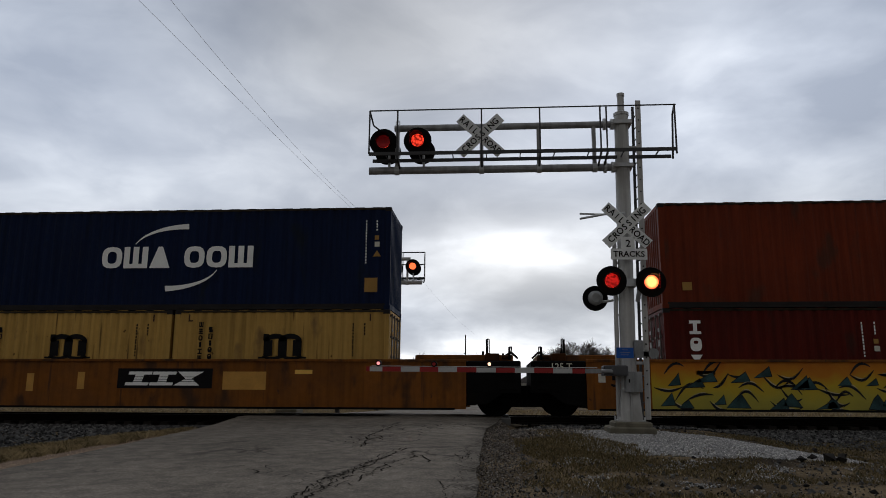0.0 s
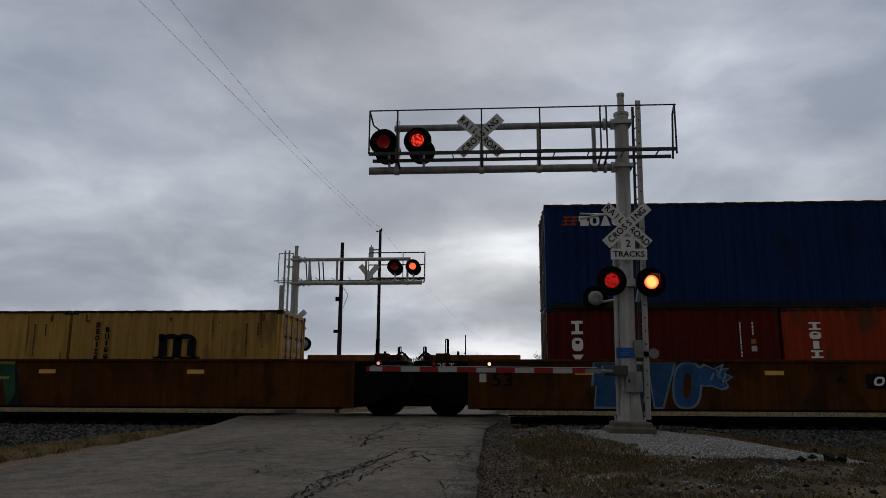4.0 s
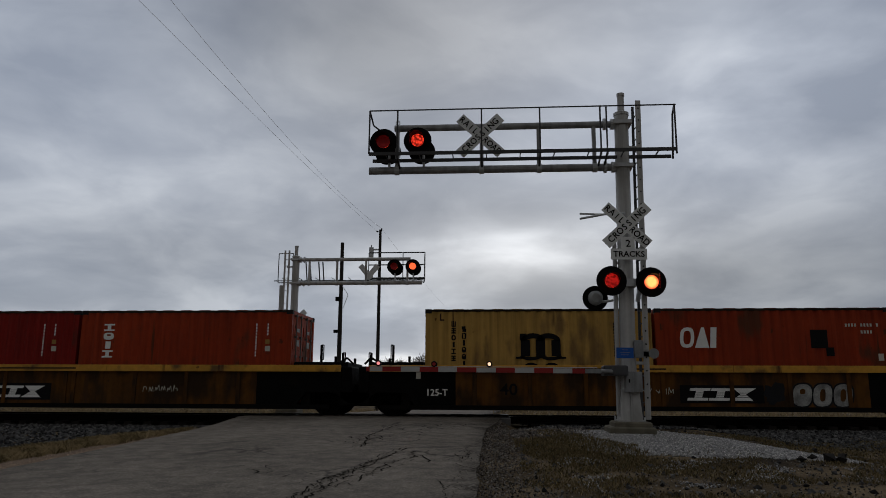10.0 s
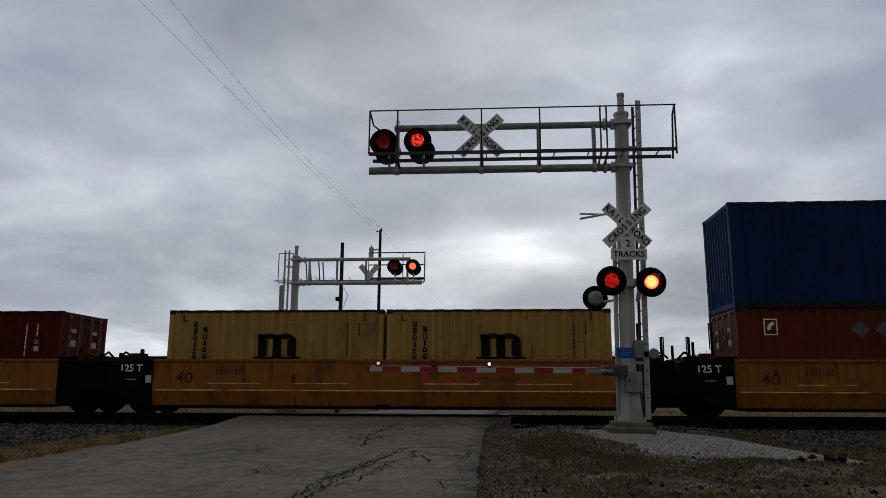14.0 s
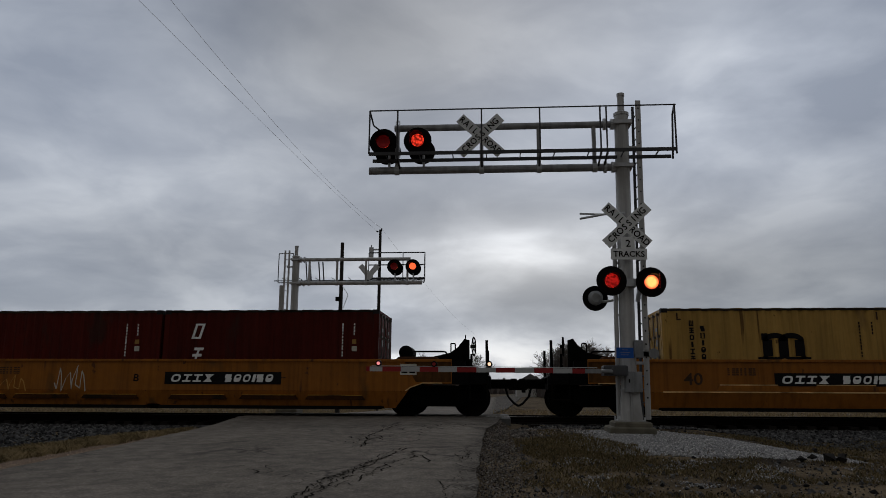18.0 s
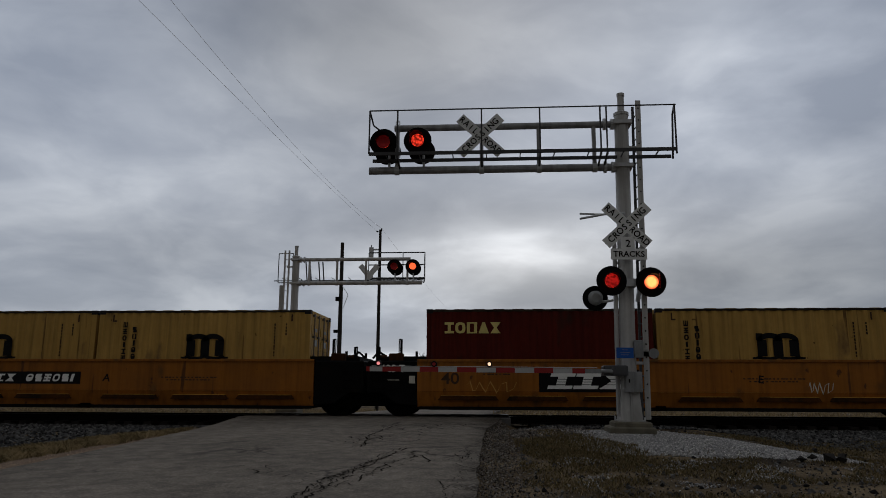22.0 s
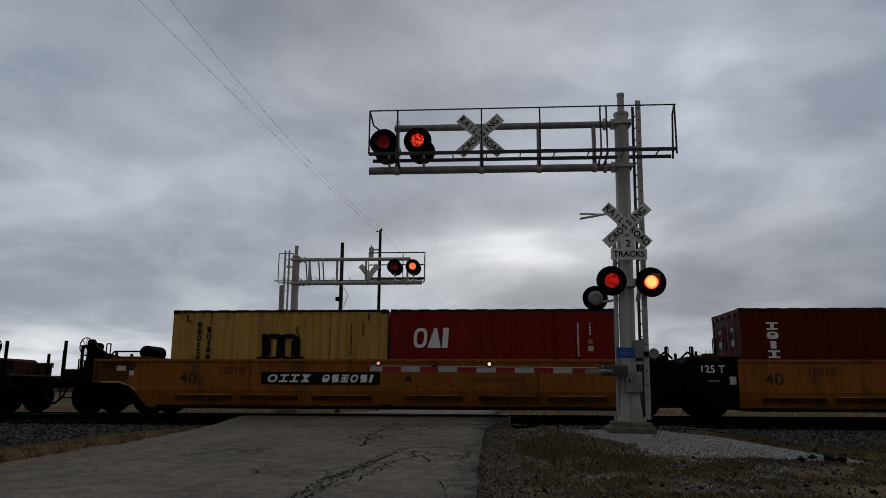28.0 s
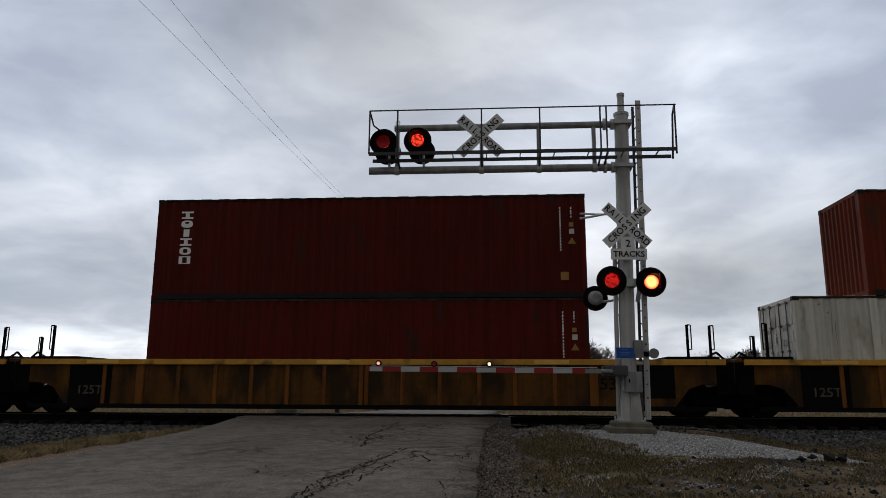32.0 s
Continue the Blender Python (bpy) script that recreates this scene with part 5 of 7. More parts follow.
def column(x, z_top, w, h, pitch, forms, bold=0.30):
    out = []
    for i, f in enumerate(forms):
        b = Build()
        k = w * (0.5 if f == "i" else 1.0)
        mark(b, f, x + (w - k) / 2, z_top - i * pitch - h, k, h, 0.0, bold)
        out.append(b)
    return out


def code_bars(b, x, z_top, n, pitch=0.085, w=0.036):
    rng = random.Random(int(abs(x * 100)))
    for i in range(n):
        h = pitch * rng.uniform(0.5, 0.85)
        b.box(x - w / 2, x + w / 2, -0.008, -0.004, z_top - i * pitch - h, z_top - i * pitch)


def arc_band(b, cx, cz, rx, rz, a0, a1, w0, w1, n=14):
    v, f = [], []
    for i in range(n + 1):
        t = radians(a0 + (a1 - a0) * i / n)
        w = w0 + (w1 - w0) * i / n
        for k in (0.0, w):
            x, z = cx + (rx - k) * math.cos(t), cz + (rz - k) * math.sin(t)
            v += [(x, -0.008, z), (x, -0.004, z)]
    for i in range(n):
        k = 4 * i
        f += [(k, k + 4, k + 6, k + 2), (k + 1, k + 3, k + 7, k + 5), (k, k + 1, k + 5, k + 4), (k + 2, k + 6, k + 7, k + 3)]
    b.add(v, f + [(0, 2, 3, 1), (4 * n, 4 * n + 1, 4 * n + 3, 4 * n + 2)])


def decals(kind, L, H):
    """Lists of (name, builder, paint, label) for the side that the road sees; x from the middle, y = 0 on the ridges."""
    out = []

    def d(name, mat, fn, label=""):
        b = Build()
        fn(b)
        out.append((name, b, mat, label))

    def painted(mat, forms, label=""):
        for k, b in enumerate(forms):
            out.append(("trade_mark", b, mat, label if k == 0 else ""))
    l, r = -L / 2, L / 2
    ink = "blackp" if kind in ("three_stem", "three_stem_low", "cream", "sweep", "sweep_rusty") else "white"
    if kind not in ("sweep", "sweep_rusty", "green_row", "slanted_patched"):
        big = L > 8
        d("code_marks", ink, lambda b: (code_bars(b, r - (1.0 if not big else 0.70), H - 0.38, 11 if not big else 15), code_bars(b, r - (0.68 if not big else 0.40), H - 0.38, 4)))
        if ink == "white":
            k = 0.46 if big else 0.74
            d("data_plate", "pale", lambda b: b.box(r - k, r - k + 0.14, -0.008, -0.004, H - 1.14, H - 1.0))
            d("code_plate", "orangep", lambda b: b.box(r - k, r - k + 0.12, -0.008, -0.004, H - 0.94, H - 0.82))
            if big:
                d("hazard_sign", "orangep", lambda b: b.prism([(r - k - 0.04, H - 1.42), (r - k + 0.18, H - 1.42), (r - k + 0.07, H - 1.24)], -0.008, -0.004))
    if kind in ("three_stem", "three_stem_low"):
        def logo(b):
            w, h, x, z = 1.06, 0.60, -0.45, H - 1.27
            for i, k in enumerate((0, 0.385, 0.77)):
                b.box(x + k * w, x + k * w + 0.23 * w, -0.008, -0.004, z, z + h * 0.72)
            for k in (0.0, 0.385):
                arc_band(b, x + (k + 0.31) * w, z + h * 0.66, 0.31 * w, 0.36 * h, 0, 180, 0.14, 0.14, 10)
            b.box(x - 0.02, x + 0.14, -0.008, -0.004, z + h * 0.7, z + h)
            for k in (0, 0.5):
                arc_band(b, x + (0.25 + k) * w, z + 0.04, 0.30 * w, 0.15, 200, 340, 0.09, 0.09, 8)
            b.box(x - 0.14, x + 0.1, -0.008, -0.004, z - 0.07, z - 0.02)
            b.box(x + w - 0.1, x + w + 0.14, -0.008, -0.004, z - 0.07, z - 0.02)
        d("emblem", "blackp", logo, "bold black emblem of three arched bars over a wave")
        if kind == "three_stem_low":
            d("emblem", "blackp", lambda b: [arc_band(b, x, H - 1.68, 0.26, 0.24, 0, 180, 0.12, 0.12, 10) for x in (-0.18, 0.36)])
        d("hook_mark", "brownp", lambda b: (b.box(l + 0.40, l + 0.44, -0.008, -0.004, H - 0.32, H - 0.12), b.box(r - 0.55, r - 0.51, -0.008, -0.004, H - 0.32, H - 0.12), b.box(l + 0.44, l + 0.52, -0.008, -0.004, H - 0.32, H - 0.28)))
    elif kind in ("slanted", "slanted_patched"):
        painted("white", glyphs(l + 0.62, H - 1.05, 0.95, 0.54, "oai", 0.06, 0.08, 0.24), "white slanted trade mark of heavy strokes")
        if kind == "slanted_patched":
            d("code_marks", "pale", lambda b: [b.box(r - 1.18 + k * 0.078, r - 1.18 + k * 0.078 + 0.045, -0.008, -0.004, H - 0.50, H - 0.42) for k in range(11) if k not in (4, 9)] + [b.box(r - 0.80 + k * 0.078, r - 0.80 + k * 0.078 + 0.045, -0.008, -0.004, H - 0.68, H - 0.60) for k in range(4)])
            d("data_plate", "pale", lambda b: b.box(r - 0.42, r - 0.29, -0.008, -0.004, H - 1.38, H - 1.20))
            d("overpaint", "blackp", lambda b: (b.box(0.95, 1.38, -0.008, -0.004, H - 1.06, H - 0.58), b.box(1.32, 1.52, -0.011, -0.0085, H - 1.26, H - 1.04)), "dark squares of overpaint")
    elif kind == "column_four":
        painted("white", column(l + 0.68, H - 0.38, 0.30, 0.20, 0.245, "trit"), "white upright column of painted trade marks")
    elif kind == "column_forty":
        painted("white", column(l + 0.72, H - 0.36, 0.34, 0.215, 0.262, "tritop"), "white upright column of painted trade marks")
        d("hazard_plate", "orangep", lambda b: b.box(r - 0.72, r - 0.50, -0.008, -0.004, H - 2.42, H - 2.20))
    elif kind == "plain40":
        d("hazard_plate", "orangep", lambda b: b.box(r - 0.72, r - 0.50, -0.008, -0.004, H - 2.42, H - 2.20))
    elif kind == "brown40":
        d("hazard_plate", "orangep", lambda b: b.box(l + 0.55, l + 0.80, -0.008, -0.004, H - 2.42, H - 2.20))
    elif kind == "column_three":
        painted("white", column(l + 0.66, H - 0.33, 0.30, 0.36, 0.45, "trx"), "white upright column of painted trade marks")
    elif kind == "ue":
        painted("white", glyphs(l + 0.80, H - 0.80, 0.28, 0.42, "p", 0.05, 0.28) + glyphs(l + 0.80, H - 1.46, 0.28, 0.42, "b", 0.05, 0.28), "two white slanted painted marks")
    elif kind == "gol":
        painted("white", column(l + 0.75, H - 0.30, 0.34, 0.36, 0.47, "oob"), "white upright column of painted trade marks")
    elif kind == "yellow_row":
        painted("yellowp", glyphs(l + 0.50, H - 0.66, 1.55, 0.30, "topax", 0.12, 0, 0.30), "yellow row of painted trade marks")
    elif kind == "yellow_row_dim":
        painted("yellowp", glyphs(l + 0.50, H - 0.66, 0.75, 0.30, "to", 0.12, 0, 0.30), "half painted-over yellow trade marks")
        d("overpaint", "blackp", lambda b: b.box(l + 1.3, l + 2.6, -0.008, -0.004, H - 1.0, H - 0.35))
    elif kind == "curled":
        painted("white", glyphs(l + 0.40, H - 1.06, 2.50, 0.30, "oropos", 0.20, 0, 0.24), "white row of painted trade marks under a curled emblem")
        d("emblem", "white", lambda b: [arc_band(b, l + 0.60 + i * 0.22, H - 0.52, 0.20, 0.17, 30 + i * 60, 250 + i * 50, 0.06, 0.03, 8) for i in range(4)])
    elif kind == "curled_side":
        painted("white", glyphs(l + 1.40, H - 0.58, 1.45, 0.20, "oropos", 0.20, 0, 0.24), "white row of painted trade marks beside a curled emblem")
        d("emblem", "white", lambda b: [arc_band(b, l + 0.60 + i * 0.24, H - 0.66, 0.26, 0.24, 30 + i * 60, 250 + i * 50, 0.08, 0.04, 8) for i in range(4)])
    elif kind == "fmark":
        d("framed_emblem", "white", lambda b: (b.box(l + 0.70, l + 1.05, -0.008, -0.004, H - 0.72, H - 0.69), b.box(l + 0.70, l + 1.05, -0.008, -0.004, H - 0.32, H - 0.29), b.box(l + 0.70, l + 0.73, -0.008, -0.004, H - 0.69, H - 0.32), b.box(l + 1.02, l + 1.05, -0.008, -0.004, H - 0.69, H - 0.32), arc_band(b, l + 0.98, H - 0.58, 0.20, 0.22, 95, 180, 0.08, 0.10, 6), arc_band(b, l + 0.98, H - 0.70, 0.18, 0.20, 95, 175, 0.06, 0.08, 6)), "small framed white emblem")
        d("emblem_ground", "navy", lambda b: b.box(l + 0.73, l + 1.02, -0.0055, -0.0035, H - 0.69, H - 0.32))
    elif kind == "fmark_diamonds":
        d("framed_emblem", "white", lambda b: (b.box(l + 0.70, l + 1.05, -0.008, -0.004, H - 0.72, H - 0.69), b.box(l + 0.70, l + 1.05, -0.008, -0.004, H - 0.32, H - 0.29), b.box(l + 0.70, l + 0.73, -0.008, -0.004, H - 0.69, H - 0.32), b.box(l + 1.02, l + 1.05, -0.008, -0.004, H - 0.69, H - 0.32), arc_band(b, l + 0.98, H - 0.58, 0.20, 0.22, 95, 180, 0.08, 0.10, 6)), "small framed white emblem")
        M["greypatch"] = M.get("greypatch") or material("grey_paint_patch", (0.095, 0.10, 0.115), 0.6, vary=0.1)
        d("paint_patch", "greypatch", lambda b: [b.prism([(x, H - 0.58), (x + 0.25, H - 0.36), (x + 0.5, H - 0.58), (x + 0.25, H - 0.80)], -0.008, -0.004) for x in (l + 2.9, l + 3.5)], "grey diamond patches")
    elif kind == "heavy_row":
        painted("white", glyphs(-2.25, 1.20, 4.49, 0.62, "oma oom", 0.08, 0, 0.27), "large white row of heavy painted trade marks")
        d("swoosh", "white", lambda b: (arc_band(b, 0.40, 1.70, 1.75, 0.78, 165, 95, 0.02, 0.16), arc_band(b, -0.55, 1.30, 1.75, 0.78, -12, -82, 0.02, 0.16)), "two white curved strokes")
        d("hazard_plate", "orangep", lambda b: b.box(r - 0.72, r - 0.36, -0.008, -0.004, H - 2.42, H - 2.02))
    elif kind == "seaco":
        painted("white", glyphs(l + 0.95, H - 0.62, 1.48, 0.28, "soaoo", 0.10, 0, 0.30), "white row of painted trade marks")
        painted("redp", glyphs(l + 0.48, H - 0.60, 0.42, 0.26, "bb", 0.1, 0.2))
    elif kind == "green_row":
        d("hazard_sign", "orangep", lambda b: b.prism([(r - 0.78, H - 2.50), (r - 0.52, H - 2.50), (r - 0.65, H - 2.28)], -0.008, -0.004))
        d("code_plate", "orangep", lambda b: b.box(r - 0.72, r - 0.60, -0.008, -0.004, H - 0.94, H - 0.80))
        painted("white", glyphs(-3.42, 1.20, 6.8, 0.76, "bvbrorbbp", 0.05, 0, 0.30), "very large white row of heavy painted trade marks")
        d("code_marks", "white", lambda b: [b.box(r - 3.9 + i * 0.24 + (0.0 if z > 2.4 else 0.9), r - 3.9 + i * 0.24 + 0.08 + (0.0 if z > 2.4 else 0.9), -0.008, -0.004, z, z + 0.13) for z, n in ((2.48, 11), (2.16, 4)) for i in range(n)])
    elif kind in ("sweep", "sweep_rusty"):
        def mark(b):
            x, z, w, h, t = l + 2.48, H - 1.03, 0.70, 0.62, 0.13
            for q in (x, x + w + 0.06):
                b.prism([(q + 0.1, z), (q + w - 0.1, z), (q + w, z + 0.1), (q + w, z + t), (q + t, z + t), (q + t, z + h - t), (q + w - t, z + h - t), (q + w - t, z + t + 0.1), (q + w, z + t + 0.1), (q + w, z + h - 0.1), (q + w - 0.1, z + h), (q + 0.1, z + h), (q, z + h - 0.1), (q, z + 0.1)], -0.008, -0.004)
        d("trade_mark", "blackp", mark, "heavy black looping line mark")

        def wave(x):
            return H - 0.12 - 2.52 * min(1.0, max(0.0, (x - 0.6) / (7.1 - 0.6))) ** 2.1

        def dark(b):
            xs = np.linspace(0.6, r - 0.42, 26)
            for a, c in zip(xs, xs[1:]):
                b.prism([(a, wave(a)), (c, wave(c)), (c, H - 0.10), (a, H - 0.10)], -0.008, -0.004)
        d("dark_sweep", "blackp", dark, "black curved field at the upper corner")

        def green(b):
            f = lambda x: 1.22 + 0.93 * math.sin(math.pi / 2 * (x - 0.6) / 4.7) if x < 5.3 else 2.15 - 0.55 * ((x - 5.3) / 2.6) ** 2
            xs = np.linspace(0.6, r - 0.43, 26)
            for a, c in zip(xs, xs[1:]):
                b.prism([(a, f(a)), (c, f(c)), (c, f(c) + 0.10 + 0.010 * c), (a, f(a) + 0.10 + 0.010 * a)], -0.0105, -0.0085)
        d("green_sweep", "greenp", green, "long green curved stripe")
        d("code_marks", "white", lambda b: [b.box(r - 2.62 + i * 0.21, r - 2.62 + i * 0.21 + (0.035 if i in (4, 8) else 0.10), -0.0105, -0.0085, H - 0.50, H - 0.35) for i in range(10)])
    return out


CONTAINERS = []


def container(L, H, color, kind, at, s, label, door=1, W=2.438):
    """A steel shipping container, its base centre at `at` in the train's own measure."""
    t = thing("shipping_container", label, "container", (0, YT, at[2]), "containers on the train")
    k = (L, H, W)
    hw, hl = W / 2, L / 2
    posts = 0.13
    span = L - 2 * posts - 0.02
    paint = color
    side = shape(("side_wall", *k), lambda b: corrugated(b, span, 0.15, H - 0.06))
    part("side_wall", side, paint, t, at=(0, -hw + 0.008, 0))
    part("side_wall", side, paint, t, at=Matrix.Translation((0, hw - 0.008, 0)) @ Matrix.Rotation(math.pi, 4, "Z"))
    for sg in (-1, 1):
        part("top_rail", shape(("top_rail", L, H), lambda b: b.box(-hl + posts, hl - posts, -0.03, 0.03, H - 0.07, H - 0.012)), "toprail", t, at=(0, sg * (hw - 0.032), 0))
        part("bottom_rail", shape(("bottom_rail", L), lambda b: b.box(-hl + posts, hl - posts, -0.025, 0.025, 0.012, 0.16)), "seal" if L > 7 else paint, t, at=(0, sg * (hw - 0.030), 0))

    def roof(b):
        n = max(4, round(L / 0.53))
        b.box(-hl + posts, hl - posts, -hw + 0.06, hw - 0.06, H - 0.05, H - 0.03)
        for i in range(n):
            a = -hl + posts + (i + 0.2) * (L - 2 * posts) / n
            b.box(a, a + 0.30, -hw + 0.004, hw - 0.004, H - 0.03, H - 0.003)
    part("roof", shape(("roof", *k), roof), paint, t, "ribbed steel roof")
    part("floor_frame", shape(("floor_frame", *k), lambda b: b.box(-hl + 0.1, hl - 0.1, -hw + 0.07, hw - 0.07, 0.03, 0.14)), "seal", t)
    post = shape(("corner_post", H), lambda b: b.box(-posts / 2, posts / 2, -0.06, 0.06, 0.118, H - 0.118))
    cast = shape("corner_casting", lambda b: b.cbox(-0.089, 0.089, -0.081, 0.081, 0, 0.118, 0.008))
    for sx in (-1, 1):
        for sy in (-1, 1):
            part("corner_post", post, paint, t, at=(sx * (hl - posts / 2 - 0.01), sy * (hw - 0.062), 0))
            for z in (0, H - 0.118):
                part("corner_casting", cast, "seal" if z else paint, t, at=(sx * (hl - 0.089), sy * (hw - 0.081), z))
        part("end_header", shape(("end_header", W), lambda b: b.box(-0.03, 0.03, -hw + 0.12, hw - 0.12, -0.05, 0.05)), paint, t, at=(sx * (hl - 0.045), 0, H - 0.06))
        part("end_sill", shape(("end_sill", W), lambda b: b.box(-0.03, 0.03, -hw + 0.12, hw - 0.12, -0.07, 0.07)), paint, t, at=(sx * (hl - 0.045), 0, 0.09))
    if L > 13:
        for sx in (-1, 1):
            part("lifting_post", shape(("lifting_post", H), lambda b: b.box(-0.10, 0.10, 0.0, 0.03, 0.16, H - 0.02)), paint, t, at=(sx * 6.05, -hw + 0.004, 0))
    part("front_wall", shape(("front_wall", W, H), lambda b: corrugated(b, W - 0.25, 0.16, H - 0.10, "y", 0.045, 0.25)), paint, t,
         at=Matrix.Translation((-door * (hl - 0.012), 0, 0)) @ Matrix.Rotation(0 if door > 0 else math.pi, 4, "Z"))

    def leaf(b):
        w = (W - 0.26) / 2
        b.box(-0.02, 0.02, -w / 2, w / 2, 0.17, H - 0.12)
        n = 5
        for i in range(n):
            z = 0.26 + i * (H - 0.5) / n
            b.box(0.02, 0.04, -w / 2 + 0.06, w / 2 - 0.06, z, z + (H - 0.5) / n * 0.62)
    dl = shape(("door", W, H), leaf)
    rod = shape(("locking_bar", H), lambda b: (b.cyl((0.065, 0, 0.13), (0.065, 0, H - 0.08), 0.017, 8), [b.box(0.02, 0.09, -0.045, 0.045, z, z + 0.06) for z in (0.13, 0.75, H * 0.5, H - 0.75, H - 0.16)], b.box(0.07, 0.10, 0, 0.34, 1.0, 1.03)))
    w = (W - 0.26) / 2
    for sy in (-1, 1):
        dr = part("door", dl, paint, t, at=Matrix.Translation((door * (hl - 0.055), sy * (w / 2 + 0.004), 0)) @ Matrix.Rotation(0 if door > 0 else math.pi, 4, "Z"))
        for q in (-0.26, 0.24):
            part("locking_bar", rod, "bar", dr, "grey locking bar", (0, q, 0))
        for za, zb in ((1.62, 1.80), (2.02, 2.12)):
            part("door_placard", shape(("door_placard", za), lambda b: b.box(0.041, 0.044, -0.15, 0.15, za, zb)), "greywash", dr)
    for n_d, (name, b, mt, lb) in enumerate(decals(kind, L, H)):
        for j, one in enumerate(b.pieces() if name in ("hook_mark", "paint_patch", "swoosh") else [b]):
            key = ("decal", kind, L, H, name, mt, n_d, j)
            if key not in MESHES:
                MESHES[key] = one.mesh(name)
            part(name, MESHES[key], mt, t, lb if j == 0 else "", (0, -hw + 0.007, 0))
    if kind in ("three_stem", "three_stem_low"):
        for x, zt, sd in ((-hl + 0.72, H - 0.33, 3), (-hl + 1.0, H - 0.47, 9)):
            for i, form in enumerate("mboitb" if sd == 3 else "spirri"):
                k = 0.06 if form == "i" else 0.125
                glyph_parts("letter_mark", "blackp", t, -hw + 0.003, x + 0.06 - k / 2, zt - i * 0.185 - 0.15, k, 0.15, form, 0.05, 0, 0.30)
    CONTAINERS.append((t, s + at[0], at[2]))
    return t


def c20(color, kind, s, side, label, z=0.27, door=None, H=2.591):
    return container(6.058, H, color, kind, (side * 3.066, 0, z), s, label, 1 if side > 0 else -1)


def c40(color, kind, s, z, label, door=1, H=2.896):
    return container(12.192, H, color, kind, (0, 0, z), s, label, door)


# ---- well cars ----
WELLS, WHEELS = [], []
HALF = {"a53": (8.2, 10.0, 1.49, 9.70, 11.9), "n40": (6.30, 8.1, 1.49, 7.715, 9.88), "o40": (7.55, 8.3, 1.335, 7.90, 10.1), "r53": (9.5, 10.5, 1.49, 9.735, 11.78)}
BODY = {"a53": "gold", "n40": "gold_new", "o40": "gold_old", "r53": "gold_rib"}
RW = 0.475


def truck(car, x, s, wide=False):
    """A two-axle freight truck with its bolster; the wheelsets turn."""
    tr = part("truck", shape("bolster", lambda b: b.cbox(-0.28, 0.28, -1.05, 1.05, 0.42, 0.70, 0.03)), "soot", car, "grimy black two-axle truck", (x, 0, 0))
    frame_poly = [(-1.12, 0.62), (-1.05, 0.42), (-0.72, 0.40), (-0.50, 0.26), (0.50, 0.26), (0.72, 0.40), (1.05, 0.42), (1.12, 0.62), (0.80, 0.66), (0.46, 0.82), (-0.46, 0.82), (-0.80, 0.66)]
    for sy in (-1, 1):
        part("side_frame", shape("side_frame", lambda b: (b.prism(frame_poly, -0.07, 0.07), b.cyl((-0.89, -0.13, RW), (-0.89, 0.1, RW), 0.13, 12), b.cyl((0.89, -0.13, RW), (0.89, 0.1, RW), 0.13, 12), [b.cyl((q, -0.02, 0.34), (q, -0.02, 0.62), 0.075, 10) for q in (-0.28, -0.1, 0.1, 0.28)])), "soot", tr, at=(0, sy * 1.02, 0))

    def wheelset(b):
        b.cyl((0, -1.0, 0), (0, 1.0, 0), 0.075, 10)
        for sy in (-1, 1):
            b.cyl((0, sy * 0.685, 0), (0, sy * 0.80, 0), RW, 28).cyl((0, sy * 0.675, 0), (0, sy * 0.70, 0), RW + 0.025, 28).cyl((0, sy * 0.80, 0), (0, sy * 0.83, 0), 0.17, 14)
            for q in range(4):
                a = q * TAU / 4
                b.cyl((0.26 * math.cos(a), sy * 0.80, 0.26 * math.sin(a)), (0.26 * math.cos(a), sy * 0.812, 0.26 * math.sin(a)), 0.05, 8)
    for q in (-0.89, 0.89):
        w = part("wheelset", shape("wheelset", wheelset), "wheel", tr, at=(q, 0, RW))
        WHEELS.append((w, q, s + x + q))
    return tr


def grab_post(car, x, y, z, h, loop=0.0, mat="soot"):
    b = Build()
    if loop:
        b.tube([(x, y, z), (x, y, z + h), (x + loop, y, z + h), (x + loop, y, z + h * 0.3), (x, y, z + h * 0.3)], 0.016, 6)
        b.box(x - 0.03, x + 0.03, y - 0.03, y + 0.03, z, z + h)
    else:
        b.box(x - 0.035, x + 0.035, y - 0.03, y + 0.03, z, z + h)
    part("grab_post", b, mat, car)


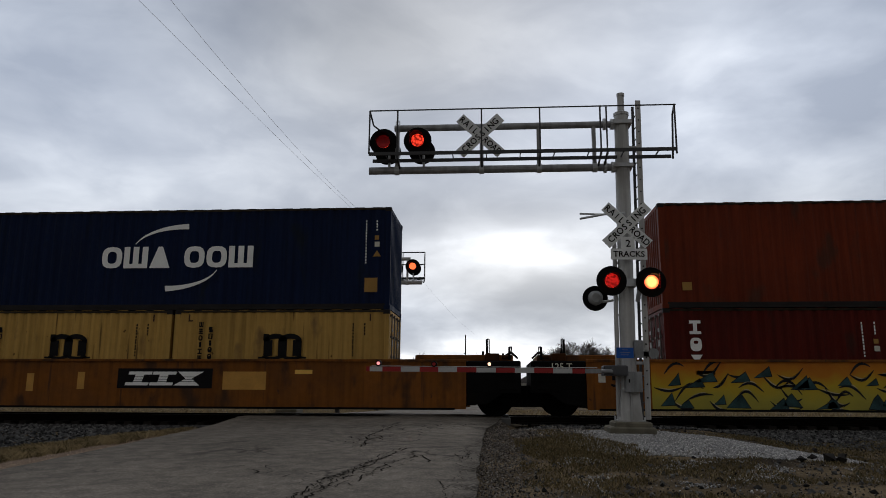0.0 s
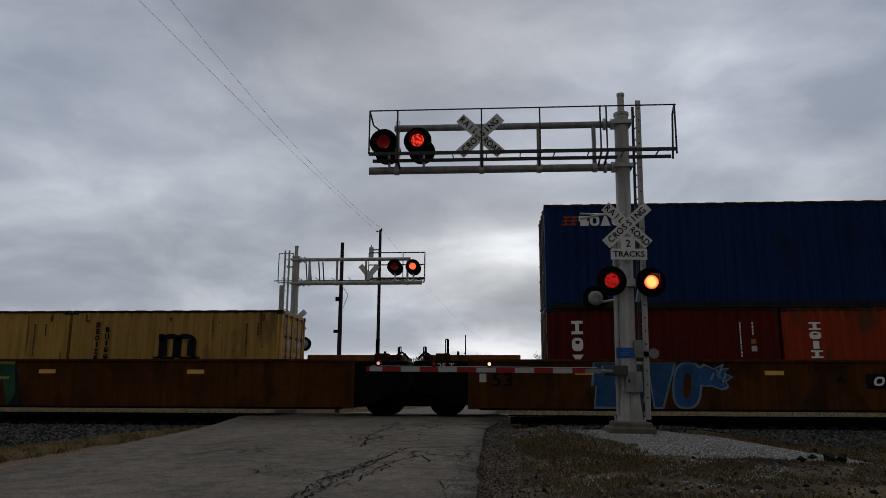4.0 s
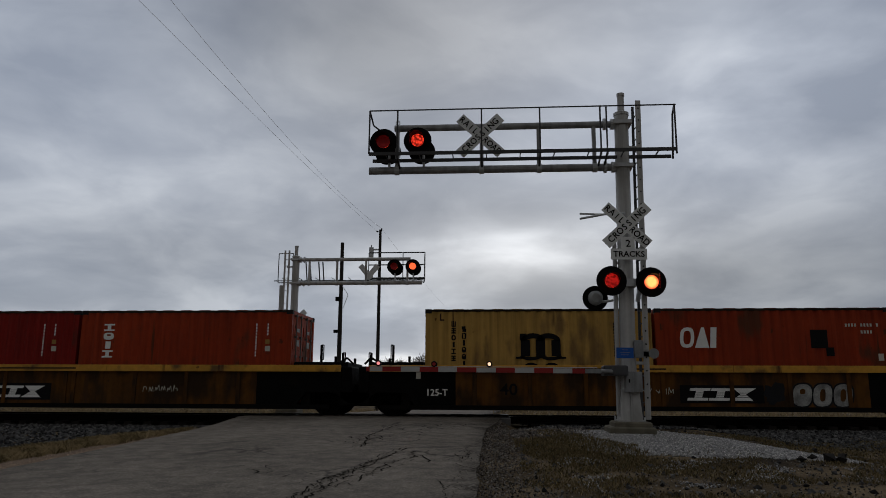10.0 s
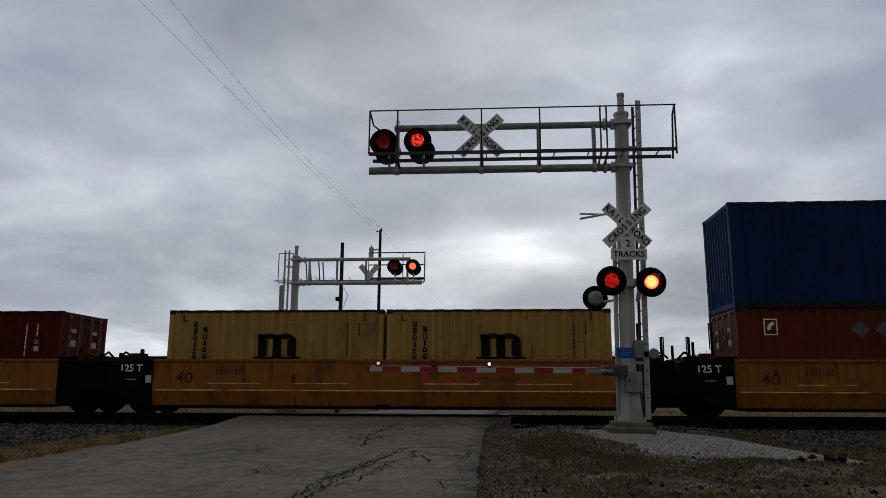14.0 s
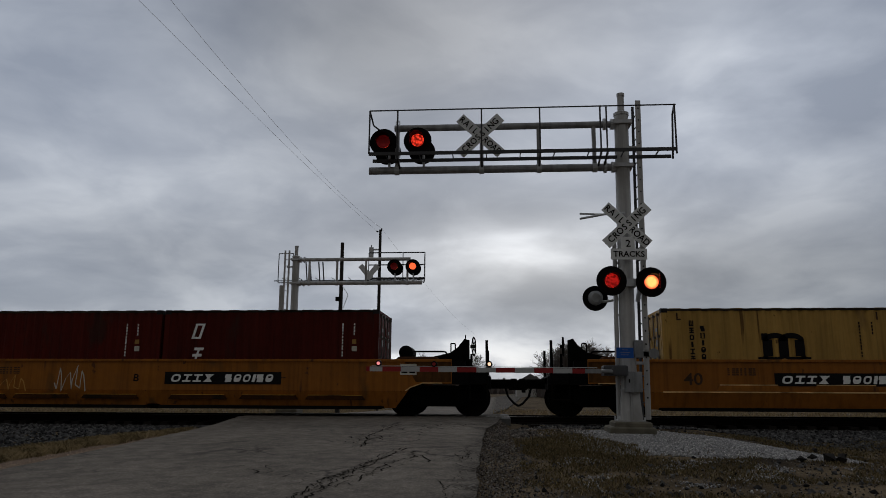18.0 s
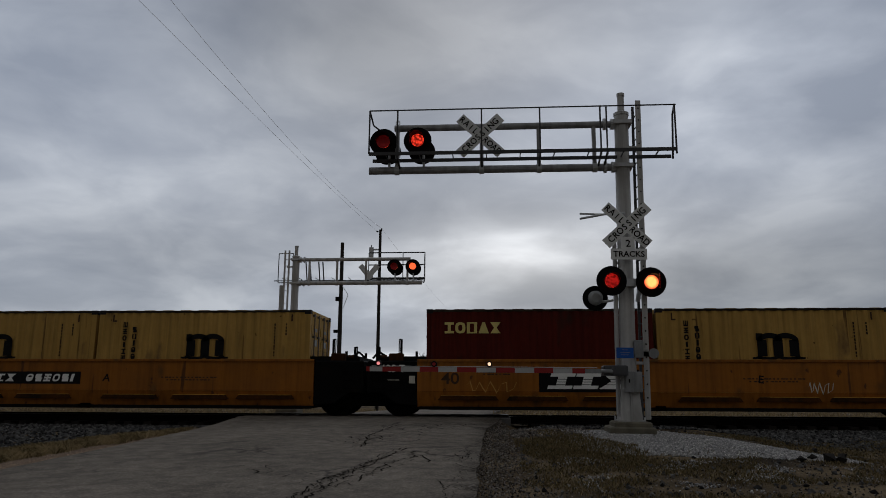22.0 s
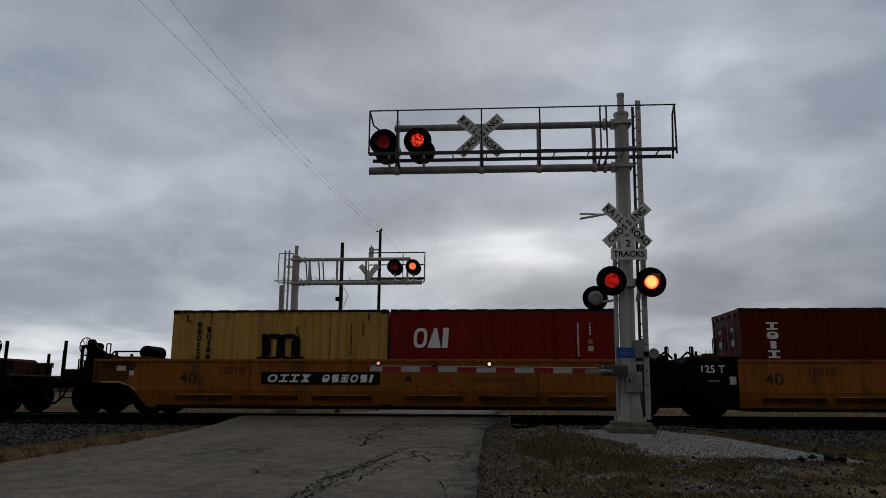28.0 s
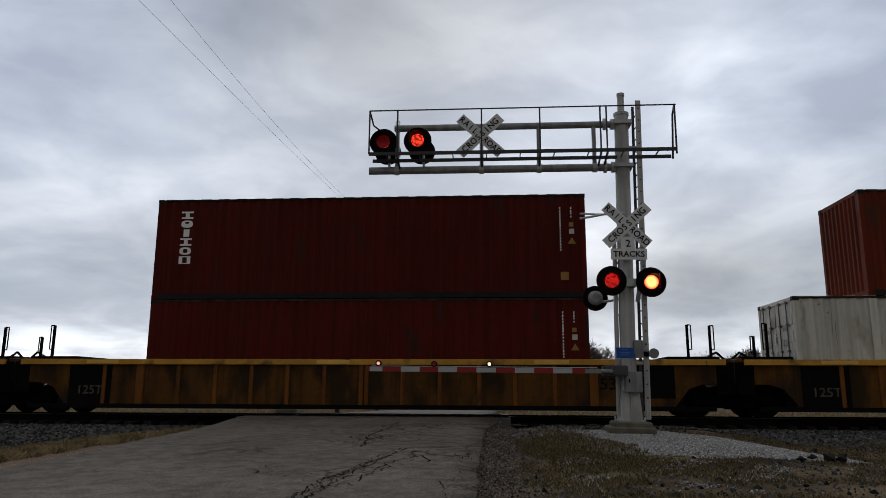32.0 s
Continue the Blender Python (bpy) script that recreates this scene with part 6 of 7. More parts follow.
def hand_brake(car, x, sx, yw=-0.9, turn=0.0):
    st = Build().cyl((x, yw - 0.02, 1.86), (x, yw + 0.12, 1.86), 0.115, 14).box(x - 0.10, x - 0.055, yw + 0.04, yw + 0.10, 1.05, 1.84).box(x + 0.055, x + 0.10, yw + 0.04, yw + 0.10, 1.05, 1.84)
    st.tube([(x - sx * 0.22, yw + 0.06, 1.05), (x - sx * 0.22, yw + 0.06, 1.95), (x - sx * 0.34, yw + 0.06, 1.95), (x - sx * 0.34, yw + 0.06, 1.45), (x - sx * 0.22, yw + 0.06, 1.45)], 0.018, 6)
    part("brake_stand", st.box(x - 0.16, x + 0.16, yw + 0.03, yw + 0.11, 1.42, 1.47), "soot", car, "dark hand brake stand")
    hub = Matrix.Translation((x + sx * 0.3 * math.sin(turn), yw - 0.09, 1.86)) @ Matrix.Rotation(turn, 4, "Z")
    bw = part("brake_wheel", Build().torus((0, 0, 0), 0.25, 0.016, n=22), "soot", car, "spoked hand brake wheel", hub)
    sp = Build()
    for i in range(8):
        a = TAU * i / 8
        sp.cyl((0, 0, 0), (0.25 * math.cos(a), 0, 0.25 * math.sin(a)), 0.010, 5)
    part("spokes", sp.cyl((0, -0.03, 0), (0, 0.09, 0), 0.05, 10), "soot", bw)


def report_panel(car, x0, x1, z0, z1, y, kind):
    p = part("name_panel", Build().box(x0, x1, y - 0.006, y - 0.002, z0, z1), "blackp", car, "black panel with pale letter marks")
    b = Build()
    w, h = x1 - x0, z1 - z0
    if kind == "number":
        glyph_parts("panel_mark", "white", p, y - 0.006, x0 + 0.05 * w, z0 + 0.19 * h, 0.38 * w, 0.62 * h, "ottx", 0.20, 0.26, 0.22)
        digits = {0: "sroisr", 1: "rsbosi", 2: "sbrrso"}[int(abs(x0 * 100)) % 3]
        glyph_parts("panel_mark", "white", p, y - 0.006, x0 + 0.51 * w, z0 + 0.19 * h, 0.43 * w, 0.62 * h, digits, 0.22, 0.26, 0.24)
        return
    else:
        glyph_parts("panel_mark", "white", p, y - 0.006, x0 + 0.08 * w, z0 + 0.14 * h, 0.80 * w, 0.70 * h, "ttx", 0.04, 0.30, 0.34)
        for i in range(3):
            b.box(x0 + 0.16 * w, x0 + 0.84 * w, y - 0.0125, y - 0.0105, z0 + (0.32 + 0.12 * i) * h, z0 + (0.345 + 0.12 * i) * h)
    part("panel_lines", b, "blackp", p)


def red_logo(car, x0, z0, y, mat="redp"):
    b = Build()
    glyph_parts("logo_block", mat, car, y - 0.004, x0, z0, 1.24, 0.56, "tt", 0.12, 0.0, 0.30)
    a = x0 + 1.24
    b.prism([(a, z0), (a + 0.18, z0), (a + 0.62, z0 + 0.56), (a + 0.44, z0 + 0.56)], y - 0.008, y - 0.004)
    b.prism([(a + 0.44, z0), (a + 0.62, z0), (a + 0.18, z0 + 0.56), (a, z0 + 0.56)], y - 0.010, y - 0.005)
    part("logo", b, mat, car, "large red crossed-bar logo")


def well_car(kind, s, left, right, label):
    """One unit of an articulated well car; ends are 'a' (shared truck) or 'c' (coupler)."""
    half, half_c, zt, art, cpl = HALF[kind]
    car = thing("well_car", label, "railroad car", (0, YT, 0), "well cars of the train")
    body = "gold_dark" if kind == "a53" and s < 220 else BODY[kind]
    y = 1.49
    z0 = 0.20
    hl, hr = (half if e == "a" else half_c for e in (left, right))
    arch_l, arch_r = (left == "c" or kind == "r53"), (right == "c" or kind == "r53")
    xa = half - 1.35 if kind == "r53" else half - 0.05
    if kind == "n40":
        xa = 6.6

    def side(b):
        """The side plate: a long plate with its ends cut up over the trucks."""
        bot = []
        if arch_l:
            bot += [(-hl, 0.86), (-xa - 0.75, 0.86), (-xa - 0.40, 0.74), (-xa, z0 + 0.04)]
        else:
            bot += [(-hl, z0)]
        if arch_r:
            bot += [(xa, z0 + 0.04), (xa + 0.40, 0.74), (xa + 0.75, 0.86), (hr, 0.86)]
        else:
            bot += [(hr, z0)]
        if not bend:
            return b.prism(bot + [(hr, zt), (-hl, zt)], -0.012, 0.03)
        e1 = [(-hl, 0.86), (-xa - 0.75, 0.86), (-xa - 0.40, 0.74), (-xa - 0.336, 0.66)] if arch_l else [(-hl, 0.66)]
        e2 = [(xa + 0.336, 0.66), (xa + 0.40, 0.74), (xa + 0.75, 0.86), (hr, 0.86)] if arch_r else [(hr, 0.66)]
        b.prism(e1 + e2 + [(hr, zt), (-hl, zt)], -0.012, 0.03)
        a0, a1 = (-xa - 0.336, -xa) if arch_l else (-hl, -hl)
        c0, c1 = (xa + 0.336, xa) if arch_r else (hr, hr)
        v = [(a0, 0.655), (c0, 0.655), (c1, z0 + 0.02), (a1, z0 + 0.02)]
        k = [0, 0, bend, bend]
        b.add([(p[0], -0.012 + q, p[1]) for p, q in zip(v, k)] + [(p[0], 0.025 + q, p[1]) for p, q in zip(v, k)], [(0, 1, 2, 3), (7, 6, 5, 4), (0, 4, 5, 1), (1, 5, 6, 2), (2, 6, 7, 3), (3, 7, 4, 0)])
    bend = 0.14 if kind == "n40" else 0.0
    pan_key = ("well_side", kind, left, right)
    inner = {"o40": 0.06, "r53": 0.05}.get(kind, 0.0)
    for sy in (-1, 1):
        m = Matrix.Translation((0, sy * (y - inner), 0))
        if kind == "o40":
            ga, gb = (5.25 if e == "a" else 5.92 for e in (left, right))
            part("side_plate", shape((*pan_key, "mid"), lambda b: b.prism([(-ga, z0), (gb, z0), (gb, zt), (-ga, zt)], -0.012, 0.03)), body, car, at=m)
            part("end_plate", shape((*pan_key, "l"), lambda b: b.prism([(-hl, 0.62), (-6.6, 0.62), (-6.3, z0 + 0.05), (-ga, z0), (-ga, zt), (-hl, zt)], -0.012, 0.03)), "black", car, at=m)
            part("end_plate", shape((*pan_key, "r"), lambda b: b.prism([(gb, z0), (6.3, z0 + 0.05), (6.6, 0.62), (hr, 0.62), (hr, zt), (gb, zt)], -0.012, 0.03)), "black", car, at=m)
        else:
            part("side_plate", shape(pan_key, side), body, car, at=m if sy < 0 or not bend else m @ Matrix.Diagonal((1, -1, 1, 1)))
    # top and bottom sills
    sill_z = {"o40": (zt - 0.17, zt), "r53": (zt - 0.14, zt), "n40": (zt - 0.06, zt), "a53": (zt - 0.06, zt)}[kind]
    for sy in (-1, 1):
        part("top_sill", shape(("top_sill", kind, hl, hr), lambda b: b.cbox(-hl, hr, -0.06, 0.03, sill_z[0], sill_z[1] + 0.004, 0.008)), "sill" if kind in ("o40", "r53") else body, car, at=(0, sy * y - 0.0 if sy < 0 else sy * y + 0.03, 0))
        part("bottom_sill", shape(("bottom_sill", kind), lambda b: b.box(-half + 0.3, half - 0.3, -0.03, 0.03, z0 - 0.02, z0 + (0.10 if kind in ("o40", "r53") else 0.035))), "black", car, at=(0, sy * (y + 0.005 - bend), 0))
    fl = min(half, 6.35) if kind != "r53" and kind != "a53" else 8.1
    part("well_floor", shape(("well_floor", fl), lambda b: [b.box(x - 0.15, x + 0.15, -1.44, 1.44, 0.205, 0.262) for x in np.linspace(-fl + 0.2, fl - 0.2, 7)] and b.box(-fl, fl, -1.40, -1.20, 0.205, 0.262).box(-fl, fl, 1.20, 1.40, 0.205, 0.262)), "soot", car)
    # ribs, ledges and markings on the side that the road sees, and their twins on the other
    if kind in ("o40", "r53"):
        xs = [-4.75, -3.3, -1.85, -0.12, 0.12, 1.85, 3.3, 4.75] if kind == "o40" else [-7.1, -6.09, -5.02, -3.99, -2.99, -2.0, -0.99, 0.0, 0.15, 1.12, 2.11, 3.15, 4.09, 5.12, 6.13, 7.1]
        for i, x in enumerate(xs):
            wide = 0.11 if (kind == "r53" and i in (1, 14)) else 0.055
            for sy in (-1, 1):
                part("side_post", shape(("side_post", kind, wide), lambda b: b.cbox(-wide, wide, -0.05, 0.0, z0, zt - 0.14, 0.01)), body if kind == "o40" else "gold", car, at=Matrix.Translation((x, sy * (y - inner + 0.0), 0)) @ Matrix.Rotation(0 if sy < 0 else math.pi, 4, "Z"))
    if kind == "n40":
        early = s > -30
        lo_z, hi_z, reach = (0.70, 0.835, 0.035) if early else (0.43, 0.54, 0.055)
        for x0 in (-4.85, -2.45, 1.05, 3.45) if early else (-5.75, -3.95, -2.0, 0.45, 2.4, 4.2):
            lg = part("ledge", shape(("ledge", early), lambda b: b.prism([(0, lo_z), (1.60, lo_z), (1.52, hi_z), (0.08, hi_z)], -y - reach, -y + 0.02)), body if early else "gold_grime", car, at=(x0, 0, 0))
            part("ledge_edge", shape(("ledge_edge", early), lambda b: b.box(0.08, 1.52, -y - reach - 0.004, -y + 0.0, hi_z, hi_z + (0.026 if early else 0.014))), "wornedge" if early else "sill", lg, "worn pale edge")
        if early:
            part("flange", shape(("flange", kind), lambda b: b.box(-6.2, 6.2, -y - 0.03, -y, 0.650, 0.682)), "wornedge", car, "worn pale flange line")
        part("lower_sill", shape(("lower_sill", kind), lambda b: b.cbox(-6.25, 6.25, -y - 0.01, -y + 0.13, 0.19, 0.27, 0.01)), "black", car)
        for on, q, h in ((arch_l, -1, hl), (arch_r, 1, hr)):
            if on:
                path = [(q * (h - 0.25), 0.87), (q * (xa + 0.74), 0.87), (q * (xa + 0.42), 0.76), (q * (xa + 0.28), 0.668)]
                lip = Build()
                for (a, c), (d2, e2) in zip(path, path[1:]):
                    lip.cyl((a, -y - 0.02, c), (d2, -y - 0.02, e2), 0.016, 6)
                part("arch_lip", lip, "wornedge", car, "pale worn lip over the truck")
        for x in (-5.2, -4.2, 4.2, 5.2) if early else (-5.0, 5.0):
            part("step", shape("side_step", lambda b: b.box(-0.16, 0.16, -y - 0.05, -y + 0.14, 0.20, 0.235).box(-0.11, 0.11, -y - 0.05, -y + 0.13, 0.275, 0.305).box(-0.15, -0.12, -y - 0.04, -y + 0.12, 0.23, 0.28).box(0.12, 0.15, -y - 0.04, -y + 0.12, 0.23, 0.28)), "gold" if not early else "wornedge", car)
    # end structures
    for e, sx, h in ((left, -1, hl), (right, 1, hr)):
        xa2 = art if e == "a" else cpl
        b = Build()
        b.cbox(min(sx * (fl + 0.1), sx * (fl + 0.35)), max(sx * (fl + 0.1), sx * (fl + 0.35)), -1.35, 1.35, 0.3, zt - 0.05, 0.02)
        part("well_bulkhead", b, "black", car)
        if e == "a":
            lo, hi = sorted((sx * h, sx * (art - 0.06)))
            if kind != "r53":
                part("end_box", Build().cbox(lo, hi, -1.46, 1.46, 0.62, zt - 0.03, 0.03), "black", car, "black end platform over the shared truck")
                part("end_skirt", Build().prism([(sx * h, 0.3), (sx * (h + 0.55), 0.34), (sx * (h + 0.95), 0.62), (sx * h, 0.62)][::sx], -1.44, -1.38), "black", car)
            else:
                part("end_box", Build().cbox(lo, hi, -1.40, 1.40, 0.86, zt + 0.04, 0.03), "gold_old", car, "ochre end platform over the shared truck")
                part("end_cover", Build().cbox(min(sx * (art - 0.48), sx * (art - 0.02)), max(sx * (art - 0.48), sx * (art - 0.02)), -1.455, -1.40, 0.60, zt - 0.06, 0.01), "soot", car, "sooty black joint cover")
            part("end_deck", Build().cbox(min(sx * (h - 1.4), sx * (art - 0.25)), max(sx * (h - 1.4), sx * (art - 0.25)), -1.1, 1.1, zt - 0.02, zt + (0.14 if kind == "a53" else 0.10), 0.02), "black" if kind != "a53" else "gold", car)
            if kind in ("n40", "a53"):
                part("valve_box", Build().cbox(min(sx * (art - 1.0), sx * (art - 0.62)), max(sx * (art - 1.0), sx * (art - 0.62)), -1.32, -1.0, zt - 0.02, zt + 0.17, 0.02).cyl((sx * (art - 0.55), -1.2, zt + 0.08), (sx * (art - 0.30), -1.2, zt + 0.08), 0.05, 10), "gold_grime", car, "grimy valve box")
                for q in range(3):
                    part("end_rung", Build().tube([(sx * (art - 0.62), -1.46, 0.72 + 0.22 * q), (sx * (art - 0.62), -1.53, 0.72 + 0.22 * q), (sx * (art - 0.22), -1.53, 0.72 + 0.22 * q), (sx * (art - 0.22), -1.46, 0.72 + 0.22 * q)], 0.013, 6), "soot", car)
            part("hose", Build().tube([(sx * (art - 0.5), -0.9, zt + 0.1), (sx * (art - 0.3), -0.95, zt + 0.22), (sx * (art - 0.12), -0.95, zt + 0.05)], 0.03, 6), "soot", car)
            for dx, yy, hh, lp in (((0.52, -1.25, 0.90, 0.10), (1.10, -1.25, 0.92, 0.10)) if sx > 0 else ((0.59, -1.25, 0.62, 0.08), (0.93, -1.25, 0.95, 0.10))) if kind == "r53" else ((0.35, -1.25, 0.34, 0.06), (0.95, -1.25, 0.55, 0.06), (0.5, 1.2, 0.30, 0.0), (1.1, 1.2, 0.36, 0.0)):
                grab_post(car, sx * (art - dx), yy, zt, hh * (0.5 if kind == "n40" and (sx, round(s)) in ((-1, 27), (1, 12)) else 1.75 if kind == "n40" and s > -30 else 1.0), lp * sx)
        else:
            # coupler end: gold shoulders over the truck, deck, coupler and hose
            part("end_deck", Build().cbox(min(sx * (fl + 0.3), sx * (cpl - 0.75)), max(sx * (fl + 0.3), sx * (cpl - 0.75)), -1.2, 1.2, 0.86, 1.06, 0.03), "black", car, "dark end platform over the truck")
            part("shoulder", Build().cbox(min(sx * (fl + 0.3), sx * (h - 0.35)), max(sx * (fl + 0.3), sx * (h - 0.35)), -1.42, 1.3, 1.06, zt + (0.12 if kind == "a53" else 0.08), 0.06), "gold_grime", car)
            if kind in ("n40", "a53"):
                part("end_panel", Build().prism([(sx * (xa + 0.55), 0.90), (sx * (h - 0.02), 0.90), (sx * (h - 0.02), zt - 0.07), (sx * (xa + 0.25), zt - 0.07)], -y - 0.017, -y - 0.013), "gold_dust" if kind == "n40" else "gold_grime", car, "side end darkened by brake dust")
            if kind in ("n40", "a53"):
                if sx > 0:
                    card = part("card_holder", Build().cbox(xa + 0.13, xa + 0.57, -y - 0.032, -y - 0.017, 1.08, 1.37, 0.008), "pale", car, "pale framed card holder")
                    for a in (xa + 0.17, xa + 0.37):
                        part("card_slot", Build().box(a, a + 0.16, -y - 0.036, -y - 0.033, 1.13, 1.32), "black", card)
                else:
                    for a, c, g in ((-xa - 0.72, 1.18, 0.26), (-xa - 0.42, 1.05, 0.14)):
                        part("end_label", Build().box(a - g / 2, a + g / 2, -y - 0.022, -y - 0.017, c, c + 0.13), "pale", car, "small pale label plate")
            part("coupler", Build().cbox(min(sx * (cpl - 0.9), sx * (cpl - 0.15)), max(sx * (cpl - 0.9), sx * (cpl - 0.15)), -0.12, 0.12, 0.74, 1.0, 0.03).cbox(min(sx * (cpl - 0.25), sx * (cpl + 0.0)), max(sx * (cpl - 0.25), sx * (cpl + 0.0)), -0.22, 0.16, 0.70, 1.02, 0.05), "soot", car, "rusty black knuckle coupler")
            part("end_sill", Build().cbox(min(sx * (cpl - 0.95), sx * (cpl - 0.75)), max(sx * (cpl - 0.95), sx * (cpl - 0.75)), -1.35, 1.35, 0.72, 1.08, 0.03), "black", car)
            part("air_hose", Build().tube([(sx * (cpl - 0.36), -0.3, 0.78), (sx * (cpl - 0.28), -0.32, 0.52), (sx * (cpl - 0.12), -0.32, 0.34), (sx * cpl, -0.3, 0.27)], 0.032, 6), "hood", car)
            part("end_step", Build().cbox(min(sx * (h - 0.3), sx * (cpl - 0.8)), max(sx * (h - 0.3), sx * (cpl - 0.8)), -1.46, -1.15, 0.84, 1.22, 0.04).box(min(sx * (h - 0.1), sx * (h + 0.35)), max(sx * (h - 0.1), sx * (h + 0.35)), -1.44, -0.9, 1.2, 1.46), "black", car, "dark end sill step")
            part("step_ladder", Build().tube([(sx * (cpl - 0.85), -1.45, 1.5), (sx * (cpl - 0.85), -1.45, 0.45), (sx * (cpl - 1.3), -1.45, 0.45), (sx * (cpl - 1.3), -1.45, 1.5)], 0.02, 6).tube([(sx * (cpl - 0.85), -1.45, 0.85), (sx * (cpl - 1.3), -1.45, 0.85)], 0.02, 6), "soot", car)
            part("air_tank", (Build().cyl((sx * (cpl - 3.05), -1.15, zt + 0.20), (sx * (cpl - 3.05), -0.3, zt + 0.20), 0.19, 18).cyl((sx * (cpl - 3.05), -1.21, zt + 0.20), (sx * (cpl - 3.05), -1.15, zt + 0.20), 0.12, 18, 0.19) if kind == "n40" else Build().cyl((sx * (cpl - 3.0), -0.6, zt + 0.16), (sx * (cpl - 2.3), -0.6, zt + 0.16), 0.19, 14)), "soot", car, "dark air brake reservoir")
            part("brake_pipe", Build().tube([(sx * (cpl - 2.9), -0.9, zt + 0.24), (sx * (cpl - 2.0), -0.9, zt + 0.24), (sx * (cpl - 1.9), -0.9, zt + 0.12), (sx * (cpl - 1.7), -0.8, 1.1)], 0.025, 6), "soot", car)
            for dx, yy, hh in ((0.85, -1.4, 0.92), (1.35, -1.4, 0.80), (0.85, 1.35, 0.80), (1.35, 1.35, 0.7)):
                grab_post(car, sx * (cpl - dx), yy, 1.08, hh)
            if kind == "n40" or (kind == "a53" and sx < 0):
                part("end_brace", Build().prism([(sx * (cpl - 1.32), 1.05), (sx * (cpl - 1.32), 2.02), (sx * (cpl - 1.46), 2.06), (sx * (cpl - 1.60), 1.86), (sx * (cpl - 1.85), 1.68), (sx * (cpl - 2.3), 1.58), (sx * (cpl - 2.75), 1.52), (sx * (cpl - 2.75), 1.05)], -1.15, -1.0), "soot", car, "dark curved end brace")
                hand_brake(car, sx * (cpl - 1.50), sx, turn=radians(80))
            elif kind != "a53":
                hand_brake(car, sx * (cpl - 1.55), sx)
        if e == "a" and sx < 0:
            truck(car, -art, s)
        elif e == "c":
            truck(car, sx * art, s)
    WELLS.append((car, s))
    # stencils
    yy = -y - 0.014
    if kind == "n40":
        writing("stencil", "40", -5.42, yy, 0.98, 0.42, "brownp", car, 0, 1.15)
        for x, w, z in [(2.1, 1.5, 0.99), (2.25, 1.2, 0.92)] + [(-4.55, 0.7, 1.24 - i * 0.05) for i in range(4)]:
            part("data_line", shape(("data_line", w), lambda b: [b.box(k, k + 0.05 + 0.02 * (int(k * 50) % 3), -0.004, 0, 0, 0.030) for k in np.arange(0, w, 0.105)]), "brownp", car, at=(x, yy + 0.002, z))
        if left == "a":
            writing("stencil", "125 T", -6.95, -1.478, 1.24, 0.27, "white", car, 0, 1.0)
            part("label_plate", Build().box(-6.52, -6.36, -1.475, -1.470, 0.86, 1.06), "pale", car)
            part("load_line", shape("load_line", lambda b: b.box(0, 0.34, -0.004, 0, 0, 0.018)), "pale", car, at=(-7.12, -1.474, 0.94))
    elif kind == "a53":
        writing("stencil", "53", -7.3, yy, 0.95, 0.50, "blackp", car, 0, 1.2)
        for x in (-5.4, -0.6, 3.6):
            part("reflector", Build().box(x, x + 0.48, yy - 0.002, yy + 0.004, 1.10, 1.21), "reflector", car)
        part("label_plate", Build().box(-7.9, -7.72, yy - 0.002, yy + 0.004, 0.90, 1.12), "pale", car)
        writing("stencil", "125 T", -8.85, -1.478, 1.30, 0.24, "pale", car, 0, 1.0) if left == "a" else None
    elif kind == "o40":
        writing("stencil", "40", {6: 0.9, 10: 0.9}.get(len(WELLS) - 1, -3.85), yy + 0.05, 0.70, 0.42, "blackp", car, 0, 1.1)
        if left == "a":
            writing("stencil", "125-T", -5.75, yy + 0.05, 0.62, 0.24, "white", car, 0, 1.0)
        part("label_plate", Build().box(-6.3, -6.18, yy + 0.046, yy + 0.05, 0.98, 1.15), "pale", car)
        part("sill_writing", Build().box(-3.4, 0.2, -y - 0.066, -y - 0.062, zt - 0.11, zt - 0.07), "brownp", car)
    else:
        writing("stencil", "53", 6.5, yy + 0.04, 0.85, 0.42, "blackp", car, 0, 1.1)
        part("dark_panel", Build().box(-8.1, -6.9, -y + 0.026, -y + 0.034, 0.30, zt - 0.16), "black", car, "black painted side panel")
        part("dark_panel", Build().box(7.0, 8.2, -y + 0.026, -y + 0.034, 0.50, zt - 0.16), "black", car, "black painted side panel")
        writing("stencil", "125T", -7.5, -y + 0.020, 0.66, 0.32, "faint", car, 0, 1.1)
        for x in (-7.6, -1.2, 4.6):
            part("reflector", Build().box(x, x + 0.9, -y - 0.066, -y - 0.061, zt - 0.12, zt - 0.02), "reflector", car)
    return car


# ---- the train, from its head to its tail: places along it at half time ----
S = [249.13, 229.59, 210.22, 186.46, 167.03, 147.65, 125.37, 109.50, 93.74, 77.87, 62.12, 42.29, 26.85, 11.52, -3.92, -19.40,
     -39.16, -54.57, -70.01, -85.47, -100.86, -120.63, -136.09, -151.51, -166.98, -182.39, -204.07, -223.53, -243.00, -262.47]
ENDS = ["aa", "aa", "ca", "ac", "aa", "ca", "ac", "aa", "aa", "aa", "ca", "ac", "aa", "aa", "aa", "ca", "ac", "aa", "aa", "aa", "ca",
        "ac", "aa", "aa", "aa", "ca", "ac", "aa", "aa", "aa"]
KINDS = ["a53"] * 6 + ["o40"] * 5 + ["n40"] * 15 + ["r53"] * 4
NAMED = {"a53": "grimy ochre 53-foot well car with smooth graffitied sides", "o40": "faded brown 40-foot well car with ribbed sides and yellow sill",
         "n40": "yellow ochre 40-foot well car with smooth sides", "r53": "dirty ochre 53-foot well car with ribbed sides"}
CARS = [well_car(k, s, e[0], e[1], NAMED[k]) for k, s, e in zip(KINDS, S, ENDS)]

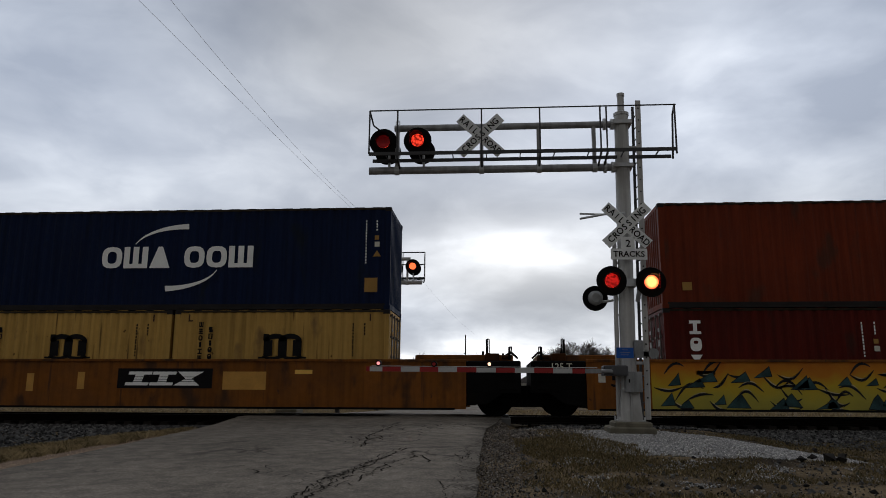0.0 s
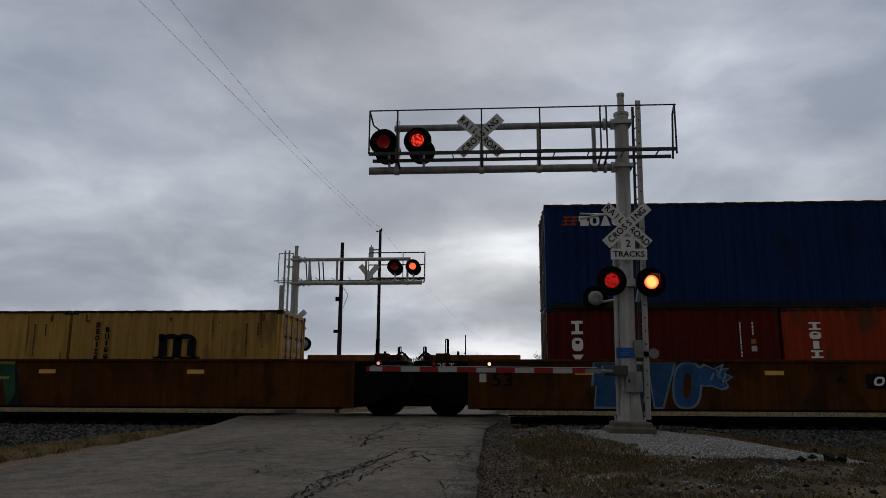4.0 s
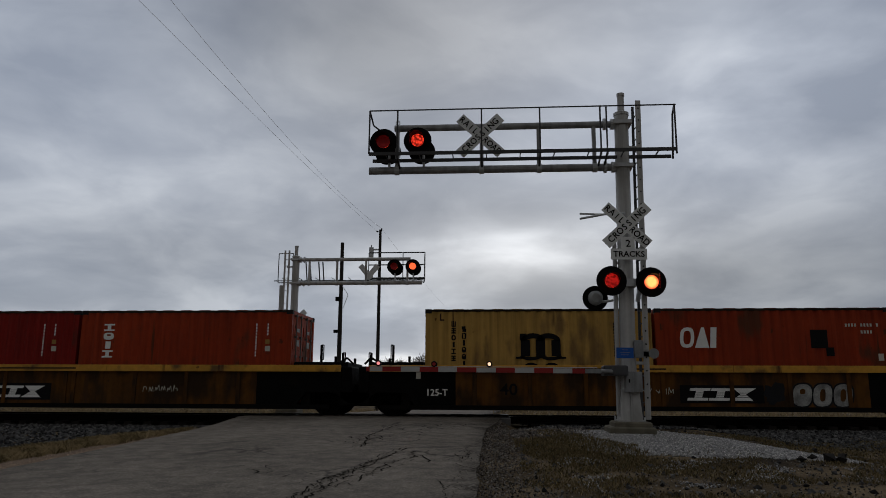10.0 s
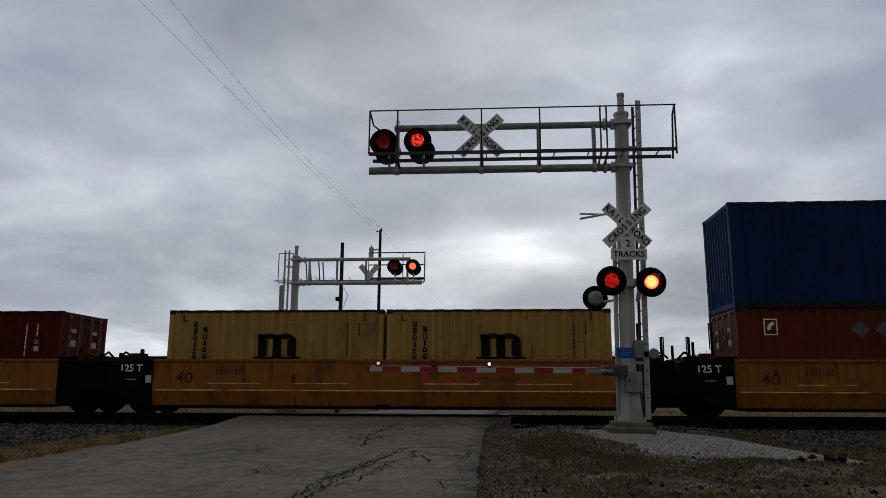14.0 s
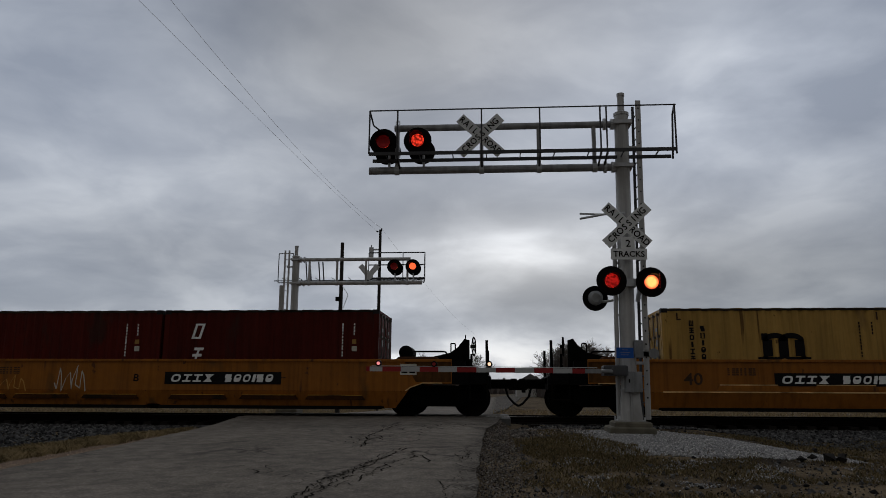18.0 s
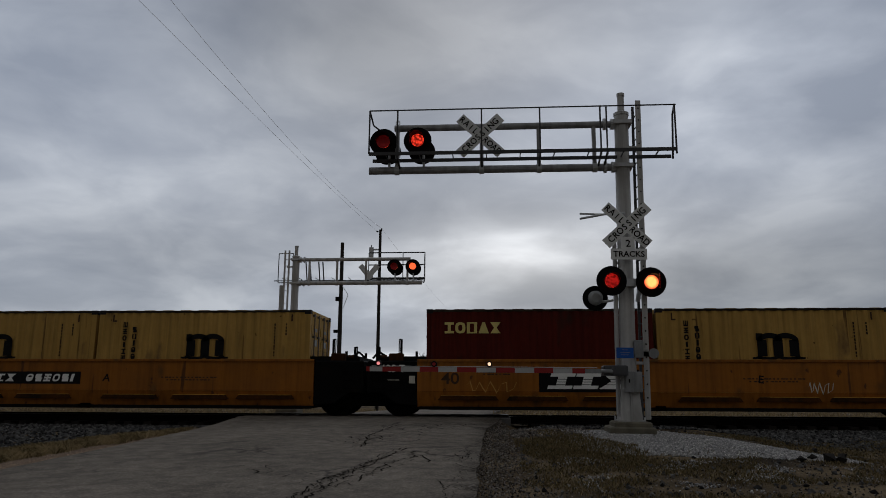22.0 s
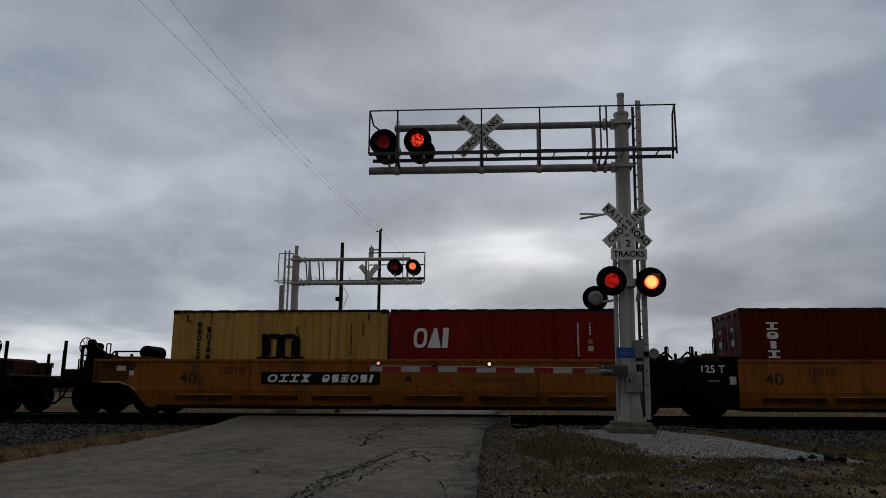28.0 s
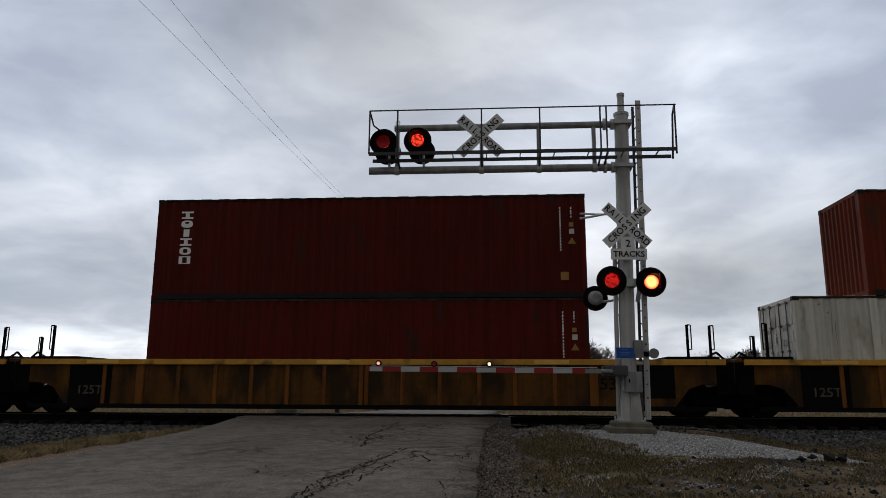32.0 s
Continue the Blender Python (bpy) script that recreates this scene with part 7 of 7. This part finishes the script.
YELLOW = ("three_stem", "three_stem", "buff yellow twenty-foot container with black arched emblem")
YELLOW_LOW = ("three_stem", "three_stem_low", "buff yellow twenty-foot container with black arched emblem")
SLANTED = ("red", "slanted", "bright red twenty-foot container with white slanted mark")
SLANTED_ORANGE = ("orange", "slanted_patched", "orange-red twenty-foot container with white slanted mark")
BAND_RED = ("maroon", "column_four", "dark maroon twenty-foot container with white upright lettering marks")
BAND_ORANGE = ("orange", "column_four", "orange-brown twenty-foot container with white upright lettering marks")
PLAIN = ("maroon", "none", "plain dark maroon twenty-foot container")
YELLOW_ROW = ("maroon", "yellow_row", "dark maroon twenty-foot container with yellow lettering marks")
FMARK = ("maroon", "fmark", "dark maroon twenty-foot container with small framed emblem")
LOADS = {
    0: (("maroon", "column_three", "dark maroon twenty-foot container with white upright lettering marks"), PLAIN),
    1: (YELLOW, YELLOW), 2: (YELLOW, ("brown", "none", "plain red-brown twenty-foot container")),
    3: (("maroon", "column_three", "dark maroon twenty-foot container with white upright lettering marks"), BAND_ORANGE),
    4: (YELLOW, YELLOW), 5: (YELLOW, ("brown", "none", "plain red-brown twenty-foot container")),
    6: (YELLOW_LOW, YELLOW_LOW), 7: (("navy", "curled", "navy blue twenty-foot container with white curled emblem"), YELLOW_LOW),
    8: (YELLOW_LOW, SLANTED_ORANGE), 9: (SLANTED, BAND_ORANGE), 10: (YELLOW_LOW, ("navy", "curled_side", "navy blue twenty-foot container with white curled emblem")),
    11: (("brown", "fmark_diamonds", "red-brown twenty-foot container with two grey diamond patches"), SLANTED), 12: (YELLOW, YELLOW),
    13: (SLANTED, ("maroon", "yellow_row_dim", "dark maroon twenty-foot container with painted-over yellow marks")), 14: (SLANTED, PLAIN), 15: (YELLOW, BAND_RED),
    16: (FMARK, ("maroon", "ue", "dark maroon twenty-foot container with white slanted marks")), 17: (YELLOW, PLAIN), 18: (YELLOW, YELLOW_ROW), 19: (YELLOW_ROW, YELLOW),
    20: (YELLOW, YELLOW), 21: (YELLOW, YELLOW), 22: (YELLOW, ("brown", "fmark", "red-brown twenty-foot container with small framed emblem")),
    23: (PLAIN, YELLOW), 24: (BAND_RED, ("maroon", "gol", "dark maroon twenty-foot container with white upright lettering marks")), 25: (YELLOW, SLANTED)}
for i, (a, b) in LOADS.items():
    c20(*a[:2], S[i], -1, a[2])
    c20(*b[:2], S[i], 1, b[2])
TOP = 0.27 + 2.591 + 0.004
c40("brown", "brown40", S[0], TOP, "red-brown forty-foot container stacked on top", 1)
c40("navy", "heavy_row", S[1], TOP, "navy blue forty-foot container with large white lettering marks", -1)
c40("blue", "seaco", S[3], TOP, "royal blue forty-foot container with small white lettering marks", -1)
c40("blue", "none", S[11], TOP, "plain royal blue forty-foot container stacked on top", 1)
TOP53 = 0.27 + 2.896 + 0.004
for i, k, lb in ((26, "sweep_rusty", "off-white fifty-three-foot container with rust spots and green sweep"), (27, "sweep", "off-white fifty-three-foot container with green and black sweep")):
    container(16.154, 2.896, "rusty" if i == 26 else "cream", k, (0, 0, 0.27), S[i], lb, -1, 2.591)
c40("green", "green_row", S[26], TOP53, "bright green forty-foot container with large white lettering marks", 1)
c40("brown", "plain40", S[27], TOP53, "plain red-brown forty-foot container stacked on top", 1)
c40("maroon", "column_forty", S[28], TOP53, "dark maroon forty-foot container with white upright lettering marks", -1)
c40("maroon", "plain40", S[28], 0.27, "dark maroon forty-foot container low in the well", 1)

# panels and paint on single cars
YP = -1.504
for i, x0, z0 in ((2, -5.0, 0.73), (3, 1.88, 0.77), (5, -4.95, 0.75)):
    report_panel(CARS[i], x0, x0 + 3.22, z0, z0 + 0.37, YP, "number")
report_panel(CARS[1], -1.31, 1.34, 0.71, 1.24, YP, "mark")
for i, x0 in ((11, 0.27), (15, -3.39), (16, 0.3), (20, -3.4), (21, 0.27), (25, -3.4)):
    report_panel(CARS[i], x0, x0 + 3.22, 0.82, 1.15, YP, "number")
for i, x0 in ((17, 0.58), (18, 0.59), (19, -3.1)):
    report_panel(CARS[i], x0, x0 + 2.58, 0.65, 1.23, YP, "mark")
for i, x0 in ((12, 0.85), (13, 0.76), (14, 0.71), (22, 1.0), (23, 0.85), (24, -2.9)):
    red_logo(CARS[i], x0, 0.82, YP)
for i, x0, k in ((6, -4.4, "number"), (7, 0.66, "mark"), (8, 0.54, "mark"), (9, -2.61, "mark"), (10, -4.5, "number")):
    report_panel(CARS[i], x0, x0 + (2.7 if k == "number" else 2.1), 0.34 if k == "number" else 0.39, 0.60 if k == "number" else 0.84, YP + 0.058, k)
for i, ch, x in ((11, "A", -0.51), (12, "E", -2.39), (13, "D", -2.56), (14, "C", -2.25), (15, "B", 0.52), (16, "B", -0.51), (17, "C", -2.39), (18, "D", -2.4), (19, "E", 2.54), (20, "A", 0.56), (21, "B", -0.5), (22, "C", -2.39), (23, "D", -2.43), (24, "E", 2.52), (25, "A", 0.58), (3, "A", 1.26), (5, "B", -1.26)):
    writing("stencil", ch, x, YP, 0.98, 0.27, "blackp", CARS[i], 0, 1.1, 0.2)
for i, x in ((11, -1.57), (15, 1.7), (21, -1.57), (25, 1.7)):
    b = Build()
    for k in (-1, 1):
        b.prism([(x - 0.16, 0.98 - k * 0.13), (x - 0.06, 0.98 - k * 0.13), (x + 0.16, 0.98 + k * 0.13), (x + 0.06, 0.98 + k * 0.13)], YP - 0.003 - 0.001 * k, YP + 0.002)
        b.box(x + k * 0.38 - 0.10, x + k * 0.38 + 0.10, YP - 0.003, YP + 0.002, 0.95, 0.97).box(x + k * 0.38 - 0.10, x + k * 0.38 + 0.10, YP - 0.003, YP + 0.002, 1.01, 1.03)
    part("cross_mark", b, "redp", CARS[i], "faded red crossed mark")

M["sprayblue"] = material("sprayed_blue_paint", (0.022, 0.085, 0.22), 0.55, vary=0.35, scale=1.5)
M["spraypale"] = material("sprayed_pale_blue_line", (0.17, 0.25, 0.36), 0.55, vary=0.2)
M["sprayblack"] = material("sprayed_black_paint", (0.010, 0.010, 0.013), 0.6, vary=0.2)
M["sprayolive"] = material("sprayed_olive_brown_paint", (0.13, 0.080, 0.014), 0.6, vary=0.4, scale=1.2)
M["spraygreen"] = material("sprayed_dark_green_paint", (0.016, 0.075, 0.040), 0.6, vary=0.5, scale=2.0)
M["spraylime"] = material("sprayed_yellow_green_paint", (0.20, 0.26, 0.05), 0.6, vary=0.3)
M["sprayorange"] = material("sprayed_orange_paint", (0.42, 0.095, 0.016), 0.6, vary=0.4, scale=2.0)
M["repaint"] = material("fresh_ochre_repaint_patch", (0.52, 0.27, 0.06), 0.6, vary=0.12)


def bubble(b, cx, cz, w, h, seed, grow=0.0, y=YP, lean=0.12):
    """One swollen, uneven graffiti form."""
    rng = random.Random(seed)
    pts = []
    for i in range(20):
        a = TAU * i / 20
        k = 0.60 + 0.44 * rng.random()
        u = math.copysign(abs(math.cos(a)) ** 0.6, math.cos(a)) * k
        v = math.copysign(abs(math.sin(a)) ** 0.6, math.sin(a)) * min(k, 1.0)
        pts.append((cx + u * (w / 2 + grow) + lean * v * h / 2, max(0.22, min(1.47, cz + v * (h / 2 + grow)))))
    b.prism(pts, y - 0.003, y + 0.001)


def piece(car, x0, x1, z0, z1, n, fill, line, seed, inner=None):
    cz, h, w = (z0 + z1) / 2, z1 - z0, (x1 - x0) / n
    o, f, d = Build(), Build(), Build()
    for i in range(n):
        cx = x0 + (i + 0.5) * w
        bubble(o, cx, cz, w * 1.30, h * 1.04, seed + i, 0.045, YP)
        bubble(f, cx, cz, w * 1.26, h, seed + i, 0.0, YP - 0.004)
        rng = random.Random(seed + 9 * i)
        for k in range(6):
            u, v, q = cx + rng.uniform(-0.35, 0.3) * w, cz + rng.uniform(-0.35, 0.25) * h, rng.choice((-1, 1))
            g = rng.uniform(0.12, 0.28)
            d.prism([(u, v), (u + 0.05, v - 0.02), (u + 0.05 + q * g * 0.5, v + g), (u + q * g * 0.5, v + g + 0.03)], YP - 0.010, YP - 0.006)
    part("graffiti_outline", o, line, car)
    part("graffiti_fill", f, fill, car, "swollen sprayed graffiti forms")
    part("graffiti_detail", d, inner or line, car)


def scribble(car, x, z, w, h, mat, seed):
    """A loose sprayed line."""
    rng = random.Random(seed)
    pts = [(x + w * i / 14 + rng.uniform(-0.06, 0.06), z + h * (0.5 + 0.5 * math.sin(i * 1.9 + seed)) * rng.uniform(0.6, 1)) for i in range(15)]
    b = Build()
    k = 0.011
    b.add([q for a, c in pts for q in ((a - k, YP - 0.003, c - k), (a + k, YP - 0.003, c + k), (a + k, YP + 0.001, c + k), (a - k, YP + 0.001, c - k))],
          [(4 * i + j, 4 * i + (j + 1) % 4, 4 * i + 4 + (j + 1) % 4, 4 * i + 4 + j) for i in range(14) for j in range(4)])
    part("graffiti_line", b, mat, car)


part("graffiti_panel", Build().box(-6.55, 7.4, YP - 0.002, YP + 0.001, 0.21, 1.475), "spray", CARS[0], "large yellow and orange sprayed graffiti with dark outlines")
def stroke(b, pts, w0, w1, y):
    """A painted line along the points that swells in its middle."""
    n = len(pts)
    for i in range(n - 1):
        (x0, z0), (x1, z1) = pts[i], pts[i + 1]
        d = math.hypot(x1 - x0, z1 - z0) or 1.0
        u, v = -(z1 - z0) / d, (x1 - x0) / d
        k0, k1 = (w0 + (w1 - w0) * math.sin(math.pi * j / (n - 1)) for j in (i, i + 1))
        b.prism([(x0 - u * k0, z0 - v * k0), (x1 - u * k1, z1 - v * k1), (x1 + u * k1, z1 + v * k1), (x0 + u * k0, z0 + v * k0)], y - 0.003, y)


def wild_letters(car, x0, x1, z0, z1, seed):
    """Interlocked sprayed forms: swung dark outlines, dark teal wedges, pale highlights."""
    rng = random.Random(seed)
    ink, shine, teal, rim = Build(), Build(), Build(), Build()
    h = z1 - z0
    n = int((x1 - x0) / 0.62)
    for i in range(n):
        x = x0 + (i + 0.5) * (x1 - x0) / n
        for k in range(3):
            a, c = x + rng.uniform(-0.45, 0.25), z0 + h * rng.choice((0.18, 0.45, 0.72))
            w, g, q = rng.uniform(0.35, 0.80), rng.uniform(-0.30, 0.30) * h, rng.choice((-1, 1)) * rng.uniform(0.05, 0.22) * h
            pts = [(a + w * t, max(z0 + 0.01, min(z1 - 0.01, c + g * t + q * math.sin(math.pi * t)))) for t in (0, 0.14, 0.28, 0.42, 0.56, 0.70, 0.85, 1.0)]
            stroke(ink, pts, 0.008, 0.036, YP - 0.004)
            if k != 1:
                stroke(shine, [(u + 0.02, min(z1 - 0.01, v + 0.04)) for u, v in pts[1:6]], 0.004, 0.015, YP - 0.004)
        for k in range(2):
            a, c = x + rng.uniform(-0.3, 0.3), z0 + h * (rng.uniform(0.0, 0.10) if k == 0 else rng.uniform(0.40, 0.66))
            w, g = rng.uniform(0.26, 0.58), rng.uniform(0.13, 0.28) * h
            lean = rng.uniform(-0.12, 0.12)
            tri = lambda e: [(a - w / 2 - e, c - e * 0.6), (a + w / 2 + e, c + lean * 0.4 - e * 0.6), (a + lean + w * 0.18, c + g + e), (a + lean - w * 0.05, c + g * 0.7 + e)]
            rim.prism(tri(0.028), YP - 0.006, YP - 0.004)
            teal.prism(tri(0.0), YP - 0.009, YP - 0.006)
    for name, b, mat, label in (("graffiti_line", ink, "sprayblack", "swung black outlines"), ("graffiti_highlight", shine, "spraycream", "pale sprayed highlights"), ("graffiti_rim", rim, "sprayblack", ""), ("graffiti_wedge", teal, "sprayteal", "dark teal sprayed wedges")):
        for k, one in enumerate(b.pieces()):
            part(name, one, mat, car, label if k == 0 else "")


M["spraymoss"] = material("sprayed_moss_green_paint", (0.050, 0.046, 0.010), 0.6, vary=0.4, scale=2.0)
M["spraycream"] = material("sprayed_cream_line", (0.50, 0.42, 0.26), 0.55, vary=0.2)
M["sprayteal"] = material("sprayed_teal_paint", (0.022, 0.060, 0.065), 0.55, vary=0.5, scale=3.0)


def fat_forms(car, x0, z0, w, h, forms, fill, line, lean=0.0, swell=0.05, plane=YP):
    """Heavy sprayed forms with a contour line round each."""
    cell = w / len(forms)
    for i, f in enumerate(forms):
        x = x0 + i * cell
        for mat, name, e, y in ((line, "graffiti_outline", swell, plane + 0.001), (fill, "graffiti_fill", 0.0, plane - 0.006)):
            b = Build()
            mark(b, f, x - e, max(0.225, z0 - e), cell * 0.94 + 2 * e, min(h + 2 * e, 1.475 - max(0.225, z0 - e)), lean, 0.36 + e * 0.9, y)
            part(name, b, mat, car)


wild_letters(CARS[0], -6.5, 7.35, 0.22, 1.465, 6)
piece(CARS[2], 2.6, 6.5, 0.24, 1.45, 4, "sprayblack", "spraypale", 3, "spraypale")
fat_forms(CARS[3], -5.0, 0.29, 2.75, 1.10, "srvo", "sprayblue", "spraypale", 0.10, 0.06)
piece(CARS[3], -2.25, -1.55, 0.75, 1.35, 1, "sprayblue", "spraypale", 15)
part("graffiti_ground", Build().prism([(-6.2, 0.40), (-5.9, 0.26), (-5.2, 0.24), (-4.3, 0.24), (-4.4, 0.70), (-4.0, 1.05), (-4.7, 1.36), (-5.5, 1.30), (-5.7, 1.02), (-6.1, 0.86)], YP + 0.0005, YP + 0.0035), "sprayorange", CARS[4], "orange sprayed ground")
for i in range(4):
    x, z = -4.9 + i * 0.95, 0.24
    f, o, d = Build(), Build(), Build()
    f.prism([(x - 0.12, z), (x + 0.16, z), (x + 0.42, z + 0.75), (x + 0.62, z), (x + 1.0, z), (x + 0.72, z + 1.20), (x + 0.20, z + 1.20)], YP - 0.004, YP)
    d.prism([(x + 0.20, z + 1.12), (x + 0.72, z + 1.12), (x + 0.78, z + 1.21), (x + 0.14, z + 1.21)], YP - 0.008, YP - 0.004)
    d.prism([(x + 0.28, z + 0.70), (x + 0.60, z + 0.70), (x + 0.64, z + 0.78), (x + 0.26, z + 0.78)], YP - 0.008, YP - 0.004)
    o.prism([(x + 0.66, z), (x + 1.06, z), (x + 0.78, z + 1.1), (x + 0.74, z + 1.1), (x + 0.84, z + 0.3)], YP - 0.007, YP - 0.003)
    part("graffiti_fill", f, "spraygreen", CARS[4], "dark green slanted graffiti forms")
    part("graffiti_detail", d, "spraylime", CARS[4])
    part("graffiti_shade", o, "sprayblack", CARS[4])
part("graffiti_ground", Build().box(1.34, 5.35, YP + 0.0005, YP + 0.0035, 0.23, 1.46), "spraymoss", CARS[5], "olive brown sprayed ground")
fat_forms(CARS[5], 1.45, 0.25, 3.8, 1.18, "spovt", "sprayolive", "sprayblack", 0.05, 0.05)
part("graffiti_cloud", Build().prism([(-0.44, 0.24), (1.33, 0.24), (1.33, 1.20), (0.85, 1.17), (0.62, 0.95), (0.60, 0.62), (0.30, 0.50), (-0.05, 0.56), (-0.40, 0.45)], YP - 0.002, YP + 0.002), "white", CARS[5], "white sprayed cloud shape")
part("graffiti_cloud", Build().prism([(5.36, 0.26), (6.85, 0.26), (6.80, 0.36), (6.35, 0.48), (6.30, 0.86), (5.95, 0.92), (5.70, 0.76), (5.36, 0.74)], YP - 0.002, YP + 0.002), "white", CARS[5], "white sprayed cloud shape")
writing("graffiti_year", "2019", 5.85, YP - 0.003, 0.58, 0.32, "blackp", CARS[5], -4, 1.0)
scribble(CARS[5], 0.68, 0.55, 0.5, 0.2, "blackp", 2)
fat_forms(CARS[8], 3.32, 0.32, 1.5, 0.56, "roo", "greywash", "sprayblack", 0.12, 0.04, YP + 0.054)
stain = Build()
bubble(stain, 2.9, 0.62, 0.55, 0.62, 5, 0.0, YP + 0.052)
part("graffiti_blot", stain, "sprayblack", CARS[8])
for i, x, w, h, m in ((2, 6.5, 1.7, 0.45, "spraypale"), (16, -2.8, 0.9, 0.8, "pale"), (16, -4.7, 1.1, 0.5, "repaint"), (17, -4.6, 0.95, 0.7, "repaint"), (17, 6.0, 0.3, 0.5, "pale"), (18, -4.7, 1.3, 0.55, "repaint"), (18, 3.3, 1.7, 0.35, "repaint"), (19, -5.0, 1.3, 0.4, "repaint"), (19, 3.7, 0.6, 0.4, "pale")):
    scribble(CARS[i], x, 0.62, w, h, m, i)
for x0, x1, z0, z1 in ((1.63, 2.82, 0.68, 1.16), (-2.45, -2.25, 0.68, 1.14), (-3.9, -3.7, 0.62, 1.1)):
    part("repaint_patch", Build().box(x0, x1, YP - 0.002, YP + 0.001, z0, z1), "repaint", CARS[1])
for i, x in ((7, -2.4), (8, -0.6), (9, 2.1), (10, -2.9)):
    rng = random.Random(i)
    for k in range(6):
        a, c, b = x + 0.17 * k, 0.62 + rng.uniform(-0.02, 0.02), Build()
        pts = [(a, c), (a + 0.02, c + rng.uniform(0.10, 0.18)), (a + rng.uniform(0.04, 0.09), c + rng.uniform(0.02, 0.16)), (a + rng.uniform(0.08, 0.13), c + rng.uniform(0.08, 0.18)), (a + 0.12, c + rng.uniform(-0.01, 0.04))]
        stroke(b, pts, 0.006, 0.009, YP + 0.056)
        part("graffiti_line", b, "pale", CARS[i])


def motions():
    """The train rolls by at an almost even pace; each wheelset turns while it passes."""
    travel = lambda t: 14.937 * (t - 16) + 0.405 * ((t - 16) / 16) ** 2
    times = (0, 8, 16, 24, 32)
    for ob, s in WELLS:
        walk(ob, [(t, Matrix.Translation((s + travel(t), YT, 0))) for t in times])
    for ob, s, z in CONTAINERS:
        walk(ob, [(t, Matrix.Translation((s + travel(t), YT, z))) for t in times])
    # the added shutters swing to make the steady lamps flash
    for ob, place, phase, lean in VANES:
        rows = []
        for k in range(33):
            lit = k - 0.12 if phase == 0 else k + 0.38
            for t, on in ((lit - 0.04, 0), (lit + 0.03, 1), (lit + 0.46, 1), (lit + 0.53, 0)):
                if 0 < t < 32:
                    rows.append((t, on))
        rows = [(0.0, 1 - phase)] + rows + [(32.0, 1 - phase)]
        walk(ob, [(t, Matrix.Translation(place) @ Matrix.Rotation(on * lean, 4, "Z")) for t, on in rows])
    for ob, q, s in WHEELS:
        t0 = max(0.0, min(30.4, 16 - s / 14.937 - 1.6))
        t1 = min(32.0, max(1.6, t0 + 3.2))
        steps = max(1, math.ceil((t1 - t0) * 14.95 / RW / radians(80)))
        rows = [(t0 + (t1 - t0) * i / steps) for i in range(steps + 1)]
        rows = sorted(set([0.0, 32.0] + rows))
        place = Matrix.Translation((q, 0, RW))
        walk(ob, [(t, place @ Matrix.Rotation((min(max(t, t0), t1) - t0) * 14.937 / RW, 4, "Y")) for t in rows])


motions()
